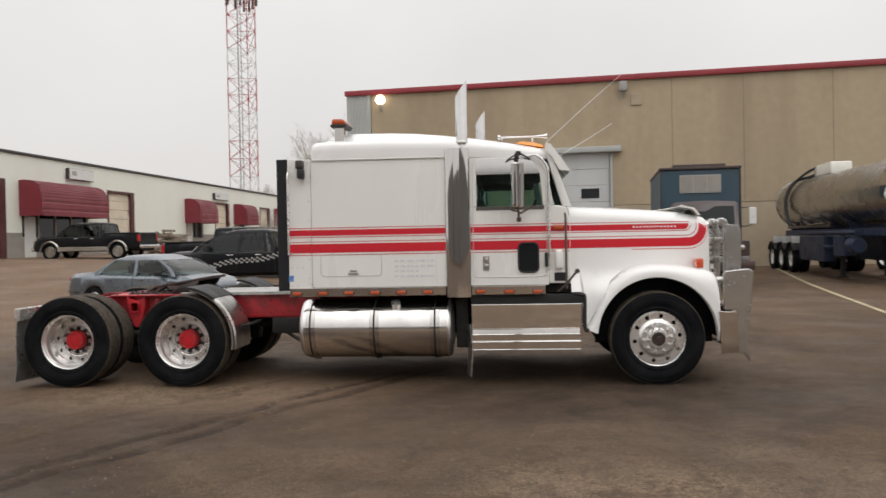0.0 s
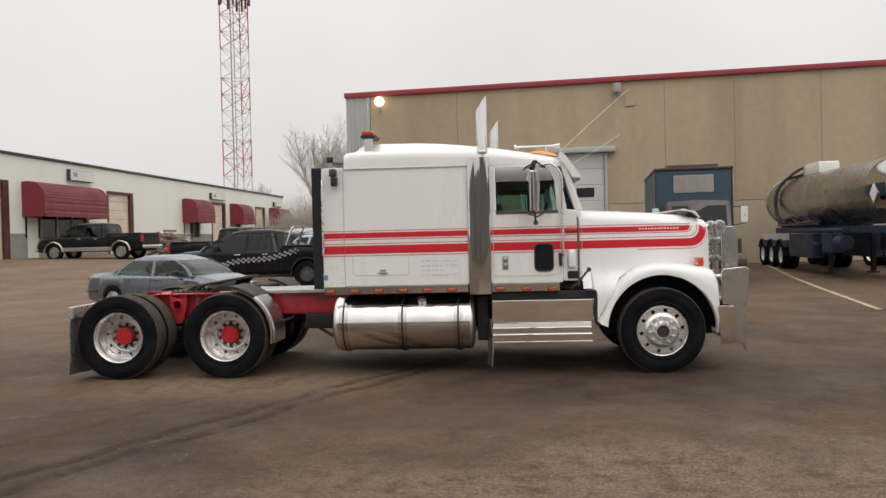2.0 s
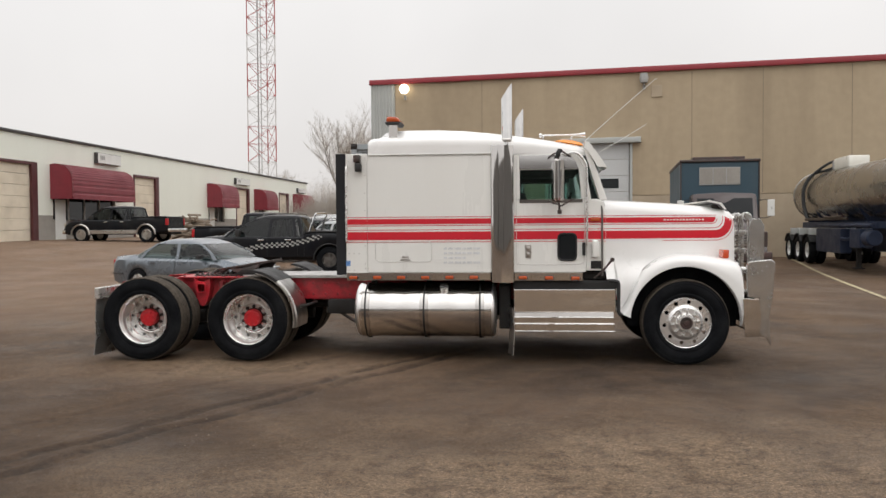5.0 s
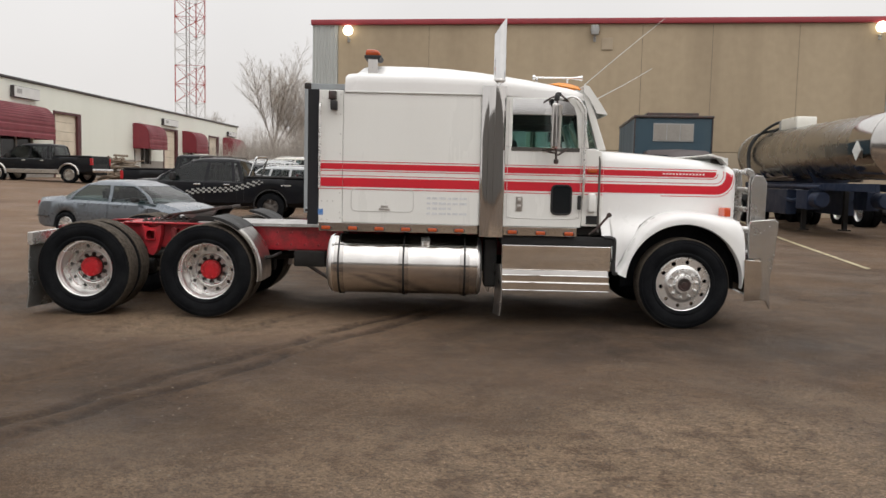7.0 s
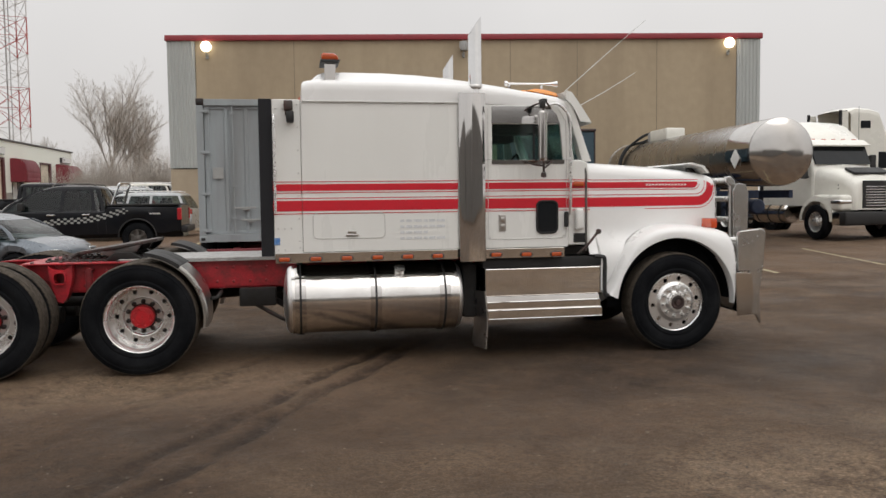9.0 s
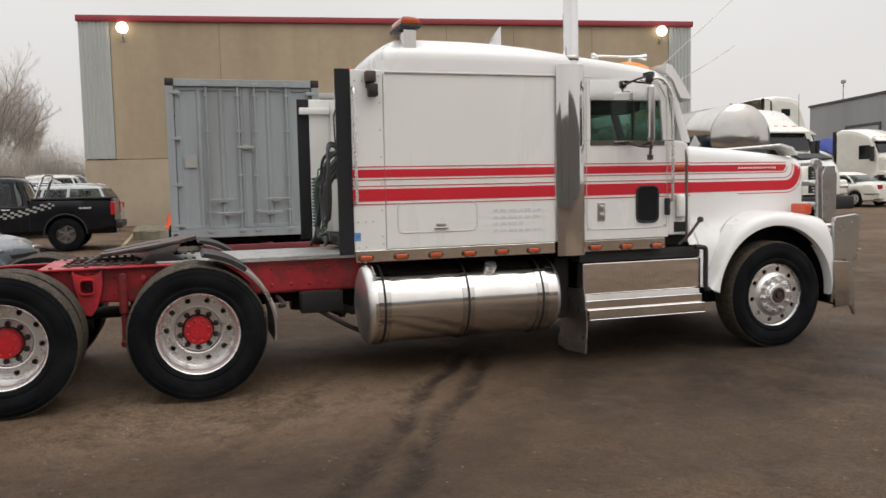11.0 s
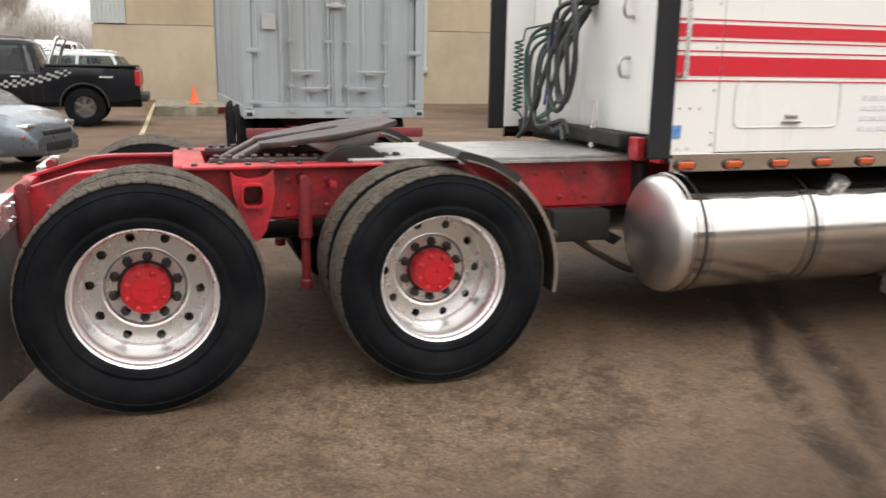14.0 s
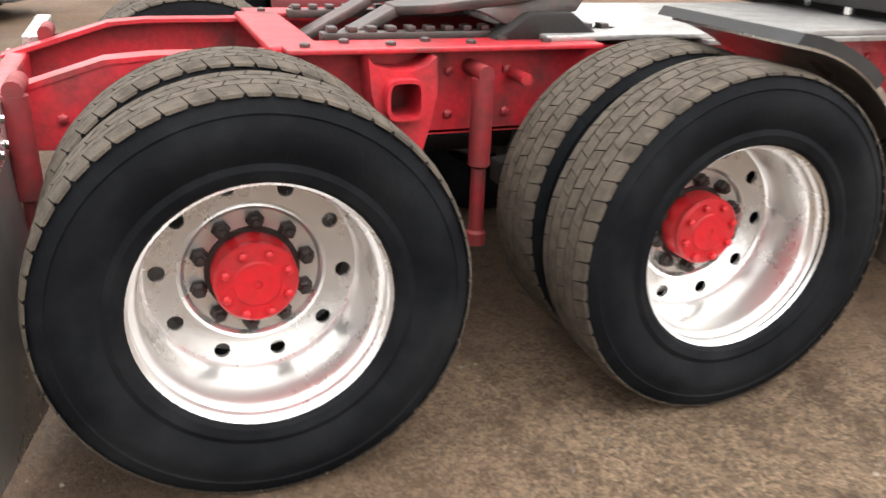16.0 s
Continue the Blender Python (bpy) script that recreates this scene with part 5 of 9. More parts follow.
    tube(b, [(3.80, Y - s * 0.005, 2.44), (3.92, Y - s * 0.05, 2.46), (4.02, Y - s * 0.055, 2.36), (4.045, Y - s * 0.055, 2.2), (4.045, Y - s * 0.055, 1.46), (4.045, Y - s * 0.01, 1.43)], 0.014, 10, k=5)
    part("grab_rail", b, M_ALU, truck, "bright grab rail")
    b = B()
    tube(b, [(1.222, Y - s * 0.005, 2.34), (1.222, Y - s * 0.05, 2.32), (1.222, Y - s * 0.055, 2.2), (1.222, Y - s * 0.055, 1.50), (1.222, Y - s * 0.05, 1.47), (1.222, Y - s * 0.005, 1.455)], 0.013, 10, k=3)
    part("grab_rail", b, M_ALU, truck, "bright sleeper grab rail")
    # cowl between door and hood
    b = B()
    y0, y1 = yy(0.004, 0.30)
    prism(b, [(4.043, 1.09), (4.043, 1.925), (4.11, 1.925), (4.16, 1.925), (4.24, 1.90), (4.27, 1.75), (4.27, 1.09)], y0, y1, "y", 0.012)
    part("cowl_side", b, M_WHITE, truck)
    b = B()
    box(b, 4.095, 4.215, *yy(-0.004, 0.003), 1.115, 1.205, 0.004)
    for k in range(4):
        box(b, 4.10, 4.21, *yy(-0.009, -0.004), 1.125 + 0.02 * k, 1.133 + 0.02 * k)
    part("cowl_vent", b, M_BLACK, truck, "black cowl vent")
    b = B()
    box(b, 4.105, 4.185, *yy(-0.06, 0.003), 1.24, 1.45, 0.025, 3)
    part("intake_box", b, M_WHITE, truck)
    b = B()
    box(b, 4.09, 4.20, *yy(-0.022, 0.003), 1.665, 1.715, 0.012)
    part("side_marker", b, M_AMBER, truck, "amber side marker lamp")
    # hood latch
    b = B()
    tube(b, [(4.13, Y - s * 0.02, 1.00), (4.22, Y - s * 0.04, 1.08), (4.33, Y - s * 0.05, 1.215)], 0.013, 8)
    lathe(b, [(0.001, -0.015), (0.026, -0.012), (0.026, 0.012), (0.001, 0.015)], (4.335, Y - s * 0.05, 1.22), 12)
    part("hood_latch", b, M_GREASE, truck, "dark hood latch strap")
    # bright lamp strips under sleeper and door
    b = B()
    box(b, 1.21, 2.93, *yy(-0.006, 0.02), 0.978, 1.072, 0.004)
    box(b, 3.205, 4.0, *yy(-0.006, 0.02), 0.974, 1.070, 0.004)
    strip = part("lamp_strip", b, M_STAINLESS, truck, "stainless lamp strip")
    lens = None
    for x, z in [(1.29 + i * 0.288, 1.014) for i in range(6)] + [(3.305, 1.012), (3.61, 1.008), (3.915, 1.004)]:
        m = Matrix.Translation((x, Y - s * 0.006, z))
        if lens is None:
            b = B()
            box(b, -0.048, 0.048, -0.020 * s, 0.002 * s, -0.019, 0.019, 0.008, 3)
            lens = part("marker_lamp", b, M_AMBER, strip, "amber marker lamp")
            lens.matrix_basis = m
            b = B()
            ringp = [(0.060 * math.cos(q), -0.008 * s, 0.029 * math.sin(q)) for q in [2 * math.pi * k / 16 for k in range(17)]]
            tube(b, ringp, 0.005, 5)
            bezel = part("lamp_bezel", b, M_GREASE, strip)
            bezel.matrix_basis = m
        else:
            again(lens, strip, m)
            again(bezel, strip, m)


cab_side(0)
cab_side(1)

# windshield, pillars and dash inside
b = B()
prism(b, [(4.05, 2.50), (4.065, 2.50), (4.275, 1.915), (4.255, 1.915)], 0.16, 2 * CY - 0.16, "y")
ws_glass = part("windshield", b, M_GLASS, truck, "raked windshield")
ws_glass.visible_shadow = False
for y0, y1 in ((0.03, 0.155), (2 * CY - 0.155, 2 * CY - 0.03), (CY - 0.02, CY + 0.02)):
    b = B()
    prism(b, [(4.02, 2.50), (4.085, 2.50), (4.29, 1.91), (4.20, 1.91)], y0, y1, "y", 0.006)
    part("pillar", b, M_WHITE if y0 != CY - 0.02 else M_BLACK, truck)
b = B()
prism(b, [(4.0, 1.92), (4.0, 1.60), (4.25, 1.60), (4.25, 1.90)], 0.06, 2 * CY - 0.06, "y", 0.02)
part("dash", b, M_SEAT, truck)
for yy in (0.55, 2 * CY - 0.55):
    b = B()
    box(b, 3.28, 3.72, yy - 0.25, yy + 0.25, 1.45, 1.60, 0.05)
    box(b, 3.22, 3.36, yy - 0.24, yy + 0.24, 1.56, 2.02, 0.05)
    part("cab_seat", b, M_SEAT, truck, "dark cab seat")
b = B()
ringp = [(3.92 + 0.05 * math.cos(q), CY + 0.52 + 0.21 * math.sin(q), 1.86 + 0.20 * math.cos(q)) for q in [2 * math.pi * k / 24 for k in range(25)]]
tube(b, ringp, 0.014, 6)
part("steering_wheel", b, M_BLACK, truck)
b = B()
box(b, 2.98, 3.02, 0.06, 2 * CY - 0.06, 1.08, 2.44)
part("bulkhead", b, M_HEADLINER, truck)
b = B()
for i in range(14):
    y = 0.35 + i * 0.11
    box(b, 3.025, 3.05, y, y + 0.09, 1.5, 2.25, 0.02)
part("sleeper_curtain", b, M_MINT, truck, "pale mint sleeper curtain")
b = B()
box(b, 3.2, 4.0, 0.06, 2 * CY - 0.06, 1.02, 1.07)
part("cab_floor", b, M_SEAT, truck)

b = B()
box(b, 3.03, 4.04, 0.07, 2 * CY - 0.07, 2.30, 2.34, 0.01)
for y in (0.30, 2 * CY - 0.62):
    box(b, 3.30, 3.95, y, y + 0.32, 2.20, 2.305, 0.03)
part("headliner", b, M_SEAT, truck, "dark cab headliner with overhead lockers")
# visor: bright sheet over the windshield, its white standing in for reflected sky
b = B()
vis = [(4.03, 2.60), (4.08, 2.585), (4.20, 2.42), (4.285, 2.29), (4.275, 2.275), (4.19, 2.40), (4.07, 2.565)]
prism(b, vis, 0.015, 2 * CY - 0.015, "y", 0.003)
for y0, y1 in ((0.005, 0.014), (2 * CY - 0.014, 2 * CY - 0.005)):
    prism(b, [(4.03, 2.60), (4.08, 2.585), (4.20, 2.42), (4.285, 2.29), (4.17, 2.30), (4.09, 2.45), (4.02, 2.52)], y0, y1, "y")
part("sun_visor", b, M_WHITE, truck, "sun visor over the windshield, coloured white for reflected sky")
# horns, marker lamps and grab bar on the cab roof
for i, y in enumerate((0.28, 0.70, CY, 2 * CY - 0.70, 2 * CY - 0.28)):
    b = B()
    zr = 2.665 if 0.5 < y < 1.7 else 2.625
    secs = []
    for x, h, wd in ((3.70, 0.004, 0.03), (3.78, 0.034, 0.042), (3.90, 0.044, 0.046), (4.0, 0.03, 0.04), (4.03, 0.004, 0.03)):
        secs.append([(x, y - wd, zr - 0.055 * (x - 3.7) / 0.33), (x, y - wd * 0.6, zr - 0.055 * (x - 3.7) / 0.33 + h), (x, y + wd * 0.6, zr - 0.055 * (x - 3.7) / 0.33 + h), (x, y + wd, zr - 0.055 * (x - 3.7) / 0.33)])
    loft(b, secs)
    part("roof_marker", b, M_MARKER, truck, "amber roof marker lamp", angle=60)
for y in (0.42, 2 * CY - 0.42):
    b = B()
    lathe(b, [(0.010, 0.0), (0.010, 0.10), (0.009, 0.28), (0.010, 0.38), (0.017, 0.47), (0.030, 0.53), (0.033, 0.535)], (3.53, y, 2.715), 18, "x")
    lathe(b, [(0.001, -0.02), (0.026, -0.015), (0.026, 0.01), (0.001, 0.015)], (3.53, y, 2.715), 14, "x")
    box(b, 3.55, 3.57, y - 0.015, y + 0.015, 2.66, 2.71, 0.004)
    box(b, 3.89, 3.91, y - 0.015, y + 0.015, 2.60, 2.70, 0.004)
    part("air_horn", b, M_CHROME, truck, "chrome air horn")
# aerials
for pts in (((4.03, 0.06, 2.60), (4.45, 0.0, 2.97), (4.84, -0.02, 3.30)), ((4.18, 0.04, 2.46), (4.45, 0.0, 2.61), (4.73, -0.02, 2.78))):
    b = B()
    tube(b, pts, 0.0048, 6, k=4, taper=0.003)
    part("aerial", b, M_SIGN, truck, "thin white whip aerial")
# amber beacon on its post, rear roof lamp
b = B()
box(b, 1.70, 1.805, 0.20, 0.31, 2.60, 2.875, 0.006)
part("beacon_post", b, M_STAINLESS, truck, "bright beacon post")
b = B()
prism(b, [(1.672, 2.882), (1.672, 2.925), (1.69, 2.945), (1.79, 2.942), (1.822, 2.925), (1.836, 2.882)], 0.17, 0.50, "y", 0.012)
part("beacon", b, M_AMBER, truck, "amber rear beacon lamp")
b = B()
prism(b, [(1.662, 2.852), (1.662, 2.881), (1.85, 2.881), (1.826, 2.846)], 0.16, 0.51, "y", 0.004)
part("beacon_base", b, M_BLACK, truck)
b = B()
prism(b, [(1.50, 2.63), (1.56, 2.70), (1.52, 2.74), (1.45, 2.67)], 1.55, 1.75, "y", 0.01)
part("rear_marker", b, M_AMBER, truck, "amber rear roof lamp")

# exhaust stacks with bright heat shields
for side in (0, 1):
    s = 1 if not side else -1
    Y = 0.0 if not side else 2 * CY
    sx = 3.125 if not side else 3.27
    b = B()
    rows = []
    for j in range(25):
        z = 0.955 + 1.605 * j / 24
        lean = 0.35 * math.sin(1.9 * z - 1.2)
        row = []
        for depth in (0.0, 0.010):
            line = []
            for i in range(15):
                u = i / 14
                v = u + 0.10 * lean * math.sin(math.pi * u)
                line.append((sx - 0.18 + 0.255 * u, Y - s * (0.025 - depth + 0.040 * math.sin(math.pi * v) ** 0.75), z))
            row += line if depth == 0.0 else line[::-1]
        rows.append(row)
    loft(b, rows, ring=True)
    part("heat_shield", b, M_MIRROR, truck, "mirror-bright stainless stack shield")
    b = B()
    ymid = Y + s * 0.06
    rr = 0.064
    rows = []
    for z_of in (lambda x: 0.95, lambda x: 2.55, lambda x: 3.11 + (x + rr) / (2 * rr) * 0.19):
        rows.append([(sx + rr * math.cos(q), ymid + rr * math.sin(q), z_of(rr * math.cos(q))) for q in [2 * math.pi * k / 28 for k in range(28)]])
    inner = [(sx + 0.058 * math.cos(q), ymid + 0.058 * math.sin(q), 3.11 + (0.058 * math.cos(q) + rr) / (2 * rr) * 0.19) for q in [2 * math.pi * k / 28 for k in range(28)]]
    deep = [(p[0], p[1], 2.7) for p in inner]
    loft(b, rows + [inner, deep], close_ends=False, ring=True)
    part("exhaust_pipe", b, M_CHROME, truck, "chrome exhaust pipe with a slanted tip")
    b = B()
    lathe(b, [(0.066, 0.0), (0.072, 0.01), (0.072, 0.035), (0.066, 0.045)], (sx, ymid, 2.60), 24, "z")
    part("stack_clamp", b, M_ALUDULL, truck)

# work lamp high on the sleeper's rear corner
for side in (0, 1):
    s = 1 if not side else -1
    Y = 0.0 if not side else 2 * CY
    b = B()
    box(b, 1.335, 1.405, *sorted((Y - s * 0.10, Y - s * 0.012)), 2.27, 2.37, 0.012, m=None)
    part("work_lamp", b, M_BLACK, truck, "black work lamp")
    b = B()
    box(b, 1.315, 1.395, *sorted((Y - s * 0.085, Y)), 2.38, 2.47, 0.01)
    box(b, 1.325, 1.355, *sorted((Y - s * 0.03, Y)), 2.34, 2.40, 0.004)
    part("lamp_bracket", b, M_GREASE, truck)

# sleeper hatch, its seam and handle
b = B()
ring = []
for cx, cz, a0 in ((2.185, 1.395, 0), (1.605, 1.395, 90), (1.605, 1.245, 180), (2.185, 1.245, 270)):
    for k in range(5):
        q = radians(a0 + 22.5 * k)
        ring.append((cx + 0.045 * math.cos(q), -0.001, cz + 0.045 * math.sin(q)))
tube(b, ring[10:] + ring[:10] + ring[10:11], 0.0045, 5)
part("hatch_seam", b, M_SEAM, truck)
b = B()
box(b, 1.86, 1.98, -0.018, 0.0, 1.222, 1.238, 0.005)
box(b, 1.88, 1.96, -0.008, 0.0, 1.245, 1.27, 0.003)
part("hatch_handle", b, M_ALUDULL, truck)
b = B()
tube(b, [(2.938, -0.001, 1.08), (2.938, -0.001, 2.46)], 0.004, 5)
part("panel_seam", b, M_SEAM, truck)


# red stripes with white pin lines, laid just proud of the panels
def stripe_run(x0, x1, y, s):
    for z0, z1, mat, nm in ((1.646, 1.709, M_REDSTRIPE, "red_stripe"), (1.459, 1.556, M_REDSTRIPE, "red_stripe")):
        b = B()
        ys_ = sorted((y, y - s * 0.0022))
        box(b, x0, x1, ys_[0], ys_[1], z0, z1)
        part(nm, b, mat, truck, "red painted stripe")
    ys_ = sorted((y, y - s * 0.0018))
    for z in (1.730, 1.628, 1.578, 1.435):
        b = B()
        box(b, x0, x1, ys_[0], ys_[1], z - 0.0035, z + 0.0035)
        part("pin_line", b, M_REDSTRIPE, truck, "thin red pin line")


for side in (0, 1):
    s = 1 if not side else -1
    Y = 0.0 if not side else 2 * CY
    stripe_run(1.465, 2.94, Y - s * 0.0012, s)
    stripe_run(1.187, 1.462, Y + s * 0.0006, s)
    stripe_run(3.205, 4.04, Y - s * 0.0012, s)
    stripe_run(4.046, 4.265, Y + s * 0.0028, s)
# faded lettering as plain bars, stickers
for i, (z, w0) in enumerate(((1.355, 0.36), (1.30, 0.38), (1.245, 0.24), (1.19, 0.36))):
    x, k = 2.375, 0
    while x < 2.375 + w0:
        wdt = 0.04 + 0.02 * ((k * 7 + i * 3) % 3)
        b = B()
        box(b, x, x + wdt, -0.0025, 0.0, z - 0.012, z + 0.012)
        part("lettering_bar", b, M_DECAL_GREY, truck, "faded grey lettering bar")
        x += wdt + 0.014
        k += 1
b = B()
box(b, 1.195, 1.255, -0.0015, 0.0015, 1.15, 1.215)
part("sticker", b, M_DECAL_BLUE, truck, "small blue sticker")


# hood: sections across, narrowing forward
def hood_section(x, top, half, base, crown=0.05, sh=0.10):
    pts = [(x, CY - half, base), (x, CY - half, (base + top - sh) / 2), (x, CY - half, top - sh), (x, CY - half + 0.012, top - sh * 0.55), (x, CY - half + 0.045, top - sh * 0.2), (x, CY - half + 0.11, top), (x, CY - half * 0.5, top + crown * 0.75), (x, CY, top + crown)]
    return pts + mirrored(list(reversed(pts[:-1])))


b = B()
hs = [(4.275, 1.895, 0.945, 1.0, 0.045), (4.34, 1.893, 0.94, 1.0, 0.047), (4.60, 1.878, 0.905, 1.0, 0.05), (4.90, 1.858, 0.865, 1.0, 0.05), (5.20, 1.838, 0.825, 1.0, 0.05), (5.50, 1.812, 0.785, 1.0, 0.045), (5.68, 1.792, 0.765, 1.0, 0.04), (5.765, 1.772, 0.755, 1.0, 0.035), (5.80, 1.745, 0.745, 1.0, 0.03), (5.815, 1.70, 0.735, 1.0, 0.025)]
loft(b, [hood_section(x, t_, h, z, c) for x, t_, h, z, c in hs])
hood = part("hood", b, M_FIBRE, truck, "white sloping hood", angle=45)


def hood_y(x):
    for (x0, _, h0, _, _), (x1, _, h1, _, _) in zip(hs, hs[1:]):
        if x0 <= x <= x1:
            return CY - (h0 + (h1 - h0) * (x - x0) / (x1 - x0))
    return CY - hs[-1][2]


def hood_top(x):
    for (x0, t0, _, _, _), (x1, t1, _, _, _) in zip(hs, hs[1:]):
        if x0 <= x <= x1:
            return t0 + (t1 - t0) * (x - x0) / (x1 - x0)
    return hs[-1][1]


def hood_band(lower, upper, lift):
    """A strip on the hood's side between two lines of (x, z), on both sides of the truck."""
    for side in (0, 1):
        b = B()
        rows = []
        for (xa, za), (xb, zb) in zip(lower, upper):
            row = []
            for x, z in ((xa, za), (xb, zb)):
                zt = hood_top(x)
                y = hood_y(x)
                over = z - (zt - 0.10)
                if over > 0:
                    y += 0.11 * (over / 0.10) ** 2
                row.append((x, y - lift, z))
            rows.append(row if not side else mirrored(row))
        loft(b, rows, close_ends=False)
        yield b


def sweep_line(z, r_in, xe):
    """A stripe edge that runs forward at height z and turns up round a bend of radius r_in at the nose."""
    pts = [(4.285 + i * (xe - r_in - 4.285) / 16, z) for i in range(17)]
    for k in range(1, 9):
        q = radians(90 * k / 8)
        pts.append((xe - r_in + r_in * math.sin(q), z + r_in * (1 - math.cos(q))))
    ztop = hood_top(min(xe, 5.79)) - 0.006
    z_now = z + r_in
    for k in range(1, 5):
        pts.append((xe, z_now + (ztop - z_now) * k / 4))
    return pts


for low, up, mat, nm in ((sweep_line(1.459, 0.19, 5.782), sweep_line(1.553, 0.115, 5.697), M_REDSTRIPE, "red_stripe"),
                         (sweep_line(1.430, 0.205, 5.800), sweep_line(1.437, 0.20, 5.795), M_REDSTRIPE, "pin_line"),
                         (sweep_line(1.575, 0.105, 5.675), sweep_line(1.582, 0.10, 5.668), M_REDSTRIPE, "pin_line")):
    for b in hood_band(low, up, 0.003):
        part(nm, b, mat, hood, "red stripe sweeping up round the nose")
top_l = [(4.285 + i * 1.265 / 16, 1.646) for i in range(17)] + [(5.57, 1.658), (5.585, 1.683)]
top_u = [(4.285 + i * 1.265 / 16, 1.709) for i in range(17)] + [(5.57, 1.709), (5.586, 1.708)]
for b in hood_band(top_l, top_u, 0.003):
    part("red_stripe", b, M_REDSTRIPE, hood)
pin_l = [(4.285 + i * 1.265 / 16, 1.626) for i in range(17)] + [(5.59, 1.642), (5.612, 1.685)]
pin_u = [(4.285 + i * 1.265 / 16, 1.633) for i in range(17)] + [(5.584, 1.648), (5.606, 1.687)]
for b in hood_band(pin_l, pin_u, 0.003):
    part("pin_line", b, M_REDSTRIPE, hood)
rim_l = [(4.285 + i * 1.31 / 16, 1.7265) for i in range(17)]
rim_u = [(4.285 + i * 1.31 / 16, 1.7335) for i in range(17)]
for b in hood_band(rim_l, rim_u, 0.003):
    part("pin_line", b, M_REDSTRIPE, hood)
for i in range(13):
    x = 4.97 + i * 0.038
    y = hood_y(x)
    b = B()
    box(b, x, x + 0.022, y - 0.005, y + 0.001, 1.670, 1.687)
    part("lettering_bar", b, M_PINLINE, hood, "white name bar in the upper stripe")
b = B()
side_y = 0.0
tube(b, [(4.225, side_y, 1.03), (4.225, side_y, 1.70), (4.225, side_y + 0.004, 1.78), (4.215, side_y + 0.03, 1.88), (4.225, side_y + 0.12, 1.925), (4.268, CY - 0.5, 1.955), (4.268, CY, 1.965)], 0.012, 8, k=6)
part("hood_seam", b, M_HANGER, hood, "dark bright-edged strip along the hood seam")
# bug shield on the nose; white paint replaces the sky its metal would reflect
b = B()
secs = []
for i in range(13):
    q = -1 + i / 6
    y = CY + q * 0.80
    x = 5.72 - 0.05 * q * q
    secs.append([(x - 0.19, y, 1.895), (x - 0.16, y, 1.91), (x - 0.02, y, 1.875), (x + 0.04, y, 1.80), (x + 0.02, y, 1.795), (x - 0.04, y, 1.86)])
loft(b, secs, ring=True)
part("bug_shield", b, M_WHITE, hood, "bug deflector on the nose, coloured white for reflected sky")
for yy in (CY - 0.5, CY + 0.5):
    b = B()
    box(b, 5.60, 5.72, yy - 0.03, yy + 0.03, 1.80, 1.86, 0.01)
    part("deflector_bracket", b, M_GREASE, hood)

# grille, headlamps
b = B()
box(b, 5.80, 5.86, CY - 0.60, CY + 0.60, 0.85, 1.72, 0.02)
part("grille_surround", b, M_CHROME, truck)
for i in range(12):
    b = B()
    box(b, 5.86, 5.885, CY - 0.55, CY + 0.55, 0.90 + i * 0.065, 0.93 + i * 0.065, 0.006)
    part("grille_bar", b, M_ALUDULL, truck)
b = B()
for yy in (CY - 0.86, CY + 0.86):
    box(b, 5.72, 5.80, yy - 0.16, yy + 0.16, 1.02, 1.18, 0.02)
part("headlamp", b, M_CHROME, truck)


def interp_line(pts, x):
    for (x0, z0), (x1, z1) in zip(pts, pts[1:]):
        if x <= x1:
            return z0 + (z1 - z0) * (x - x0) / (x1 - x0)
    return pts[-1][1]


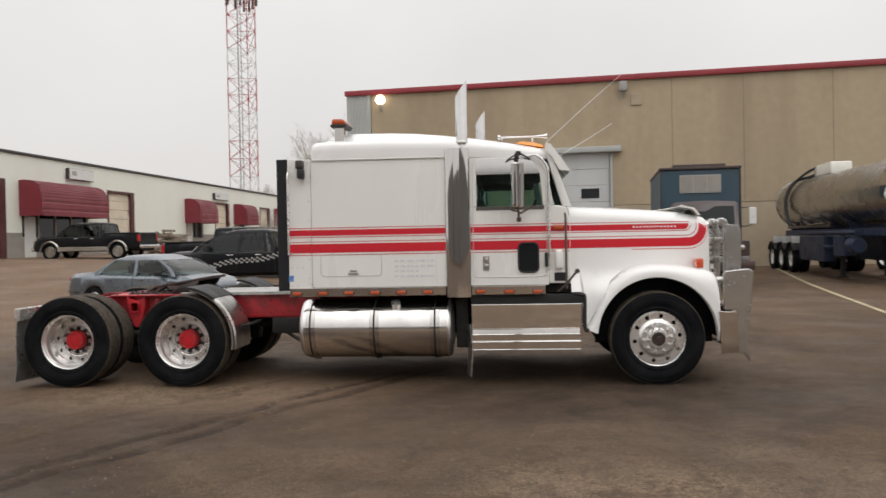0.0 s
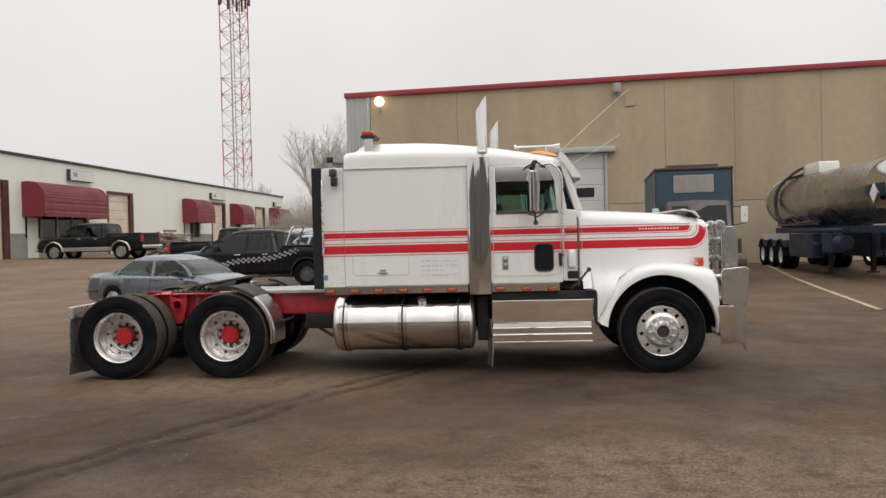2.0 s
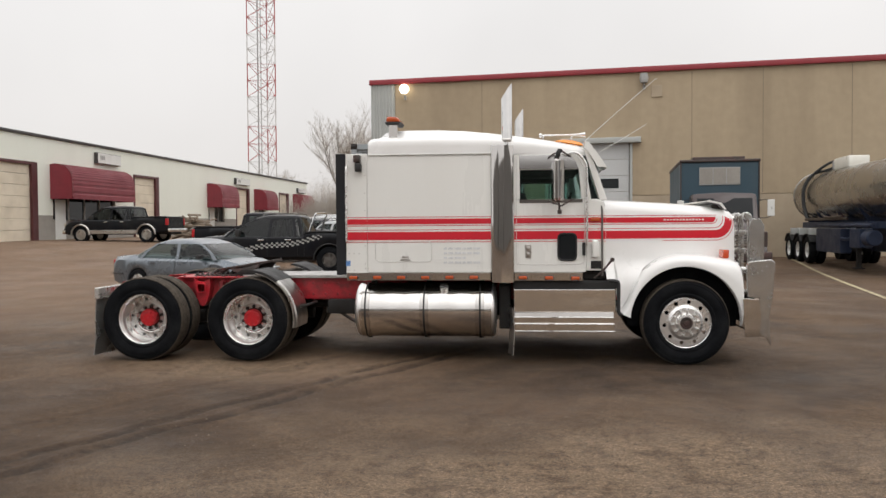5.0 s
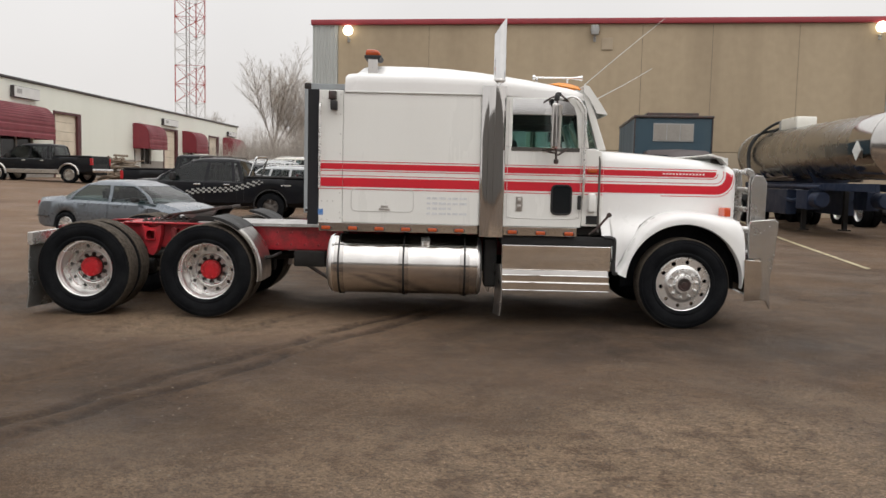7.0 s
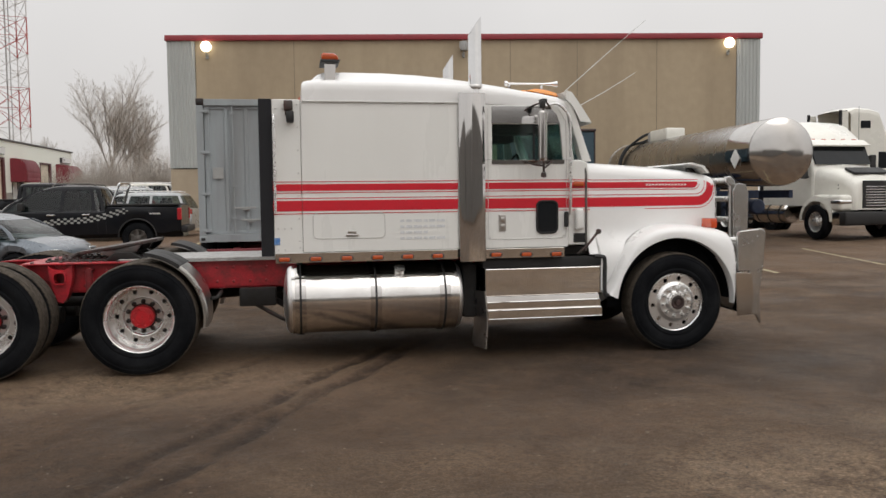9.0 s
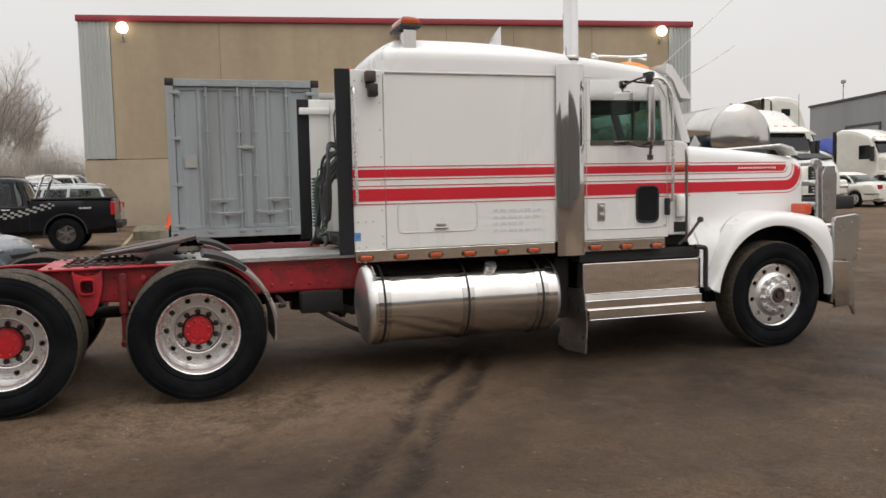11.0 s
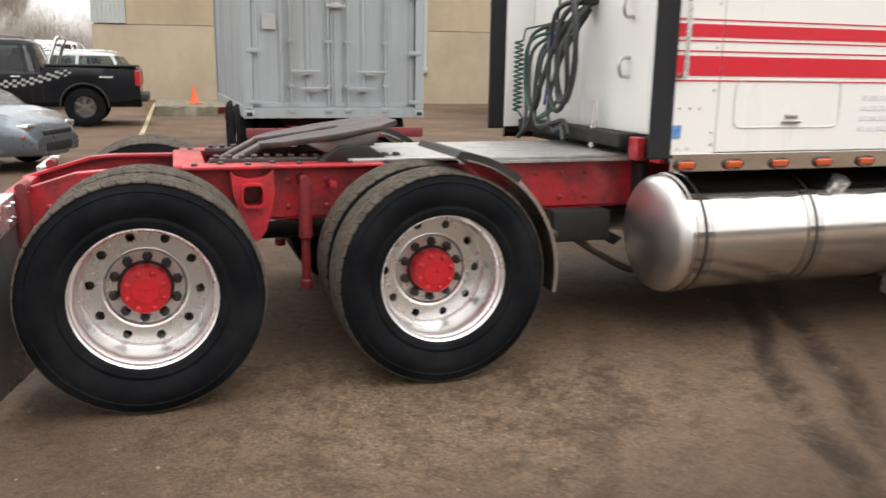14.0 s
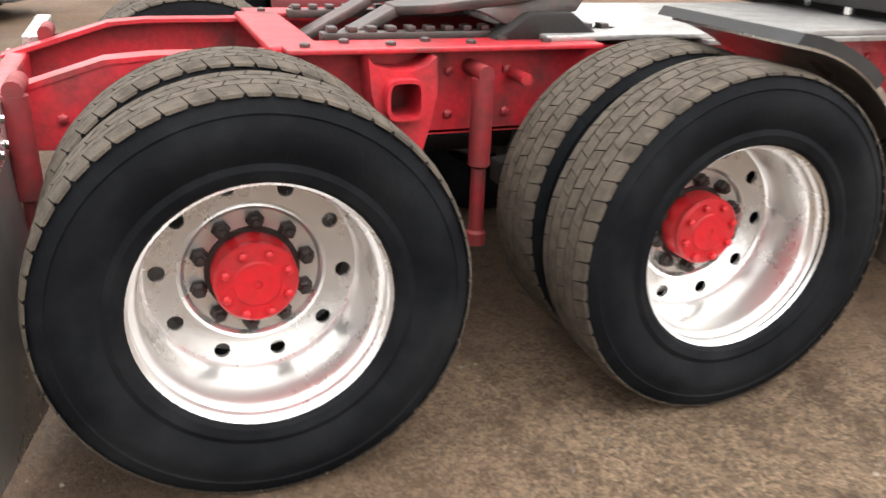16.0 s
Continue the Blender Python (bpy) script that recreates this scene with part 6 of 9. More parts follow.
# front fenders: lofted shells round the wheel arch
def fender(side):
    s = 1 if not side else -1
    Y = -0.055 if not side else 2 * CY + 0.055
    cx, cz, R = 5.17, 0.50, 0.635
    inner, outer = [], []
    for a in range(-86, 98, 4):
        q = radians(a)
        inner.append((cx + R * math.sin(q) * 0.985, cz + R * math.cos(q)))
    n = len(inner)
    keys = [(0.0, (4.415, 0.60)), (0.07, (4.50, 0.68)), (0.16, (4.575, 0.86)), (0.28, (4.70, 1.085)), (0.40, (4.88, 1.215)), (0.52, (5.10, 1.270)), (0.66, (5.36, 1.265)), (0.80, (5.62, 1.225)), (0.88, (5.795, 1.195)), (0.93, (5.825, 1.08)), (1.0, (5.83, 0.78))]
    for i in range(n):
        u = i / (n - 1)
        for (u0, p0), (u1, p1) in zip(keys, keys[1:]):
            if u0 <= u <= u1 + 1e-9:
                f = (u - u0) / (u1 - u0)
                outer.append((p0[0] + (p1[0] - p0[0]) * f, p0[1] + (p1[1] - p0[1]) * f))
                break
    # smooth the outer line
    for _ in range(3):
        outer = [outer[0]] + [((a[0] + 2 * c[0] + d[0]) / 4, (a[1] + 2 * c[1] + d[1]) / 4) for a, c, d in zip(outer, outer[1:], outer[2:])] + [outer[-1]]
    b = B()
    secs = []
    for (ix, iz), (ox, oz) in zip(inner, outer):
        def at(f, dy):
            return (ix + (ox - ix) * f, Y + s * dy, iz + (oz - iz) * f)
        secs.append([at(0.0, 0.10), at(0.0, 0.012), at(0.04, 0.0), at(0.45, -0.002), at(0.72, 0.012), at(0.88, 0.05), at(0.97, 0.11), at(1.0, 0.20), at(1.02, 0.48)])
    loft(b, secs, close_ends=False)
    part("front_fender", b, M_FIBRE, truck, "white flared front fender", angle=50)
    # dark wheel well behind
    b = B()
    well = [(cx + 0.63 * math.sin(radians(a)), cz + 0.63 * math.cos(radians(a))) for a in range(-84, 92, 6)]
    loft(b, [[(x, Y + s * dy, z) for dy in (0.06, 0.30)] for x, z in well], close_ends=False)
    part("wheel_well", b, M_RUBBER, truck)
    b = B()
    prism(b, well + [(cx + 0.63, 0.42), (cx - 0.63, 0.42)], *sorted((Y + s * 0.295, Y + s * 0.31)), "y")
    part("well_liner", b, M_RUBBER, truck)
    # skirt flaring from the hood's side out to the fender
    b = B()
    rows = []
    for i in range(21):
        x = 4.278 + 0.68 * i / 20
        zb = 0.99 if x < 4.385 else 0.61 if x < 4.47 else interp_line([(4.47, 0.66), (4.52, 0.74), (4.59, 0.89), (4.72, 1.11), (4.95, 1.27)], x)
        hy = hood_y(x)
        row = []
        for k in range(11):
            z = zb + (1.44 - zb) * k / 10
            f = min(1.0, max(0.0, (z - 0.92) / 0.30))
            f = f * f * (3 - 2 * f)
            low = 0.012 + 0.088 * min(1.0, max(0.0, (x - 4.33) / 0.14))
            y = low + (hy - 0.008 - low) * f
            row.append((x, y if not side else 2 * CY - y, z))
        rows.append(row)
    loft(b, rows, close_ends=False)
    part("hood_flank", b, M_FIBRE, truck)
    b = B()
    box(b, 5.615, 5.685, *sorted((Y + s * 0.15, Y + s * 0.36)), 1.225, 1.325, 0.012)
    part("turn_signal", b, M_TURN, truck, "red-orange turn signal")
    b = B()
    tube(b, [(4.30, Y + s * 0.03, 0.975), (4.385, Y + s * 0.03, 0.965), (4.41, Y + s * 0.03, 0.92), (4.41, Y + s * 0.03, 0.62), (4.45, Y + s * 0.03, 0.58)], 0.022, 8, k=5)
    part("rubber_seal", b, M_BLACK, truck)


fender(0)
fender(1)

# tool and step boxes under the doors
for side in (0, 1):
    s = 1 if not side else -1
    Y = 0.0 if not side else 2 * CY
    b = B()
    box(b, 3.20, 4.385, *sorted((Y + s * 0.01, Y + s * 0.42)), 0.60, 0.872, 0.008)
    sb = part("step_box", b, M_MIRROR, truck, "bright stainless step box")
    b = B()
    box(b, 3.19, 4.41, *sorted((Y + s * 0.06, Y + s * 0.44)), 0.876, 0.975, 0.01)
    part("step_box_top", b, M_BLACK, sb)
    b = B()
    prism(b, [(Y - s * 0.004, 0.598), (Y - s * 0.004, 0.552), (Y - s * 0.040, 0.545), (Y - s * 0.042, 0.480), (Y - s * 0.085, 0.472), (Y - s * 0.087, 0.392), (Y + s * 0.10, 0.392), (Y + s * 0.10, 0.598)], 3.205, 4.36, "x", 0.004)
    part("lower_step", b, M_STAINLESS, sb, "bright lower step")
    b = B()
    for z, o in ((0.548, 0.042), (0.475, 0.087), (0.392, 0.089)):
        tube(b, [(3.21, Y - s * o, z), (4.355, Y - s * o, z)], 0.005, 6)
    part("step_ridge", b, M_CHROME, sb)
    # splash flap ahead of the fuel tank
    b = B()
    secs = []
    for i in range(7):
        q = i / 6
        z = 0.66 - 0.56 * q
        x = 3.185 + 0.02 * math.sin(3 * q)
        secs.append([(x - 0.005, Y - s * (0.03 + 0.02 * q), z), (x - 0.06, Y + s * 0.22, z - 0.01), (x - 0.03, Y + s * 0.44, z), (x - 0.02, Y + s * 0.44, z), (x - 0.05, Y + s * 0.22, z - 0.01), (x + 0.005, Y - s * (0.03 + 0.02 * q), z)])
    loft(b, secs, ring=True)
    part("splash_flap", b, M_ALUDULL, truck, "pale splash flap")

# mirrors on thin arms, turned in towards the driver
for side in (0, 1):
    s = 1 if not side else -1
    Y = 0.0 if not side else 2 * CY
    mx, my = 3.72, Y - s * 0.23
    b = B()
    tube(b, [(3.86, Y, 2.42), (3.80, Y - s * 0.12, 2.445), (mx, my, 2.45), (mx, my, 2.15), (mx, my, 1.86), (3.80, Y - s * 0.12, 1.875), (3.88, Y, 1.92)], 0.010, 8, k=4)
    tube(b, [(3.60, Y, 2.40), (3.66, Y - s * 0.13, 2.44), (mx, my, 2.45)], 0.009, 8, k=3)
    tube(b, [(3.60, Y, 1.915), (3.66, Y - s * 0.12, 1.875), (mx, my, 1.86)], 0.009, 8, k=3)
    tube(b, [(mx, my, 1.87), (mx + 0.005, my + s * 0.02, 1.79)], 0.012, 8)
    lathe(b, [(0.001, -0.028), (0.026, -0.02), (0.026, 0.02), (0.001, 0.028)], (mx + 0.005, my + s * 0.02, 1.775), 10, "z")
    part("mirror_arm", b, M_GREASE, truck, "thin dark mirror arm")
    turn = Matrix.Translation((mx, my, 0)) @ Matrix.Rotation(radians(-30 * s), 4, "Z")
    b = B()
    box(b, -0.028, 0.030, -0.095, 0.095, 1.905, 2.375, 0.024, 3, m=turn)
    head = part("mirror", b, M_STAINLESS, truck, "bright-backed west-coast mirror")
    b = B()
    box(b, -0.034, -0.0285, -0.08, 0.08, 1.93, 2.35, m=turn)
    part("mirror_glass", b, M_MIRROR, head)
    b = B()
    box(b, mx - 0.035, mx + 0.015, *sorted((my - s * 0.03, my + s * 0.04)), 2.40, 2.47, 0.015)
    box(b, mx - 0.02, mx + 0.035, *sorted((my - s * 0.01, my + s * 0.10)), 2.45, 2.49, 0.01)
    part("mirror_lamp", b, M_BLACK, truck)

# bumper and bull bar
b = B()
secs = []
for i in range(17):
    q = -1 + i / 8
    y = CY + q * 1.19
    x = 5.99 + 0.05 * (1 - q * q) - 0.17 * max(0, abs(q) - 0.85) / 0.15
    secs.append([(x - 0.03, y, 0.77), (x, y, 0.755), (x + 0.015, y, 0.55), (x, y, 0.34), (x - 0.03, y, 0.33)])
loft(b, secs, close_ends=False)
for y0, y1 in ((-0.075, -0.065), (2 * CY + 0.065, 2 * CY + 0.075)):
    prism(b, [(5.80, 0.775), (5.98, 0.765), (6.0, 0.55), (5.98, 0.34), (5.82, 0.33)], y0, y1, "y", 0.003)
part("bumper", b, M_STAINLESS, truck, "bright steel bumper")
for yy in (0.02, 2 * CY - 0.02):
    b = B()
    outline = [(5.87, 0.78), (5.86, 1.15), (5.88, 1.19), (6.13, 1.215), (6.175, 1.18), (6.15, 0.80), (6.11, 0.55), (6.13, 0.225), (6.08, 0.32), (6.00, 0.34), (6.00, 0.78)]
    prism(b, outline, yy - 0.022, yy + 0.022, "y", 0.006)
    part("bull_bar_wing", b, M_BULLBAR, truck, "dull aluminium bull-bar plate")
for yy in (0.26, 2 * CY - 0.26):
    b = B()
    prism(b, [(5.97, 0.80), (5.95, 1.60), (5.985, 1.685), (6.08, 1.68), (6.125, 1.60), (6.115, 0.80)], yy - 0.008, yy + 0.008, "y", 0.003)
    part("bull_bar_cheek", b, M_BULLBAR, truck, "mottled aluminium bull-bar cheek plate")
for yy in (0.34, 0.75, 2 * CY - 0.75, 2 * CY - 0.34):
    b = B()
    prism(b, [(5.96, 0.50), (6.02, 0.50), (6.02, 1.60), (6.0, 1.72), (5.96, 1.76), (5.90, 1.76), (5.90, 1.70), (5.95, 1.66)], yy - 0.03, yy + 0.03, "y", 0.01)
    part("bull_bar_upright", b, M_BULLBAR, truck, "dull aluminium bull-bar upright")
for z in (0.80, 1.05, 1.30, 1.52, 1.72):
    b = B()
    y0 = 0.02 if z < 1.2 else 0.34
    tube(b, [(5.97, y0, z), (5.99, CY, z), (5.97, 2 * CY - y0, z)], 0.03, 12, k=6)
    part("bull_bar_tube", b, M_ALU, truck)
for y in (0.10, 2 * CY - 0.10):
    for z in (0.84, 1.10):
        b = B()
        tube(b, [(5.78, y + 0.1 * (1 if y < 1 else -1), z), (6.03, y - 0.05 * (1 if y < 1 else -1), z)], 0.025, 10)
        part("bull_bar_stay", b, M_ALU, truck)

# hoses and cables hung behind the sleeper
b = B()
box(b, 1.27, 1.41, 0.62, 2.10, 1.045, 1.125, 0.012)
part("hose_tray", b, M_CHASSIS, truck, "dark steel tray under the hoses")
b = B()
box(b, 1.10, 1.41, 2.145, 2.18, 2.33, 2.40, 0.008)
part("extender_stay", b, M_WHITE, truck)
hx = 1.40
def hose(pts, r, mat, label=""):
    b = B()
    tube(b, [(p[0] - (0.09 if p[0] < hx else 0.0), p[1] + 0.30, p[2]) for p in pts], r, 8, k=7)
    part("air_hose", b, mat, truck, label)


hose([(hx, 0.98, 1.92), (1.33, 0.92, 1.98), (1.30, 0.84, 1.80), (1.30, 0.80, 1.50), (1.30, 0.92, 1.28), (1.30, 1.05, 1.45), (1.31, 1.02, 1.80), (hx, 0.95, 1.95)], 0.018, M_HOSE, "coiled black rubber hose")
hose([(hx, 1.00, 1.90), (1.32, 0.88, 1.95), (1.28, 0.76, 1.70), (1.28, 0.82, 1.35), (1.28, 0.98, 1.30), (1.30, 1.00, 1.62), (hx, 0.97, 1.9)], 0.016, M_HOSE)
hose([(hx, 0.93, 1.93), (1.31, 1.02, 1.72), (1.26, 1.22, 1.36), (1.24, 1.34, 1.12), (1.20, 1.42, 1.02)], 0.017, M_HOSE)
hose([(hx, 1.38, 1.74), (1.33, 1.36, 1.60), (1.28, 1.34, 1.30), (1.24, 1.20, 1.12), (1.26, 1.02, 1.14), (1.30, 0.92, 1.16), (1.30, 0.86, 1.08)], 0.015, M_HOSE)
hose([(hx, 1.48, 1.80), (1.34, 1.56, 1.70), (1.32, 1.58, 1.40), (1.30, 1.52, 1.18), (1.24, 1.44, 1.05)], 0.012, M_HOSE)
hose([(hx, 1.36, 1.75), (1.33, 1.24, 1.68), (1.31, 1.18, 1.50), (1.30, 1.22, 1.25)], 0.010, M_HOSEBLUE, "thin blue air line")
hose([(hx, 0.99, 1.86), (1.32, 1.04, 1.55), (1.28, 1.12, 1.24), (1.26, 1.0, 1.10), (1.26, 0.88, 1.12), (1.24, 0.80, 1.05)], 0.014, M_HOSE)
hose([(hx, 0.96, 1.92), (1.30, 1.06, 1.86), (1.28, 1.12, 1.60), (1.27, 1.10, 1.36), (1.27, 0.98, 1.22), (1.29, 0.88, 1.34), (1.30, 0.90, 1.70), (hx, 0.94, 1.92)], 0.016, M_HOSE)
hose([(hx, 1.40, 1.74), (1.31, 1.44, 1.62), (1.28, 1.44, 1.40), (1.27, 1.36, 1.20), (1.28, 1.26, 1.30), (1.30, 1.28, 1.56), (hx, 1.36, 1.73)], 0.013, M_HOSE)
hose([(hx, 1.44, 1.75), (1.30, 1.50, 1.66), (1.27, 1.48, 1.36), (1.26, 1.30, 1.17), (1.27, 1.10, 1.20), (1.28, 1.0, 1.28)], 0.012, M_HOSEGREEN, "dark green air line")
coil = []
for i in range(150):
    a = i * 0.62
    coil.append((1.21 + 0.030 * math.cos(a), 1.98 + 0.030 * math.sin(a), 1.68 - 0.0033 * i))
b = B()
tube(b, [(hx, 1.80, 1.80), (1.24, 1.94, 1.76)] + coil + [(1.22, 1.90, 1.14), (1.24, 1.74, 1.14), (1.26, 1.60, 1.20)], 0.007, 6)
part("coiled_line", b, M_HOSEGREEN, truck, "green coiled air line")
b = B()
box(b, 1.35, 1.413, 1.58, 1.86, 1.66, 1.80, 0.015)
part("hose_bracket", b, M_BLACK, truck)
b = B()
box(b, 1.33, 1.413, 1.20, 1.32, 1.88, 1.96, 0.015)
part("hose_bracket", b, M_BLACK, truck)
for y, z in ((1.14, 2.13), (0.76, 2.14), (0.78, 1.84), (0.80, 1.50)):
    b = B()
    tube(b, [(1.413, y, z + 0.055), (1.36, y, z + 0.05), (1.345, y, z), (1.36, y, z - 0.05), (1.413, y, z - 0.055)], 0.011, 8, k=5)
    part("wall_hook", b, M_ALUDULL, truck, "small bright loop on the back wall")
b = B()
tube(b, [(1.33, 1.05, 1.01), (1.33, 1.05, 1.30)], 0.022, 12)
part("hose_post", b, M_ALU, truck, "bright upright post")
b = B()
tube(b, [(1.40, 1.74, 2.34), (1.38, 1.74, 2.26), (1.38, 1.70, 1.98), (1.38, 1.72, 1.80)], 0.008, 6, k=3)
part("cable", b, M_HOSE, truck)
for x, y in ((1.32, 0.50), (1.36, 0.34)):
    b = B()
    box(b, x, x + 0.05, y, y + 0.10, 0.98, 1.11, 0.006)
    part("red_bracket", b, M_REDFRAME, truck)


# ---- parked vehicles ----
def car_wheel(parent, r, w, spokes=5, rim_r=0.62, mat=None):
    """A road wheel round the y axis, its outer face at y = 0."""
    wh = new("wheel")
    wh.parent = parent
    b = B()
    ri = r * rim_r
    lathe(b, [(ri, 0.02), (ri + 0.015, 0.0), (r - 0.05, -0.008), (r - 0.012, 0.012), (r, 0.04), (r, w - 0.04), (r - 0.02, w - 0.01), (ri, w - 0.02)], (0, 0, 0), 36, closed=True)
    part("tyre", b, M_RUBBER, wh)
    b = B()
    lathe(b, [(ri, 0.02), (ri - 0.012, 0.012), (ri - 0.02, 0.03), (ri - 0.03, 0.09)], (0, 0, 0), 32)
    lathe(b, [(ri - 0.03, 0.09), (0.05, 0.11)], (0, 0, 0), 32)
    lathe(b, [(0.075, 0.05), (0.06, 0.022), (0.001, 0.018)], (0, 0, 0), 16)
    for i in range(spokes):
        a = 2 * math.pi * i / spokes
        m = Matrix.Rotation(a, 4, "Y")
        prism_pts = [(0.03, 0.04), (ri - 0.015, 0.022), (ri - 0.015, -0.022), (0.03, -0.04)]
        t = bmesh.new()
        prism(t, [(p[1], p[0]) for p in prism_pts], 0.024, 0.05, "y")
        bmesh.ops.transform(t, matrix=m, verts=t.verts)
        absorb(b, t)
    part("rim", b, mat or M_ALU, wh)
    return wh


def four_wheels(t, r, w, half, xs, spokes=5, rim_r=0.62, mat=None):
    first = None
    for x in xs:
        for s in (-1, 1):
            m = pose(x, s * half, r) if s < 0 else pose(x, s * half, r) @ FLIP
            if first is None:
                first = car_wheel(t, r, w, spokes, rim_r, mat)
                first.matrix_basis = m
            else:
                c = copy_thing(first, m)
                c.parent = t


def interp(pts, x):
    if x <= pts[0][0]:
        return pts[0][1]
    for (x0, z0), (x1, z1) in zip(pts, pts[1:]):
        if x <= x1:
            f = (x - x0) / (x1 - x0)
            f = f * f * (3 - 2 * f) * 0.5 + f * 0.5
            return z0 + (z1 - z0) * f
    return pts[-1][1]


def car_body(L, half, top, belt, plan, sill, arches, floor=0.28):
    """A lofted lower body: top(x), belt(x), plan(x) are lists of (x, value); arches are (x, z, radius)."""
    b = B()
    secs = []
    n = int(L / 0.055)
    for i in range(n + 1):
        x = L * i / n
        hw = half * interp(plan, x)
        zs = interp(sill, x)
        for ax, az, ar in arches:
            if abs(x - ax) < ar:
                zs = max(zs, az + math.sqrt(ar * ar - (x - ax) ** 2))
        zt, zb = interp(top, x), interp(belt, x)
        zs = min(zs, zb - 0.08)
        mid = (zs + zb) / 2
        half_pts = [(0, floor), (hw - 0.34, floor), (hw - 0.33, max(floor, zs)), (hw - 0.03, zs), (hw - 0.004, zs + 0.025), (hw + 0.012, mid - 0.05), (hw + 0.016, mid + 0.06), (hw - 0.004, zb - 0.03), (hw - 0.035, zb), (hw * 0.86, zt - 0.012 if zt > zb else zb), (hw * 0.5, zt + 0.01), (0, zt + 0.02)]
        secs.append([(x, -y, z) for y, z in half_pts] + [(x, y, z) for y, z in reversed(half_pts[1:-1])])
    loft(b, secs, ring=True)
    return b


def rr_ring(x0, x1, hy, z, r, crown=0.0):
    """A rounded rectangle in plan at height z."""
    pts = []
    for cx, cy, a0 in ((x1 - r, hy - r, 0), (x0 + r, hy - r, 90), (x0 + r, -hy + r, 180), (x1 - r, -hy + r, 270)):
        for k in range(6):
            q = radians(a0 + 18 * k)
            pts.append((cx + r * math.cos(q), cy + r * math.sin(q), z))
    return pts


def cabin(t, paint_m, base, top, hb, ht, z0, z1, pillars, roof_t=0.09, r=0.16, pane=M_CARGLASS):
    """Glasshouse between belt z0 and roof z1: base and top are (x rear, x front); pillars are (x at belt, x at roof)."""
    def ring(f, out=0.0):
        g = max(f, 0.0) ** 1.45 if f > 0 else f * 0.3
        x0 = base[0] + (top[0] - base[0]) * g
        x1 = base[1] + (top[1] - base[1]) * g
        return rr_ring(x0 - out, x1 + out, hb + (ht - hb) * f + out, z0 + (z1 - z0) * f, r)
    fr = 1 - roof_t / (z1 - z0)
    b = B()
    loft(b, [ring(-0.05), ring(0.25), ring(0.5), ring(0.75), ring(fr)], ring=True)
    part("glasshouse", b, pane, t, "car windows", angle=25)
    b = B()
    loft(b, [rr_ring(base[0] + 0.02, base[1] - 0.02, hb - 0.02, z0 + 0.004, r), rr_ring(base[0] + 0.03, base[1] - 0.03, hb - 0.03, z0 + 0.03, r)], ring=True)
    part("interior_trim", b, M_BLACKMATT, t, "black interior trim")
    for f in (0.34, 0.74):
        for s in (-1, 1):
            b = B()
            x = top[0] + (top[1] - top[0]) * f - 0.05
            tall = z0 + (z1 - z0) * 0.50
            loft(b, [rr_ring(x - 0.05, x + 0.15, 0.25, z0 + 0.02, 0.06), rr_ring(x - 0.09, x + 0.08, 0.24, tall, 0.06), rr_ring(x - 0.10, x + 0.03, 0.13, tall + 0.02, 0.05), rr_ring(x - 0.12, x, 0.12, z1 - 0.17, 0.05)], ring=True)
            seat = part("seat", b, M_BLACKMATT, t, "dark seat back and head rest", angle=50)
            seat.location.y = s * 0.36
    b = B()
    cx = (top[0] + top[1]) / 2

    def shrink(k, z):
        return [(cx + (p[0] - cx) * k, p[1] * k, z) for p in ring(1.0, 0.004)]
    loft(b, [ring(fr - 0.02, 0.012), ring(fr + 0.05, 0.014), shrink(1.0, z1 - 0.02), shrink(0.93, z1 + 0.004), shrink(0.6, z1 + 0.032), shrink(0.05, z1 + 0.042)], ring=True)
    part("roof", b, paint_m, t, angle=45)
    for xb, xt in pillars:
        for s in (-1, 1):
            b = B()
            loft(b, [[(xb + (xt - xb) * max(f, 0.0) ** 1.45 + dx, s * (hb + (ht - hb) * f + o), z0 + (z1 - z0) * f) for dx, o in ((-0.045, -0.01), (-0.045, 0.012), (0.045, 0.012), (0.045, -0.01))] for f in (-0.02, 0.33, 0.66, fr + 0.02)], ring=True)
            part("pillar", b, paint_m, t)


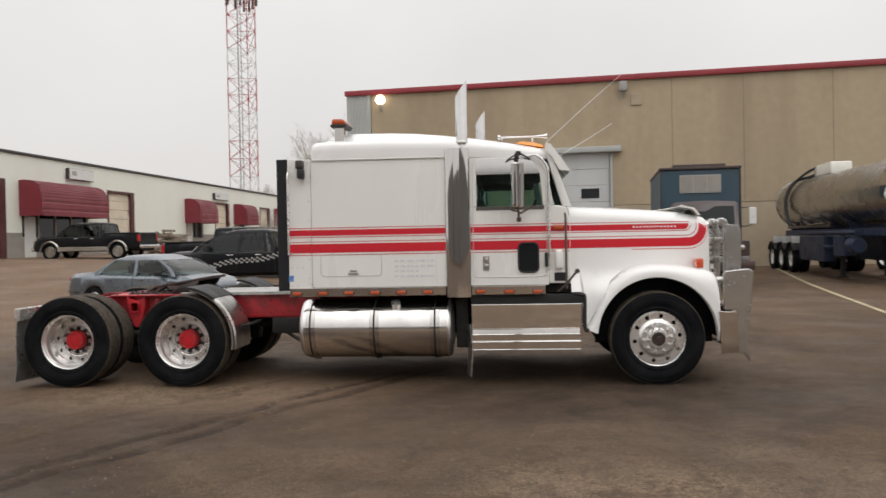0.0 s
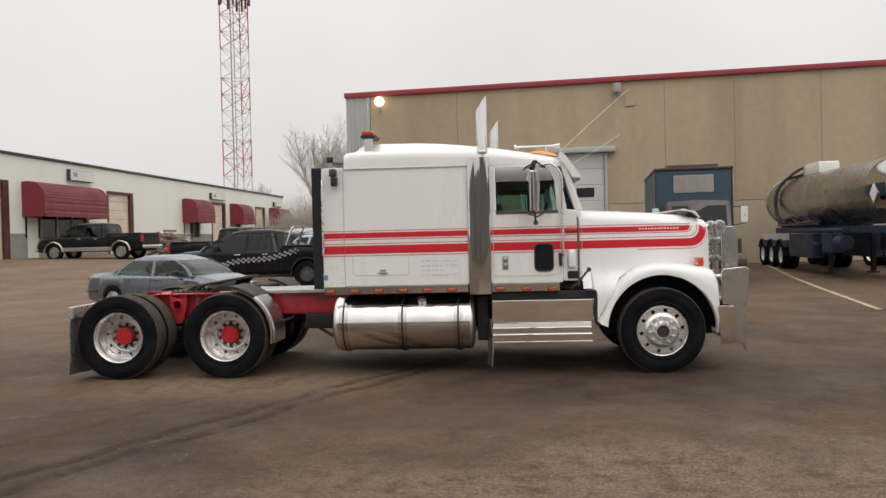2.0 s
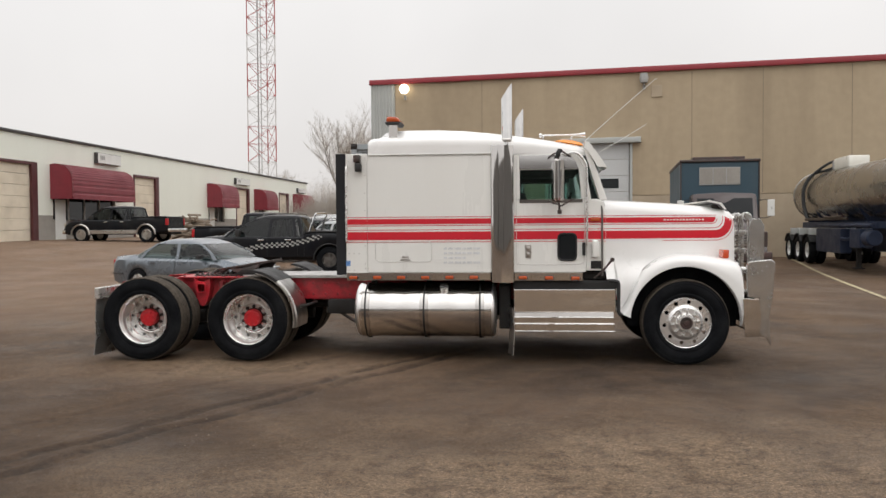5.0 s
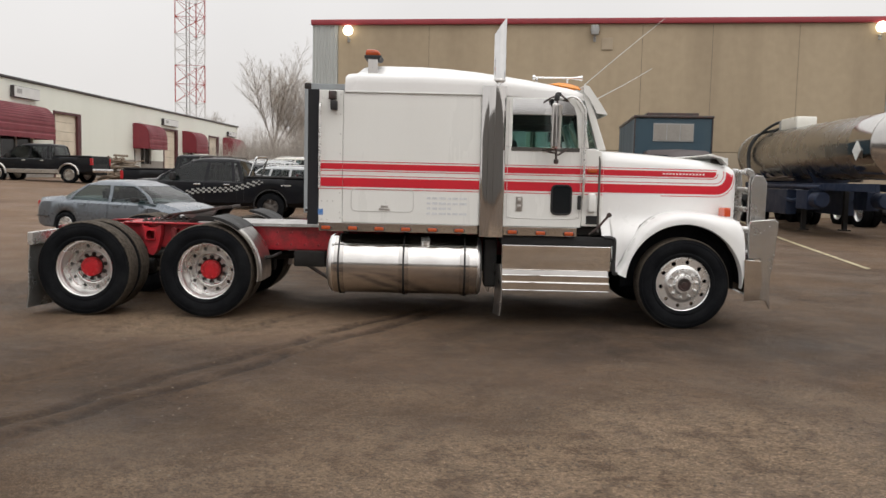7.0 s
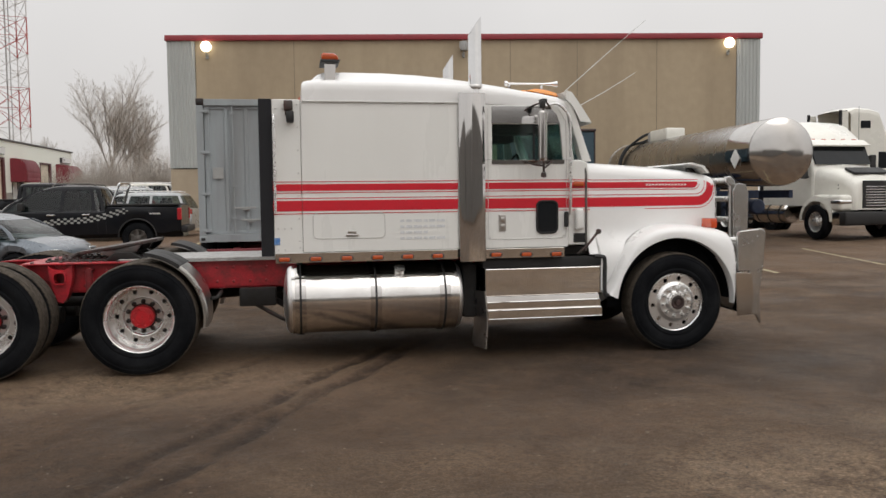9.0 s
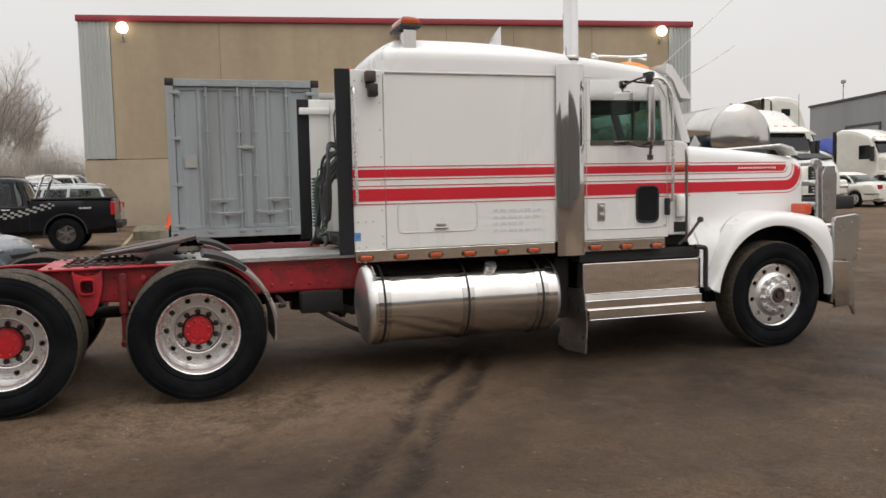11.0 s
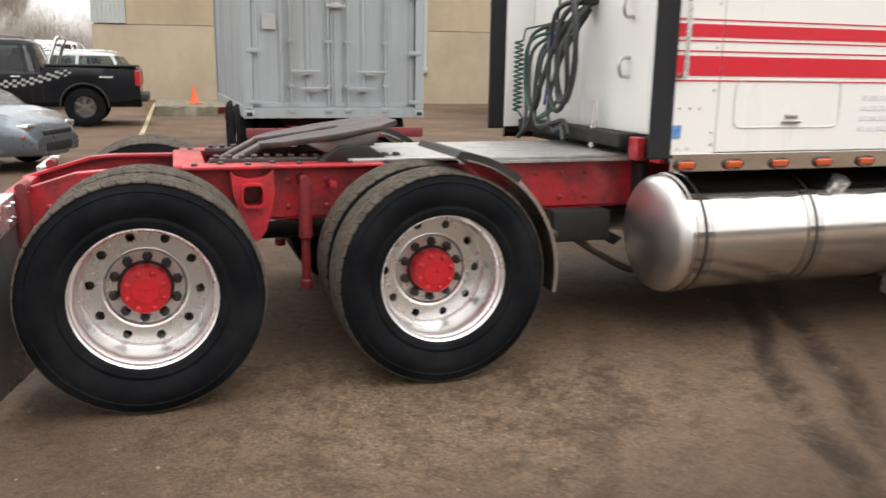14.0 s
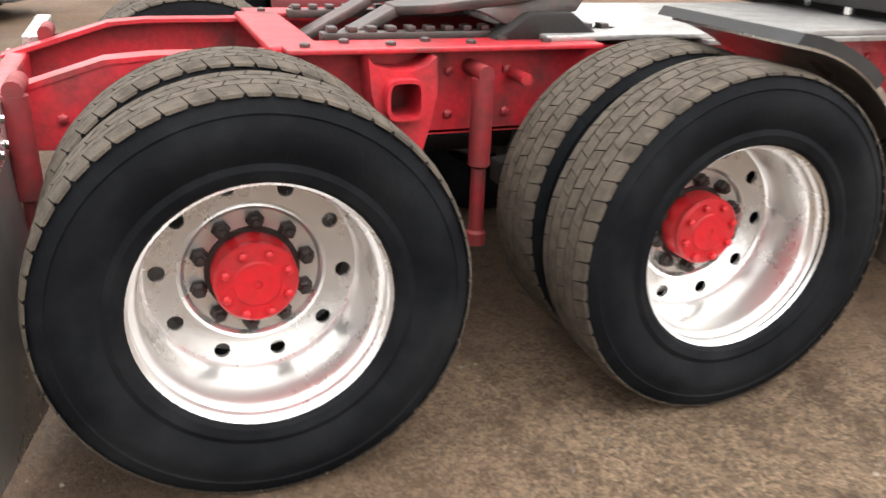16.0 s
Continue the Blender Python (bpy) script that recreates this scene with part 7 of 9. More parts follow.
def sedan(m, paint_m, label, group=""):
    """A four-door saloon; x runs from its tail (0) to its nose."""
    L, half = 4.38, 0.865
    t = thing("sedan", label, "car", group, m=m)
    b = car_body(L, half, [(0, 0.62), (0.03, 0.88), (0.10, 0.965), (0.75, 1.0), (2.7, 0.975), (3.2, 0.96), (3.65, 0.915), (4.0, 0.84), (4.22, 0.74), (4.36, 0.58), (4.38, 0.5)], [(0, 0.60), (0.05, 0.80), (0.3, 0.90), (2.9, 0.88), (3.7, 0.78), (4.25, 0.64), (4.38, 0.48)],
                 [(0, 0.80), (0.12, 0.92), (0.5, 0.99), (1.2, 1.0), (3.4, 1.0), (3.95, 0.96), (4.25, 0.86), (4.38, 0.72)], [(0, 0.34), (0.3, 0.26), (4.0, 0.24), (4.38, 0.26)], [(0.98, 0.31, 0.355), (3.49, 0.31, 0.355)], 0.22)
    part("body", b, paint_m, t, angle=40)
    cabin(t, paint_m, (0.66, 3.66), (1.58, 2.66), 0.81, 0.60, 0.90, 1.385, ((2.26, 2.18), (1.04, 1.66), (3.46, 2.63)), r=0.28)
    four_wheels(t, 0.315, 0.2, half + 0.005, (0.98, 3.49), 6, 0.66)
    for s in (-1, 1):
        b = B()
        box(b, 4.10, 4.30, s * 0.60 - 0.13, s * 0.60 + 0.13, 0.60, 0.70, 0.03)
        part("headlight", b, M_CHROME, t, "clear headlight")
        b = B()
        box(b, 0.0, 0.14, *sorted((s * 0.46, s * 0.71)), 0.70, 0.88, 0.03)
        part("tail_light", b, M_REDLENS, t, "red tail light")
        b = B()
        box(b, 3.0, 3.14, *sorted((s * 0.84, s * 1.0)), 0.92, 1.03, 0.03)
        part("door_mirror", b, M_BLACK, t)
        for x in (1.42, 2.38):
            b = B()
            box(b, x, x + 0.17, *sorted((s * 0.872, s * 0.90)), 0.80, 0.83, 0.008)
            part("door_handle", b, paint_m, t)
        for x in (1.24, 2.24, 3.22):
            b = B()
            tube(b, [(x, s * 0.885, 0.30), (x - 0.02, s * 0.886, 0.60), (x, s * 0.868, 0.87)], 0.004, 4)
            part("door_seam", b, M_BLACK, t)
        b = B()
        box(b, 4.22, 4.26, *sorted((s * 0.78, s * 0.70)), 0.50, 0.54, 0.01)
        part("indicator", b, M_AMBER, t, "amber bumper indicator")
    b = B()
    box(b, 4.28, 4.385, -0.40, 0.40, 0.28, 0.42, 0.02)
    box(b, 4.30, 4.39, -0.42, 0.42, 0.52, 0.60, 0.02)
    part("grille", b, M_BLACK, t)
    b = B()
    for s in (-1, 1):
        tube(b, [(0.02, s * 0.55, 0.52), (0.05, s * 0.78, 0.52), (0.5, s * 0.885, 0.52)], 0.018, 6, k=3)
    part("bumper_strip", b, M_BLACK, t)
    return t


def pickup(m, paint_m, label, group="", decal=False, chrome=False, lower=None):
    """A crew-cab pickup; x runs from its tailgate (0) to its nose."""
    L, half = 5.85, 0.985
    t = thing("pickup_truck", label, "pickup truck", group, m=m)
    rw, r = 1.17, 0.425
    b = car_body(L, half, [(0, 1.30), (1.95, 1.33), (1.98, 1.18), (2.1, 1.18), (4.30, 1.20), (4.42, 1.24), (5.2, 1.20), (5.6, 1.13), (5.78, 0.98), (5.85, 0.8)], [(0, 1.28), (1.95, 1.30), (2.0, 1.17), (4.35, 1.17), (5.2, 1.13), (5.7, 1.0), (5.85, 0.72)],
                 [(0, 0.96), (0.1, 0.985), (1.2, 1.0), (4.5, 1.0), (5.3, 0.99), (5.7, 0.94), (5.85, 0.85)], [(0, 0.60), (0.5, 0.52), (5.2, 0.48), (5.85, 0.46)], [(rw, r + 0.02, 0.50), (4.83, r + 0.02, 0.50)], 0.42)
    part("body", b, paint_m, t, angle=40)
    if decal:
        cabin(t, paint_m, (1.98, 4.80), (2.22, 3.50), 0.925, 0.70, 1.17, 1.86, ((3.16, 3.08), (2.06, 2.26), (4.62, 3.47), (2.30, 2.42)), r=0.26, pane=M_TINTED)
        for s in (-1, 1):
            b = B()
            tube(b, [(2.30, s * 0.66, 1.87), (2.42, s * 0.66, 1.925), (3.25, s * 0.66, 1.935), (3.42, s * 0.66, 1.88)], 0.017, 6, k=3)
            part("roof_rail", b, M_HANGER, t, "dark roof rail")
    else:
        cabin(t, paint_m, (1.98, 4.62), (2.12, 3.62), 0.915, 0.72, 1.17, 1.88, ((3.18, 3.12), (2.06, 2.16), (4.47, 3.60), (2.25, 2.28)), r=0.2, pane=M_TINTED)
    four_wheels(t, r, 0.27, half - 0.005, (rw, 4.83), 6, 0.56 if not chrome else 0.66, M_ALUDULL if chrome else M_HANGER if decal else M_GREASE)
    b = B()
    box(b, 0.08, 1.92, -0.86, 0.86, 1.285, 1.345, 0.015)
    part("bed_cover", b, M_BLACKMATT, t, "black bed cover")
    for s in (-1, 1):
        b = B()
        box(b, 0.05, 1.95, *sorted((s * 0.87, s * 0.965)), 1.315, 1.36, 0.012)
        part("bed_rail", b, M_BLACK, t)
        b = B()
        box(b, -0.02, 0.10, *sorted((s * 0.84, s * 0.992)), 0.90, 1.24, 0.02)
        part("tail_light", b, M_REDLENS, t, "red tail light")
        b = B()
        box(b, 5.60, 5.80, *sorted((s * 0.55, s * 0.92)), 0.82, 1.02, 0.03)
        part("headlight", b, M_CHROME, t)
        b = B()
        box(b, 4.05, 4.20, *sorted((s * 0.98, s * 1.18)), 1.20, 1.42, 0.03)
        part("door_mirror", b, M_BLACK, t)
        for x in (2.40, 3.30):
            b = B()
            box(b, x, x + 0.2, *sorted((s * 0.992, s * 1.025)), 1.06, 1.10, 0.008)
            part("door_handle", b, M_CHROME, t, "bright door handle")
        for x in (2.2, 3.2, 4.3):
            b = B()
            tube(b, [(x, s * 1.0, 0.55), (x, s * 1.003, 0.85), (x, s * 0.985, 1.15)], 0.004, 4)
            part("door_seam", b, M_BLACKMATT, t)
        b = B()
        tube(b, [(1.985, s * 0.99, 0.56), (1.985, s * 0.995, 0.9), (1.985, s * 0.975, 1.16)], 0.008, 4)
        part("door_seam", b, M_BLACKMATT, t)
        for ax in (rw, 4.83):
            b = B()
            ringp = [(ax + 0.50 * math.sin(q), s * 1.0, r + 0.02 + 0.50 * math.cos(q)) for q in [radians(a) for a in range(-92, 94, 8)]]
            tube(b, ringp, 0.022 if lower is None else 0.045, 6)
            part("wheel_arch_trim", b, M_BLACK if lower is None else lower, t)
        if lower is not None:
            b = B()
            box(b, 1.70, 4.30, *sorted((s * 0.985, s * 1.012)), 0.46, 0.66, 0.012)
            part("lower_panel", b, lower, t, "silver lower panel")
    b = B()
    box(b, -0.16, 0.0, -0.94, 0.94, 0.55, 0.73, 0.03)
    part("rear_bumper", b, M_BLACK if not chrome else M_CHROME, t)
    b = B()
    box(b, 5.72, 5.92, -0.92, 0.92, 0.46, 0.66, 0.04)
    part("front_bumper", b, M_CHROME if chrome else M_BLACK, t)
    b = B()
    box(b, 5.80, 5.88, -0.52, 0.52, 0.72, 1.05, 0.03)
    part("grille", b, M_BLACK, t)
    if decal:
        # roll bar in the bed and a ribbon of white checks along the side
        b = B()
        tube(b, [(1.86, -0.80, 1.34), (1.70, -0.76, 1.80), (1.64, -0.62, 1.93), (1.64, 0.62, 1.93), (1.70, 0.76, 1.80), (1.86, 0.80, 1.34)], 0.036, 10, k=5)
        part("roll_bar", b, M_CHROME, t, "bright steel bed roll bar")
        for s in (-1, 1):
            check = None
            for i in range(40):
                u = i / 39
                x = 4.05 - 3.3 * u
                zc = 0.66 + 0.42 * min(1, u * 1.35) + 0.05 * math.sin(u * 9)
                for k in range(3):
                    if (i + k) % 2 == 0 and u < 0.82:
                        f = 1.0 if u < 0.75 else 0.75
                        m = Matrix.Translation((x, s * 1.003, zc + k * 0.056)) @ Matrix.Scale(f, 4)
                        if check is None:
                            b = B()
                            box(b, -0.040, 0.040, -0.003, 0.003, -0.026, 0.026)
                            check = part("decal_check", b, M_GREYBOX, t)
                            check.matrix_basis = m
                        else:
                            again(check, t, m)
            b = B()
            box(b, 0.55, 0.84, *sorted((s * 1.0, s * 1.005)), 1.07, 1.11)
            part("badge", b, M_ALU, t)
    return t


def suv(m, paint_m, label, group=""):
    L, half = 4.6, 0.91
    t = thing("suv", label, "car", group, m=m)
    b = car_body(L, half, [(0, 0.85), (0.05, 1.05), (0.2, 1.08), (3.3, 1.06), (4.2, 0.98), (4.5, 0.8), (4.6, 0.65)], [(0, 0.8), (0.1, 1.0), (3.3, 1.0), (4.3, 0.86), (4.6, 0.6)],
                 [(0, 0.88), (0.2, 0.97), (1.2, 1.0), (3.6, 1.0), (4.3, 0.92), (4.6, 0.78)], [(0, 0.42), (4.6, 0.34)], [(0.95, 0.35, 0.42), (3.62, 0.35, 0.42)], 0.3)
    part("body", b, paint_m, t, angle=40)
    cabin(t, paint_m, (0.10, 3.45), (0.45, 2.75), 0.85, 0.66, 1.04, 1.66, ((1.55, 1.50), (2.45, 2.30), (0.30, 0.55), (3.3, 2.72)), r=0.2)
    four_wheels(t, 0.355, 0.22, half + 0.005, (0.95, 3.62), 5)
    for s in (-1, 1):
        b = B()
        box(b, 0.0, 0.16, *sorted((s * 0.62, s * 0.86)), 0.85, 1.05, 0.03)
        part("tail_light", b, M_REDLENS, t)
        b = B()
        box(b, 4.30, 4.52, *sorted((s * 0.5, s * 0.82)), 0.74, 0.88, 0.03)
        part("headlight", b, M_CHROME, t)
        b = B()
        tube(b, [(0.6, s * 0.62, 1.70), (0.8, s * 0.62, 1.735), (2.4, s * 0.62, 1.735), (2.6, s * 0.62, 1.70)], 0.016, 6)
        part("roof_rail", b, M_ALU, t)
    return t


def standing(x, y, yaw, scale=1.0, dz=0.0):
    return pose(x, y, ground_z(x, y) + dz, 0, 0, yaw) @ Matrix.Scale(scale, 4)


# each vehicle's pose puts its tail's middle on the ground
sedan(standing(-6.66, 10.65, -19, 0.95), M_SILVERCAR, "blue-grey saloon car parked on the gravel")
pickup(standing(-1.86, 18.35, 180, 1.05), M_BLACKCAR, "black crew-cab pickup with white checks along its side", decal=True)
pickup(standing(-9.9, 23.2, 2, 0.98), M_BLACKCAR, "older black pickup parked behind another")
pickup(standing(-13.8, 29.8, 177, 0.95), M_BLACKCAR, "black pickup with silver lower trim parked at the units", chrome=True, lower=M_ALUDULL)
suv(standing(-2.3, 25.4, 172), M_PALECAR, "silver estate car parked behind the pickup", "far parked cars")
suv(standing(-4.6, 29.4, 175), M_DARKCAR, "dark estate car in the parking row", "far parked cars")
for i, (x, y, yaw, f, mat, lab) in enumerate(((-5.0, 33.8, 176, suv, M_PALECAR, "silver estate car in the parking row"), (-5.0, 37.4, 178, sedan, M_DARKCAR, "dark saloon in the parking row"), (-5.1, 41.2, 176, suv, M_CREAMTRUCK, "white estate car in the parking row"), (-5.2, 45.0, 180, sedan, M_PALECAR, "silver saloon in the parking row"), (-5.6, 49.4, 178, suv, M_DARKCAR, "dark estate car in the parking row"))):
    f(standing(x, y, yaw), mat, lab, "far parked cars")


# ---- shipping container on its red chassis ----
def container():
    W, D, H = 2.44, 6.06, 2.56
    t = thing("shipping_container", "grey steel shipping container with double doors", "container", m=pose(-0.275, 7.48, 0.81, 0, 0, 0.3))
    b = B()
    for s in (0, 1):
        # corrugated side
        pts = []
        y = 0.16
        k = 0
        while y < D - 0.16:
            o = (0.0, 0.0, 0.036, 0.036)[k % 4]
            pts.append((y, o))
            y += (0.07, 0.068, 0.104, 0.068)[k % 4]
            k += 1
        xx = (lambda o: 0.03 + o) if s == 0 else (lambda o: W - 0.03 - o)
        loft(b, [[(xx(o), y, 0.14), (xx(o), y, H - 0.10)] for y, o in pts], close_ends=False)
    part("side_sheet", b, M_CONTAINER, t, "corrugated grey side sheet", angle=20)
    b = B()
    for x in (0.0, W - 0.12):
        for y in (0.0, D - 0.14):
            box(b, x, x + 0.12, y, y + 0.14, 0.118, H - 0.118, 0.006)
        box(b, x + 0.01, x + 0.10, 0.14, D - 0.14, 0.0, 0.15, 0.006)
        box(b, x + 0.02, x + 0.09, 0.14, D - 0.14, H - 0.10, H - 0.01, 0.006)
    for y in (0.01, D - 0.11):
        box(b, 0.12, W - 0.12, y, y + 0.10, H - 0.12, H - 0.004, 0.006)
        box(b, 0.12, W - 0.12, y, y + 0.10, 0.0, 0.14, 0.006)
    box(b, 0.1, W - 0.1, 0.1, D - 0.1, H - 0.05, H - 0.03)
    box(b, 0.1, W - 0.1, 0.1, D - 0.1, 0.10, 0.14)
    box(b, 0.1, W - 0.1, D - 0.05, D - 0.02, 0.14, H - 0.1)
    part("frame", b, M_CONTAINER, t)
    for x in (-0.004, W - 0.131):
        for y in (-0.006, D - 0.165):
            for z in (-0.004, H - 0.114):
                b = B()
                box(b, x, x + 0.135, y, y + 0.17, z, z + 0.118, 0.012)
                cc = part("corner_casting", b, M_NUT if z > 1 else M_CONTAINER, t, "rust-dark corner casting" if z > 1 else "grey corner casting")
                b = B()
                box(b, x + 0.03, x + 0.105, y - 0.003, y + 0.01, z + 0.035, z + 0.085, 0.01)
                part("casting_hole", b, M_BLACK, cc)
    # doors with shallow flutes
    for s in (0, 1):
        x0, x1 = (0.13, W / 2 - 0.008) if s == 0 else (W / 2 + 0.008, W - 0.13)
        b = B()
        prof = []
        for i, u in enumerate((0, 0.06, 0.09, 0.30, 0.33, 0.36, 0.39, 0.62, 0.65, 0.68, 0.71, 0.92, 0.95, 1.0)):
            prof.append((x0 + (x1 - x0) * u, 0.055 if i in (0, 1, 4, 5, 8, 9, 12, 13) else 0.085))
        loft(b, [[(x, o, 0.15), (x, o, H - 0.125)] for x, o in prof], close_ends=False)
        box(b, x0, x1, 0.06, 0.10, 0.145, 0.20, 0.004)
        box(b, x0, x1, 0.06, 0.10, H - 0.18, H - 0.125, 0.004)
        door = part("door", b, M_CONTAINER, t, "grey fluted container door", angle=20)
        for j, u in enumerate((0.45, 0.91) if s == 0 else (0.14, 0.62)):
            x = x0 + (x1 - x0) * u
            b = B()
            tube(b, [(x, 0.028, 0.08), (x, 0.028, H - 0.06)], 0.017, 10)
            for z in (0.10, H - 0.09):
                box(b, x - 0.05, x + 0.05, 0.0, 0.05, z - 0.03, z + 0.03, 0.006)
            for z in (0.42, 1.0, 1.72, 2.3):
                box(b, x - 0.035, x + 0.035, 0.012, 0.055, z - 0.02, z + 0.02, 0.004)
            part("lock_rod", b, M_CONTAINER, door, "upright door lock rod")
            b = B()
            sx = 1 if j == 0 else -1
            z = 0.60 if j == s else 0.38
            box(b, *sorted((x, x + sx * 0.38)), -0.010, 0.010, z, z + 0.030, 0.004)
            box(b, *sorted((x + sx * 0.14, x + sx * 0.27)), 0.0, 0.06, z - 0.03, z - 0.004, 0.004)
            part("lock_handle", b, M_GREYBOX, door, "grey lock handle")
        for z in (0.18, 0.84, 1.58, 2.31):
            b = B()
            xx = 0.06 if s == 0 else W - 0.22
            box(b, xx, xx + 0.16, -0.008, 0.03, z, z + 0.055, 0.005)
            part("hinge", b, M_CONTAINER, door, "grey door hinge")
    b = B()
    box(b, W / 2 - 0.018, W / 2 + 0.018, 0.035, 0.06, 0.16, H - 0.14)
    part("door_gasket", b, M_CONTAINER, t)
    b = B()
    box(b, W / 2 - 0.13, W / 2 + 0.13, 0.0, 0.03, 1.44, 1.48, 0.006)
    box(b, W / 2 - 0.05, W / 2 + 0.05, -0.006, 0.03, 1.43, 1.50, 0.006)
    part("door_keeper", b, M_GREYBOX, t, "grey door keeper")
    b = B()
    box(b, 0.26, 0.44, 0.048, 0.054, 1.14, 1.34, 0.002)
    part("label_plate", b, M_GREYBOX, t, "faded label plate")
    c = thing("container_chassis", "oxide-red container chassis with twin axles", "trailer", m=pose(-0.345, 7.05, 0, 0, 0, 0.5))
    b = B()
    for x in (0.72, 1.62):
        box(b, x - 0.06, x + 0.06, 0.05, 6.4, 0.46, 0.70, 0.01)
    for y in (0.06, 2.0, 4.0, 5.9):
        box(b, 0.06, 2.38, y - 0.05, y + 0.07, 0.58, 0.705, 0.01)
    part("beam", b, M_CHASSISRED, c)
    b = B()
    box(b, 0.15, 2.29, -0.02, 0.08, 0.36, 0.48, 0.01)
    for x in (0.4, 2.04):
        box(b, x - 0.05, x + 0.05, 0.0, 0.06, 0.36, 0.60, 0.008)
    part("rear_bumper", b, M_CHASSISRED, c, "red under-run bumper")
    for y in (1.5, 2.75):
        b = B()
        tube(b, [(0.15, y, 0.48), (2.29, y, 0.48)], 0.06, 10)
        part("axle", b, M_CHASSIS, c)
        for s in (0, 1):
            for k in (0, 1):
                w = new("wheel")
                w.parent = c
                w.matrix_basis = pose(0.02 + k * 0.30, y, 0.48) @ Matrix.Rotation(-math.pi / 2, 4, "Z") if s == 0 else pose(2.42 - k * 0.30, y, 0.48) @ Matrix.Rotation(math.pi / 2, 4, "Z")
                b = B()
                lathe(b, [(0.28, 0.03), (0.34, 0.0), (0.44, 0.0), (0.475, 0.04), (0.475, 0.22), (0.44, 0.25), (0.28, 0.24)], (0, 0, 0), 32, closed=True)
                part("tyre", b, M_RUBBER, w)
                b = B()
                lathe(b, [(0.29, 0.03), (0.27, 0.08), (0.10, 0.10), (0.09, 0.03), (0.001, 0.02)], (0, 0, 0), 28)
                part("rim", b, M_GREYBOX, w)


container()


# ---- tank trailer, its tractor, and the others along the warehouse ----
def big_wheel(parent, r=0.5, w=0.27, mat=None, dish=0.10):
    wh = new("wheel")
    wh.parent = parent
    b = B()
    lathe(b, [(0.29, 0.035), (0.31, 0.008), (r - 0.08, -0.004), (r - 0.025, 0.016), (r, 0.05), (r, w - 0.05), (r - 0.03, w - 0.01), (0.29, w - 0.03)], (0, 0, 0), 40, closed=True)
    part("tyre", b, M_RUBBER, wh)
    b = B()
    lathe(b, [(0.30, 0.03), (0.305, 0.02), (0.285, 0.04), (0.26, dish), (0.12, dish + 0.01), (0.10, dish - 0.06), (0.06, dish - 0.08), (0.001, dish - 0.085)], (0, 0, 0), 36)
    part("rim", b, mat or M_ALU, wh)
    return wh


def axle_set(t, xs, half, dual, r=0.5, mat=None, dish=0.12):
    src = None
    for x in xs:
        for s in (-1, 1):
            for k in range(2 if dual else 1):
                off = half - k * 0.32
                m = pose(x, -off, r) if s < 0 else pose(x, off, r) @ FLIP
                if src is None:
                    src = big_wheel(t, r, 0.27, mat, dish)
                    src.matrix_basis = m
                else:
                    c = copy_thing(src, m)
                    c.parent = t
        b = B()
        tube(b, [(x, -half + 0.2, r), (x, half - 0.2, r)], 0.07, 10)
        part("axle", b, M_CHASSIS, t)


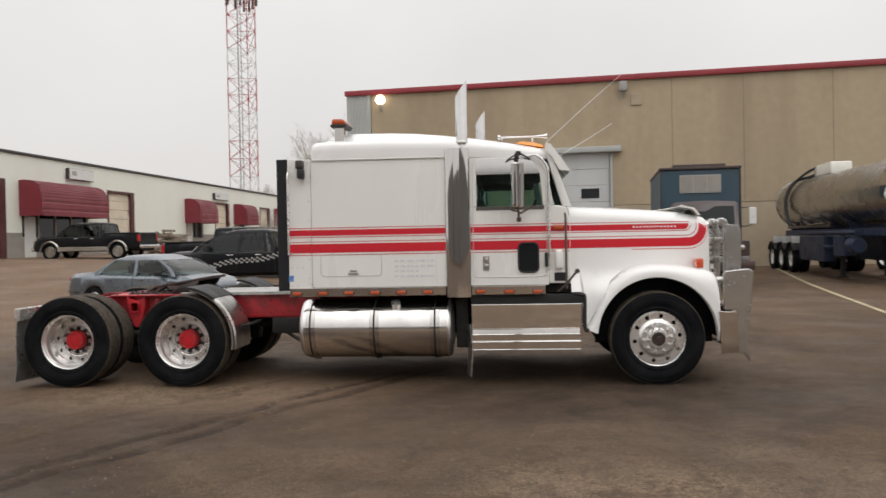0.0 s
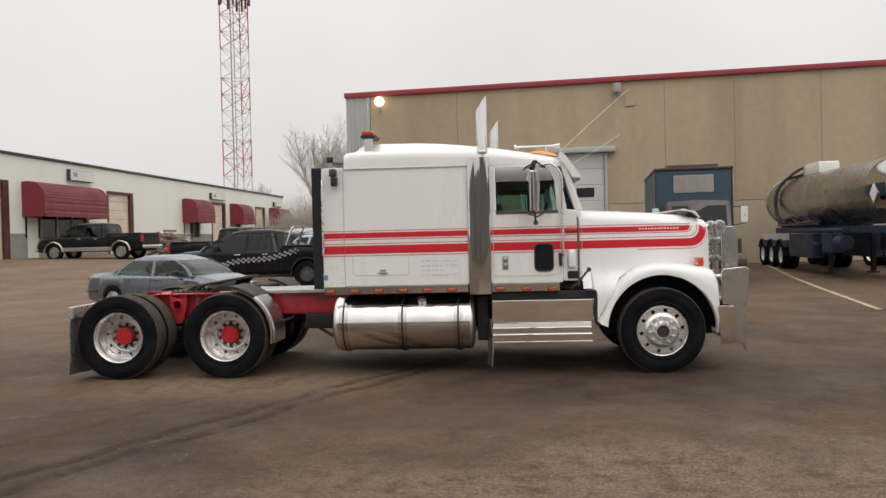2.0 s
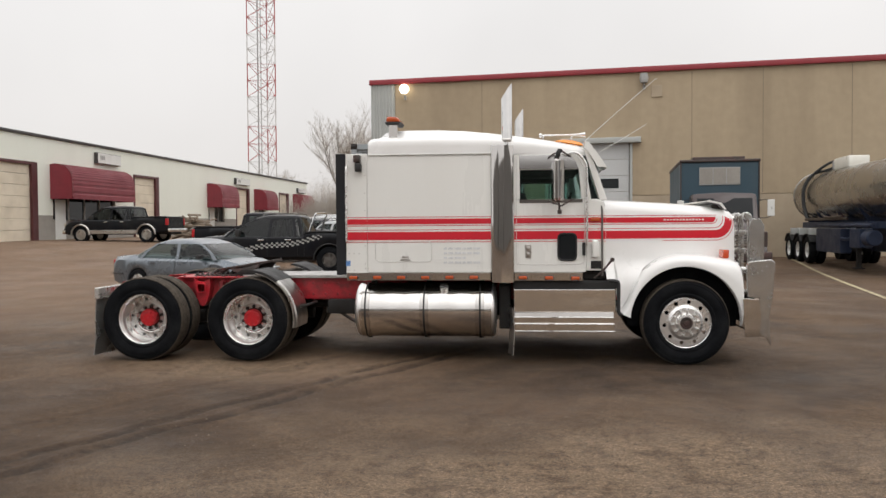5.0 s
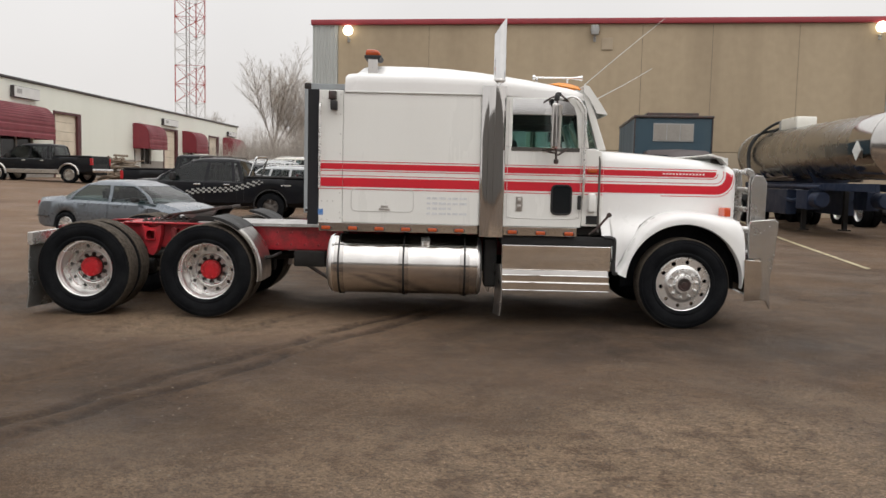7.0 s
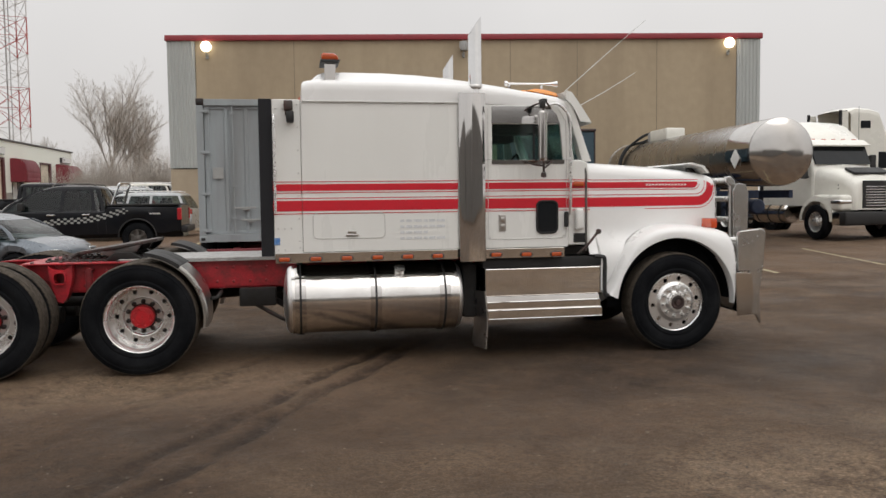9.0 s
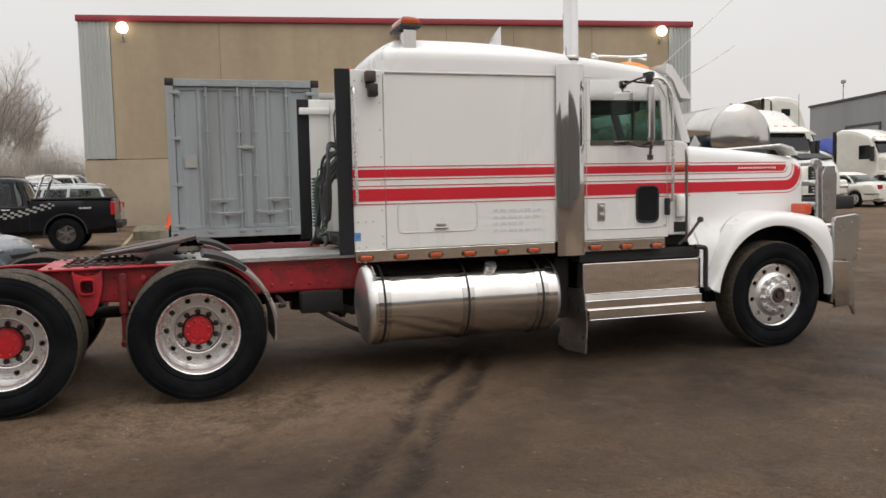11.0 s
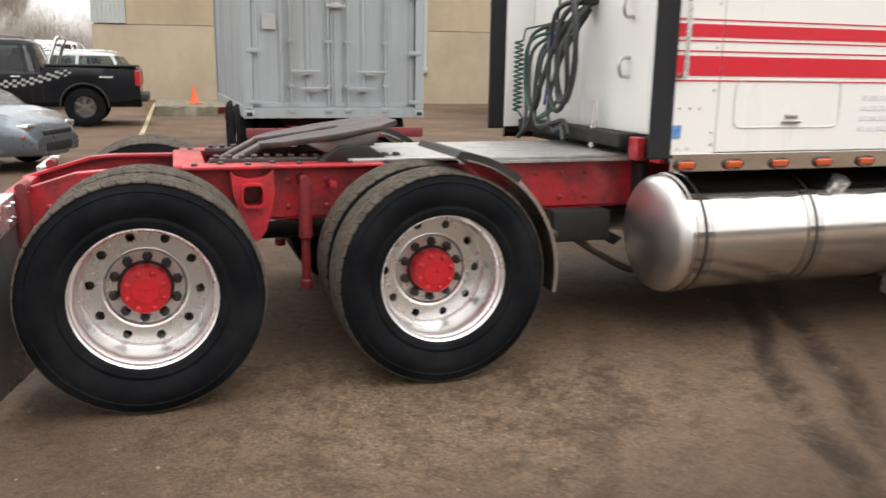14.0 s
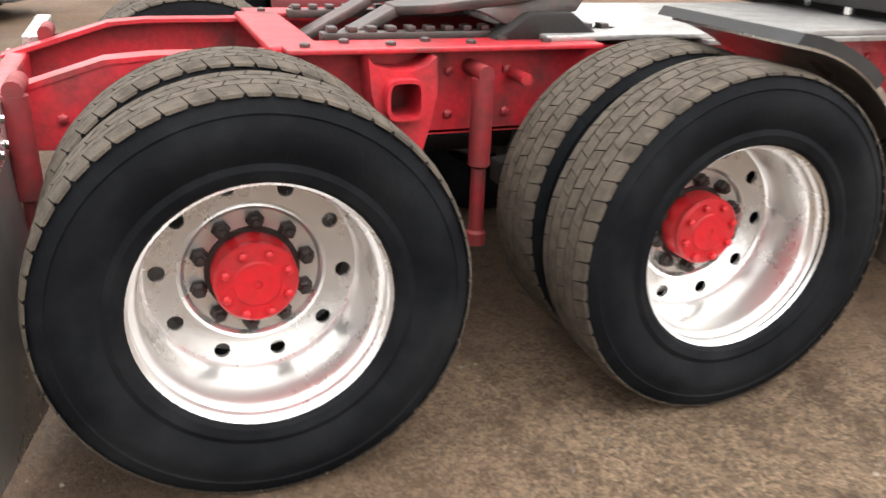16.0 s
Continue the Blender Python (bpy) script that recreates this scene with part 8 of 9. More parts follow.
def tank_trailer(m):
    """x = 0 at the tank's rear head, its front head at x = L."""
    t = thing("tank_trailer", "polished stainless tank trailer with blue running gear", "tanker", m=m)
    zc, R, L = 2.56, 0.92, 12.3
    b = B()
    lathe(b, [(0.001, -0.12), (0.4, -0.10), (0.74, -0.04), (0.92, 0.05), (R, 0.16), (R, L - 0.16), (0.92, L - 0.05), (0.74, L + 0.03), (0.4, L + 0.09), (0.001, L + 0.11)], (0, 0, zc), 64, "x")
    part("tank", b, M_TANKER, t, "mirror-like stainless tank shell", angle=50)
    b = B()
    lathe(b, [(R - 0.01, L - 1.45), (R + 0.012, L - 1.44), (R + 0.012, L - 0.17), (0.91, L - 0.04), (0.74, L + 0.042), (0.4, L + 0.105), (0.001, L + 0.125)], (0, 0, zc), 64, "x")
    part("front_jacket", b, M_TANKERBRIGHT, t, "brightly polished front jacket", angle=50)
    b = B()
    lathe(b, [(R, -0.04), (R + 0.02, -0.035), (R + 0.02, 0.035), (R, 0.04)], (0.2, 0, zc), 64, "x")
    part("tank_ring", b, M_TANKER, t)
    b = B()
    box(b, 3.4, 5.0, -0.35, 0.35, zc + R - 0.06, zc + R + 0.34, 0.04)
    part("valve_box", b, M_CREAMTRUCK, t, "pale valve box on top")
    b = B()
    box(b, 2.95, 3.38, -0.28, 0.28, zc + R - 0.04, zc + R + 0.30, 0.04)
    part("vent_box", b, M_GREYBOX, t)
    for o in (0.0, 0.16):
        b = B()
        tube(b, [(3.3 - o, -0.1, zc + R + 0.28 - o), (2.8 - o, -0.35, zc + R + 0.22 - o * 1.5), (2.25 - o, -0.75, zc + 0.75), (2.05 - o, -1.0, zc + 0.25), (2.1 - o, -1.02, zc - 0.4), (2.4 - o, -0.95, zc - 0.95)], 0.05, 10, k=6)
        part("hose", b, M_HOSE, t, "black loading hose")
    for s in (-1, 1):
        b = B()
        prism(b, [(0.1, 1.30), (L - 0.4, 1.30), (L - 0.4, 1.52), (0.1, 1.52)], s * 0.5 - 0.06, s * 0.5 + 0.06, "y", 0.01)
        part("chassis_beam", b, M_BLUEFRAME, t, "dark blue chassis beam")
        b = B()
        box(b, 3.95, 6.7, *sorted((s * 0.75, s * 1.10)), 0.48, 1.30, 0.03)
        part("side_locker", b, M_BLUEFRAME, t, "dark blue side locker")
        b = B()
        box(b, 7.5, 8.5, *sorted((s * 0.70, s * 1.08)), 0.70, 1.30, 0.03)
        part("side_locker", b, M_BLUEFRAME, t, "dark blue side locker")
        b = B()
        tube(b, [(3.9, s * 1.04, 1.40), (9.4, s * 1.04, 1.40)], 0.06, 8)
        tube(b, [(5.7, s * 0.95, 1.05), (6.1, s * 1.05, 1.10), (6.9, s * 1.05, 0.95), (7.4, s * 0.95, 1.0)], 0.05, 8, k=4)
        part("side_pipe", b, M_BLUEFRAME, t)
        for x in (0.55, 1.85, 3.15):
            b = B()
            arc = [(x + 0.60 * math.sin(radians(a)), 0.5 + 0.60 * math.cos(radians(a))) for a in range(-62, 64, 8)]
            loft(b, [[(px, s * 0.72, pz), (px, s * 1.24, pz), (px, s * 1.24, pz - 0.02), (px, s * 0.72, pz - 0.02)] for px, pz in arc], ring=True)
            part("mudguard", b, M_BLACK, t)
            b = B()
            box(b, x + 0.36, x + 0.40, *sorted((s * 0.80, s * 1.23)), 1.05, 1.30, 0.01)
            part("mudguard_plate", b, M_SIGN, t, "white mudguard plate")
        b = B()
        lathe(b, [(0.001, 8.7), (0.20, 8.71), (0.24, 8.76), (0.24, 9.25), (0.20, 9.3), (0.001, 9.31)], (0, s * 0.92, 1.02), 24, "x")
        part("air_tank", b, M_BLUEFRAME, t)
        b = B()
        box(b, 7.0, 7.14, *sorted((s * 0.58, s * 0.72)), 0.04, 1.35, 0.01)
        box(b, 6.92, 7.22, *sorted((s * 0.50, s * 0.80)), 0.0, 0.04, 0.01)
        part("landing_leg", b, M_CHASSIS, t)
        b = B()
        tube(b, [(2.4, s * 1.05, 1.62), (7.2, s * 1.05, 1.62)], 0.045, 8)
        tube(b, [(4.2, s * 0.9, 1.75), (4.6, s * 1.1, 1.80), (5.2, s * 1.1, 1.68), (6.8, s * 1.08, 1.7)], 0.04, 8, k=4)
        part("hose_tray", b, M_GREASE, t)
    b = B()
    pl = Matrix.Translation((L - 0.80, -R - 0.026, zc - 0.16)) @ Matrix.Rotation(radians(45), 4, "Y")
    box(b, -0.19, 0.19, -0.012, 0.012, -0.19, 0.19, 0.005, m=pl)
    part("placard", b, M_SIGN, t, "blank white diamond placard")
    for x in (0.8, 2.6, 5.0, 7.4):
        b = B()
        prism(b, [(-0.75, zc - 0.60), (-0.5, 1.50), (0.5, 1.50), (0.75, zc - 0.60), (0.45, zc - 0.86), (-0.45, zc - 0.86)], x - 0.05, x + 0.05, "x")
        part("saddle", b, M_BLUEFRAME, t)
    axle_set(t, (0.55, 1.85, 3.15), 1.22, True, mat=M_SIGN)
    return t


def tractor(m, paint_m, label, tall=0.0, gaskets=False, group="parked white tractors"):
    """A modern tractor with sloping hood; x = 0 at the front axle, nose towards +x."""
    t = thing("tractor_unit", label, "truck", group, m=m)
    h = 1.05
    # cab with raked screen and roof fairing
    b = B()
    secs = []
    for y, ins in ((-h, 0.10), (-h + 0.03, 0.03), (-h + 0.12, 0.0), (0, -0.02), (h - 0.12, 0.0), (h - 0.03, 0.03), (h, 0.10)):
        k = ins
        secs.append([(-2.75 + k, y, 0.95), (-0.30 - k, y, 0.95), (-0.26 - k, y, 1.90), (-0.34 - k, y, 2.18)] + [(-0.60 - k, y, 2.74 - k), (-0.80 - k, y, 2.94 - k), (-1.35, y, 3.20 + tall - 2 * k), (-1.75, y, 3.32 + tall - 2 * k), (-2.45, y, 3.36 + tall - 2 * k), (-2.75 + k, y, 3.25 + tall - 2 * k)])
    loft(b, secs)
    part("cab", b, paint_m, t, "white cab with roof fairing", angle=40)
    b = B()
    prism(b, [(-0.325, 2.16), (-0.265, 2.16), (-0.53, 2.70), (-0.59, 2.70)], -0.98, 0.98, "y", 0.006)
    part("windshield", b, M_DARKGLASS, t, "wide raked windshield")
    b = B()
    prism(b, [(-0.66, 2.74), (-0.36, 2.69), (-0.35, 2.73), (-0.66, 2.90)], -1.02, 1.02, "y")
    part("visor", b, paint_m, t)
    for y in (-0.75, -0.35, 0.0, 0.35, 0.75):
        b = B()
        box(b, -0.80, -0.70, y - 0.07, y + 0.07, 2.86, 2.93, 0.02)
        part("marker_lamp", b, M_AMBER, t, "amber roof marker lamp")
    for s in (-1, 1):
        b = B()
        prism(b, [(-1.35, 1.85), (-0.52, 1.85), (-0.72, 2.52), (-1.35, 2.52)], *sorted((s * (h - 0.01), s * (h + 0.008))), "y")
        part("side_window", b, M_DARKGLASS, t)
        b = B()
        box(b, -0.55, -0.42, *sorted((s * 1.12, s * 1.32)), 1.75, 2.45, 0.03)
        tube(b, [(-0.5, s * 1.04, 2.40), (-0.5, s * 1.2, 2.42)], 0.02, 6)
        tube(b, [(-0.5, s * 1.04, 1.80), (-0.5, s * 1.2, 1.80)], 0.02, 6)
        part("mirror", b, M_BLACK, t)
        # fender
        b = B()
        secs = []
        for a in range(-88, 92, 8):
            q = radians(a)
            R0, R1 = 0.60, 0.74
            secs.append([(R0 * math.sin(q), s * 1.20, 0.5 + R0 * math.cos(q)), (R1 * math.sin(q), s * 1.17, 0.5 + R1 * math.cos(q)), (R1 * 1.03 * math.sin(q), s * 1.08, 0.5 + R1 * 1.05 * math.cos(q)), (R1 * 1.03 * math.sin(q), s * 0.55, 0.5 + R1 * 1.12 * math.cos(q))])
        loft(b, secs, close_ends=False)
        part("fender", b, paint_m, t, angle=50)
        b = B()
        box(b, 0.10, 1.00, *sorted((s * 0.50, s * 1.17)), 0.82, 1.27, 0.10, 4)
        part("fender_nose", b, paint_m, t, angle=50)
        b = B()
        box(b, 0.58, 1.012, *sorted((s * 0.62, s * 1.182)), 1.0, 1.14, 0.05, 3)
        part("headlight", b, M_CHROME, t, "clear headlight")
        b = B()
        box(b, 0.30, 0.60, *sorted((s * 0.86, s * 0.90)), 1.42, 1.47, 0.008)
        box(b, 0.30, 0.60, *sorted((s * 0.86, s * 0.90)), 1.52, 1.57, 0.008)
        part("hood_vent", b, M_BLACK, t, "black hood vent")
        b = B()
        lathe(b, [(0.001, -3.1), (0.28, -3.08), (0.31, -3.0), (0.31, -1.5), (0.28, -1.42), (0.001, -1.4)], (0, s * 0.88, 0.72), 24, "x")
        part("fuel_tank", b, M_TANK, t)
        for x in (-2.8, -2.25, -1.7):
            b = B()
            lathe(b, [(0.311, -0.03), (0.318, -0.028), (0.318, 0.028), (0.311, 0.03)], (x, s * 0.88, 0.72), 24, "x")
            part("tank_strap", b, M_BLACK, t)
        if gaskets:
            b = B()
            box(b, -3.05, -2.76, *sorted((s * 1.02, s * 1.06)), 1.0, 3.2 + tall, 0.01)
            part("extender", b, paint_m, t)
            b = B()
            box(b, -3.17, -3.055, *sorted((s * 1.01, s * 1.07)), 1.0, 3.25 + tall, 0.01)
            part("extender_edge", b, M_BLACKMATT, t, "black rubber extender edge")
            b = B()
            box(b, -2.2, -1.75, *sorted((s * (h + 0.0), s * (h + 0.01))), 2.72 + 0.8 * tall, 3.02 + 0.8 * tall, 0.004)
            part("side_window", b, M_DARKGLASS, t)
    # hood
    b = B()
    secs = []
    for x, w, zt, zb in ((-0.30, 1.0, 2.14, 0.95), (0.0, 0.97, 2.09, 1.1), (0.4, 0.92, 2.00, 1.1), (0.75, 0.88, 1.88, 0.9), (0.95, 0.82, 1.74, 0.85), (1.05, 0.76, 1.55, 0.85), (1.08, 0.72, 1.25, 0.85)):
        half = [(x, -w, zb), (x, -w, zt - 0.35), (x, -w * 0.97, zt - 0.18), (x, -w * 0.85, zt - 0.05), (x, -w * 0.5, zt), (x, 0, zt + 0.03)]
        secs.append(half + [(p[0], -p[1], p[2]) for p in reversed(half[:-1])])
    loft(b, secs)
    part("hood", b, paint_m, t, angle=50)
    b = B()
    prism(b, [(0.48, 1.97), (0.88, 1.84), (0.88, 1.90), (0.48, 2.05)], -0.62, 0.62, "y", 0.02)
    part("bug_shield", b, M_BLACK, t)
    b = B()
    box(b, 1.06, 1.11, -0.50, 0.50, 0.90, 1.66, 0.03)
    part("grille", b, M_BLACK, t)
    for i in range(8):
        b = B()
        box(b, 1.11, 1.13, -0.42, 0.42, 0.95 + i * 0.075, 0.975 + i * 0.075, 0.005)
        part("grille_bar", b, M_CHROME, t)
    b = B()
    box(b, 0.72, 1.22, -1.18, 1.18, 0.42, 0.80, 0.06)
    part("bumper", b, M_BLACK, t, "black bumper")
    for s in (-1, 1):
        b = B()
        box(b, 0.70, 1.0, *sorted((s * 1.185, s * 1.195)), 0.44, 0.78, 0.004)
        part("bumper_end", b, M_STAINLESS, t)
    b = B()
    for s in (-1, 1):
        box(b, -6.2, 0.8, s * 0.43 - 0.04, s * 0.43 + 0.04, 0.72, 0.98, 0.008)
    part("frame", b, M_CHASSIS, t)
    for s in (-1, 1):
        b = B()
        prism(b, [(-3.0, 0.95), (-2.8, 0.95), (-2.8, 3.3), (-3.0, 3.3)], s * 0.9 - 0.06, s * 0.9 + 0.06, "y", 0.03)
        part("exhaust_pipe", b, M_BLACK, t)
    b = B()
    tube(b, [(-0.7, 0.9, 2.85), (-0.72, 0.9, 3.9)], 0.008, 5)
    part("aerial", b, M_BLACK, t)
    axle_set(t, (0.0,), 1.22, False, mat=M_ALU, dish=0.05)
    axle_set(t, (-4.6, -5.9), 1.22, True, mat=M_ALU)
    return t


def box_truck(m):
    """An old cab with a faded blue box body; x = 0 at the front axle, nose towards +x."""
    t = thing("box_truck", "old truck with a faded blue box body and dark maroon cab", "truck", m=m)
    b = B()
    box(b, -7.2, -1.55, -1.20, 1.20, 1.05, 3.42, 0.02)
    part("box_body", b, M_BLUE, t, "faded blue box body")
    b = B()
    for y in (-1.21, 1.17):
        box(b, -1.57, -1.52, y, y + 0.04, 1.04, 3.44, 0.006)
    box(b, -7.22, -1.50, -1.23, 1.23, 3.42, 3.50, 0.015)
    part("edge_trim", b, M_GREASE, t, "dark roof edge trim")
    b = B()
    box(b, -3.6, -1.8, -0.8, 0.8, 3.5, 3.60, 0.01)
    part("roof_tray", b, M_GREASE, t)
    b = B()
    box(b, -1.548, -1.52, -0.62, 0.62, 2.72, 3.26, 0.006)
    part("board", b, M_GREYBOX, t, "weathered grey board on the box front")
    b = B()
    for i in range(3):
        box(b, -1.519, -1.512, -0.60 + i * 0.41, -0.60 + i * 0.41 + 0.38, 2.75, 3.23, 0.004)
    part("board_panel", b, M_BLOCK, t)
    # cab: rounded shell with a divided screen, hood and fenders
    b = B()
    secs = []
    for y, k in ((-0.95, 0.10), (-0.92, 0.04), (-0.80, 0.0), (0, -0.03), (0.80, 0.0), (0.92, 0.04), (0.95, 0.10)):
        secs.append([(-1.40, y, 0.75), (-0.05, y, 0.75), (-0.05, y, 1.62), (-0.10, y, 1.68), (-0.30 - k, y, 2.30 - k), (-0.42 - k, y, 2.42 - k), (-1.25 + k, y, 2.44 - k), (-1.40, y, 2.30 - k)])
    loft(b, secs)
    part("cab", b, M_BROWNCAB, t, "dark maroon cab", angle=40)
    b = B()
    prism(b, [(-0.085, 1.70), (-0.065, 1.70), (-0.27, 2.28), (-0.29, 2.28)], -0.80, 0.80, "y", 0.006)
    part("windshield", b, M_DARKGLASS, t, "split windshield")
    b = B()
    secs = []
    for x, w, zt in ((-0.08, 0.86, 1.64), (0.5, 0.80, 1.60), (0.95, 0.74, 1.50), (1.05, 0.70, 1.38)):
        half = [(x, -w, 0.85), (x, -w, zt - 0.15), (x, -w * 0.9, zt - 0.04), (x, -w * 0.5, zt), (x, 0, zt + 0.02)]
        secs.append(half + [(p[0], -p[1], p[2]) for p in reversed(half[:-1])])
    loft(b, secs)
    part("hood", b, M_BROWNCAB, t, angle=45)
    b = B()
    box(b, 1.04, 1.10, -0.66, 0.66, 0.85, 1.36, 0.02)
    part("grille", b, M_CHROME, t)
    for i in range(6):
        b = B()
        box(b, 1.10, 1.12, -0.60, 0.60, 0.90 + i * 0.075, 0.93 + i * 0.075, 0.004)
        part("grille_bar", b, M_BLACK, t)
    for s in (-1, 1):
        b = B()
        lathe(b, [(0.001, 0.06), (0.07, 0.05), (0.095, 0.0), (0.095, -0.04)], (1.06, s * 0.82, 1.12), 18, "x")
        part("headlight", b, M_CHROME, t)
        b = B()
        box(b, 0.98, 1.06, *sorted((s * 0.68, s * 1.02)), 0.90, 1.32, 0.03)
        part("lamp_panel", b, M_GREASE, t)
        b = B()
        secs = []
        for a in range(-80, 84, 10):
            q = radians(a)
            secs.append([(0.60 * math.sin(q), s * 1.10, 0.5 + 0.60 * math.cos(q)), (0.66 * math.sin(q), s * 1.08, 0.5 + 0.66 * math.cos(q)), (0.66 * math.sin(q), s * 0.60, 0.5 + 0.72 * math.cos(q))])
        loft(b, secs, close_ends=False)
        part("fender", b, M_BROWNCAB, t, angle=50)
        b = B()
        tube(b, [(-0.2, s * 0.95, 2.2), (-0.1, s * 1.25, 2.2), (-0.1, s * 1.3, 1.75), (-0.15, s * 0.95, 1.7)], 0.014, 6, k=2)
        part("mirror_arm", b, M_BLACK, t)
        b = B()
        box(b, -0.13, -0.08, *sorted((s * 1.20, s * 1.40)), 1.75, 2.22, 0.02)
        part("mirror", b, M_SIGN, t, "white-backed mirror")
    b = B()
    box(b, 1.08, 1.24, -1.12, 1.12, 0.52, 0.76, 0.02)
    part("bumper", b, M_GREASE, t)
    b = B()
    box(b, 1.245, 1.255, -0.22, 0.10, 0.57, 0.70, 0.004)
    part("blank_plate", b, M_SIGN, t)
    b = B()
    for s in (-1, 1):
        box(b, -7.0, 1.1, s * 0.42 - 0.04, s * 0.42 + 0.04, 0.66, 0.90, 0.008)
    part("frame", b, M_CHASSIS, t)
    axle_set(t, (0.0,), 1.08, False, mat=M_GREYBOX)
    axle_set(t, (-4.9,), 1.15, True, mat=M_GREYBOX)
    return t


def heading(x, y, dx, dy, f=0.0):
    return pose(x, y, ground_z(x + f * dx, y + f * dy), 0, 0, math.degrees(math.atan2(dy, dx)))


tank_trailer(heading(15.3, 24.8, -0.068, -0.99, 3.0))
tractor(heading(18.95, 15.75, 0.07, -0.99) @ Matrix.Scale(1.07, 4) @ Matrix.Scale(1.03, 4, (0, 0, 1)), M_CREAMTRUCK, "white tractor unit parked beside the tank trailer", 0.16)
tractor(heading(30.6, 28.4, 0.99, 0.0) @ Matrix.Scale(1.17, 4), M_CREAMTRUCK, "cream sleeper tractor with black extender edges", 0.95, True)
tractor(heading(32.7, 24.6, 0.1, -0.99), M_CREAMTRUCK, "cream tractor parked at the far side", 0.0)
box_truck(heading(9.45, 15.6, -0.12, -0.99) @ Matrix.Scale(1.045, 4, (0, 0, 1)))
sedan(standing(26.7, 19.3, 100, 1.0), M_CREAMTRUCK, "white saloon car parked by the tractors")
b = B()
loft(b, [[(x, -w, 0.0), (x, -w, z * 0.8), (x, -w * 0.6, z), (x, w * 0.6, z), (x, w, z * 0.8), (x, w, 0.0)] for x, w, z in ((0, 0.9, 2.4), (0.5, 1.2, 3.15), (1.6, 1.22, 3.0), (2.7, 1.2, 3.2), (3.3, 0.9, 2.5))])
tarp = link("covered_load", b, M_TARP, 40)
tarp.matrix_basis = pose(34.9, 30.4, ground_z(34.9, 30.4), 0, 0, 95)
tagged(tarp, "tall load under a blue tarpaulin", "load")


# ---- the grey building beyond the tractors ----
def far_shed():
    m = pose(46.6, 46.1, 0, 0, 0, math.degrees(math.atan2(-9.9, -2.7)))
    t = thing("far_shed", "grey metal shed with dock doors in the distance", "building", kind="structure", m=m)
    b = B()
    box(b, 0, 40, 0, 15, -0.5, 7.0)
    part("wall", b, M_GREYBLDG, t)
    b = B()
    box(b, -0.1, 40.1, -0.1, 15.1, 7.0, 7.15)
    part("roof", b, M_SIGNFRAME, t)
    for i in range(4):
        b = B()
        x = 5.5 + i * 7
        box(b, x, x + 4.0, -0.05, -0.004, 0.2, 5.0, 0.01)
        part("door", b, M_GREYBOX, t, "pale grey dock door")
        b = B()
        for x0, x1, z0, z1 in ((x - 0.2, x, 0.2, 5.2), (x + 4.0, x + 4.2, 0.2, 5.2), (x, x + 4.0, 5.004, 5.2)):
            box(b, x0, x1, -0.08, -0.004, z0, z1)
        part("door_frame", b, M_SIGNFRAME, t)
    b = B()
    tube(b, [(3.0, 1.0, 7.1), (3.0, 1.0, 8.6)], 0.04, 6)
    box(b, 2.8, 3.2, 0.9, 1.1, 8.5, 8.75, 0.03)
    part("roof_lamp", b, M_GREYBOX, t)


far_shed()


# ---- lattice mast, banded red and white ----
def mast():
    t = thing("lattice_mast", "tall lattice radio mast banded red and white", "mast", m=pose(-31.65, 100, 0.9, 0, 0, 12) @ Matrix.Scale(1.0, 4))
    H, w = 44.0, 1.86
    corners = [(-w, -w * 0.6), (w, -w * 0.6), (0.45, w * 1.2)]
    bands = [(0, 9.6, M_TOWERWHITE), (9.6, 14.4, M_TOWERRED), (14.4, 18.4, M_TOWERWHITE), (18.4, 22.8, M_TOWERRED), (22.8, 26.8, M_TOWERWHITE), (26.8, 36, M_TOWERRED), (36, 44, M_TOWERWHITE)]
    for z0, z1, mat in bands:
        def piece(name, p, q, rad, k):
            b = B()
            tube(b, [p, q], rad, k)
            part(name, b, mat, t)
        for x, y in corners:
            piece("leg", (x, y, z0), (x, y, z1), 0.075, 6)
        n = max(2, round((z1 - z0) / 2.25))
        for i in range(n):
            a, c = z0 + (z1 - z0) * i / n, z0 + (z1 - z0) * (i + 1) / n
            for k in range(3):
                p, q = corners[k], corners[(k + 1) % 3]
                piece("brace", (p[0], p[1], a), (q[0], q[1], c), 0.036, 4)
                piece("brace", (q[0], q[1], a), (p[0], p[1], c), 0.036, 4)
                piece("brace", (p[0], p[1], c), (q[0], q[1], c), 0.034, 4)
    b = B()
    tube(b, [(-0.6, 0.3, 0), (-0.6, 0.3, 34)], 0.09, 6)
    tube(b, [(-0.2, 0.3, 0), (-0.2, 0.3, 34)], 0.06, 6)
    part("cable_run", b, M_GREYBOX, t, "grey feeder cables")
    for z in (32.6, 35.4):
        for k in range(3):
            p, q = corners[k], corners[(k + 1) % 3]
            for f in (0.15, 0.5, 0.85):
                b = B()
                x, y = p[0] + (q[0] - p[0]) * f, p[1] + (q[1] - p[1]) * f
                box(b, x * 1.25 - 0.15, x * 1.25 + 0.15, y * 1.25 - 0.12, y * 1.25 + 0.12, z, z + 2.0, 0.04)
                part("antenna_panel", b, M_GREASE, t, "dark antenna panel")


mast()


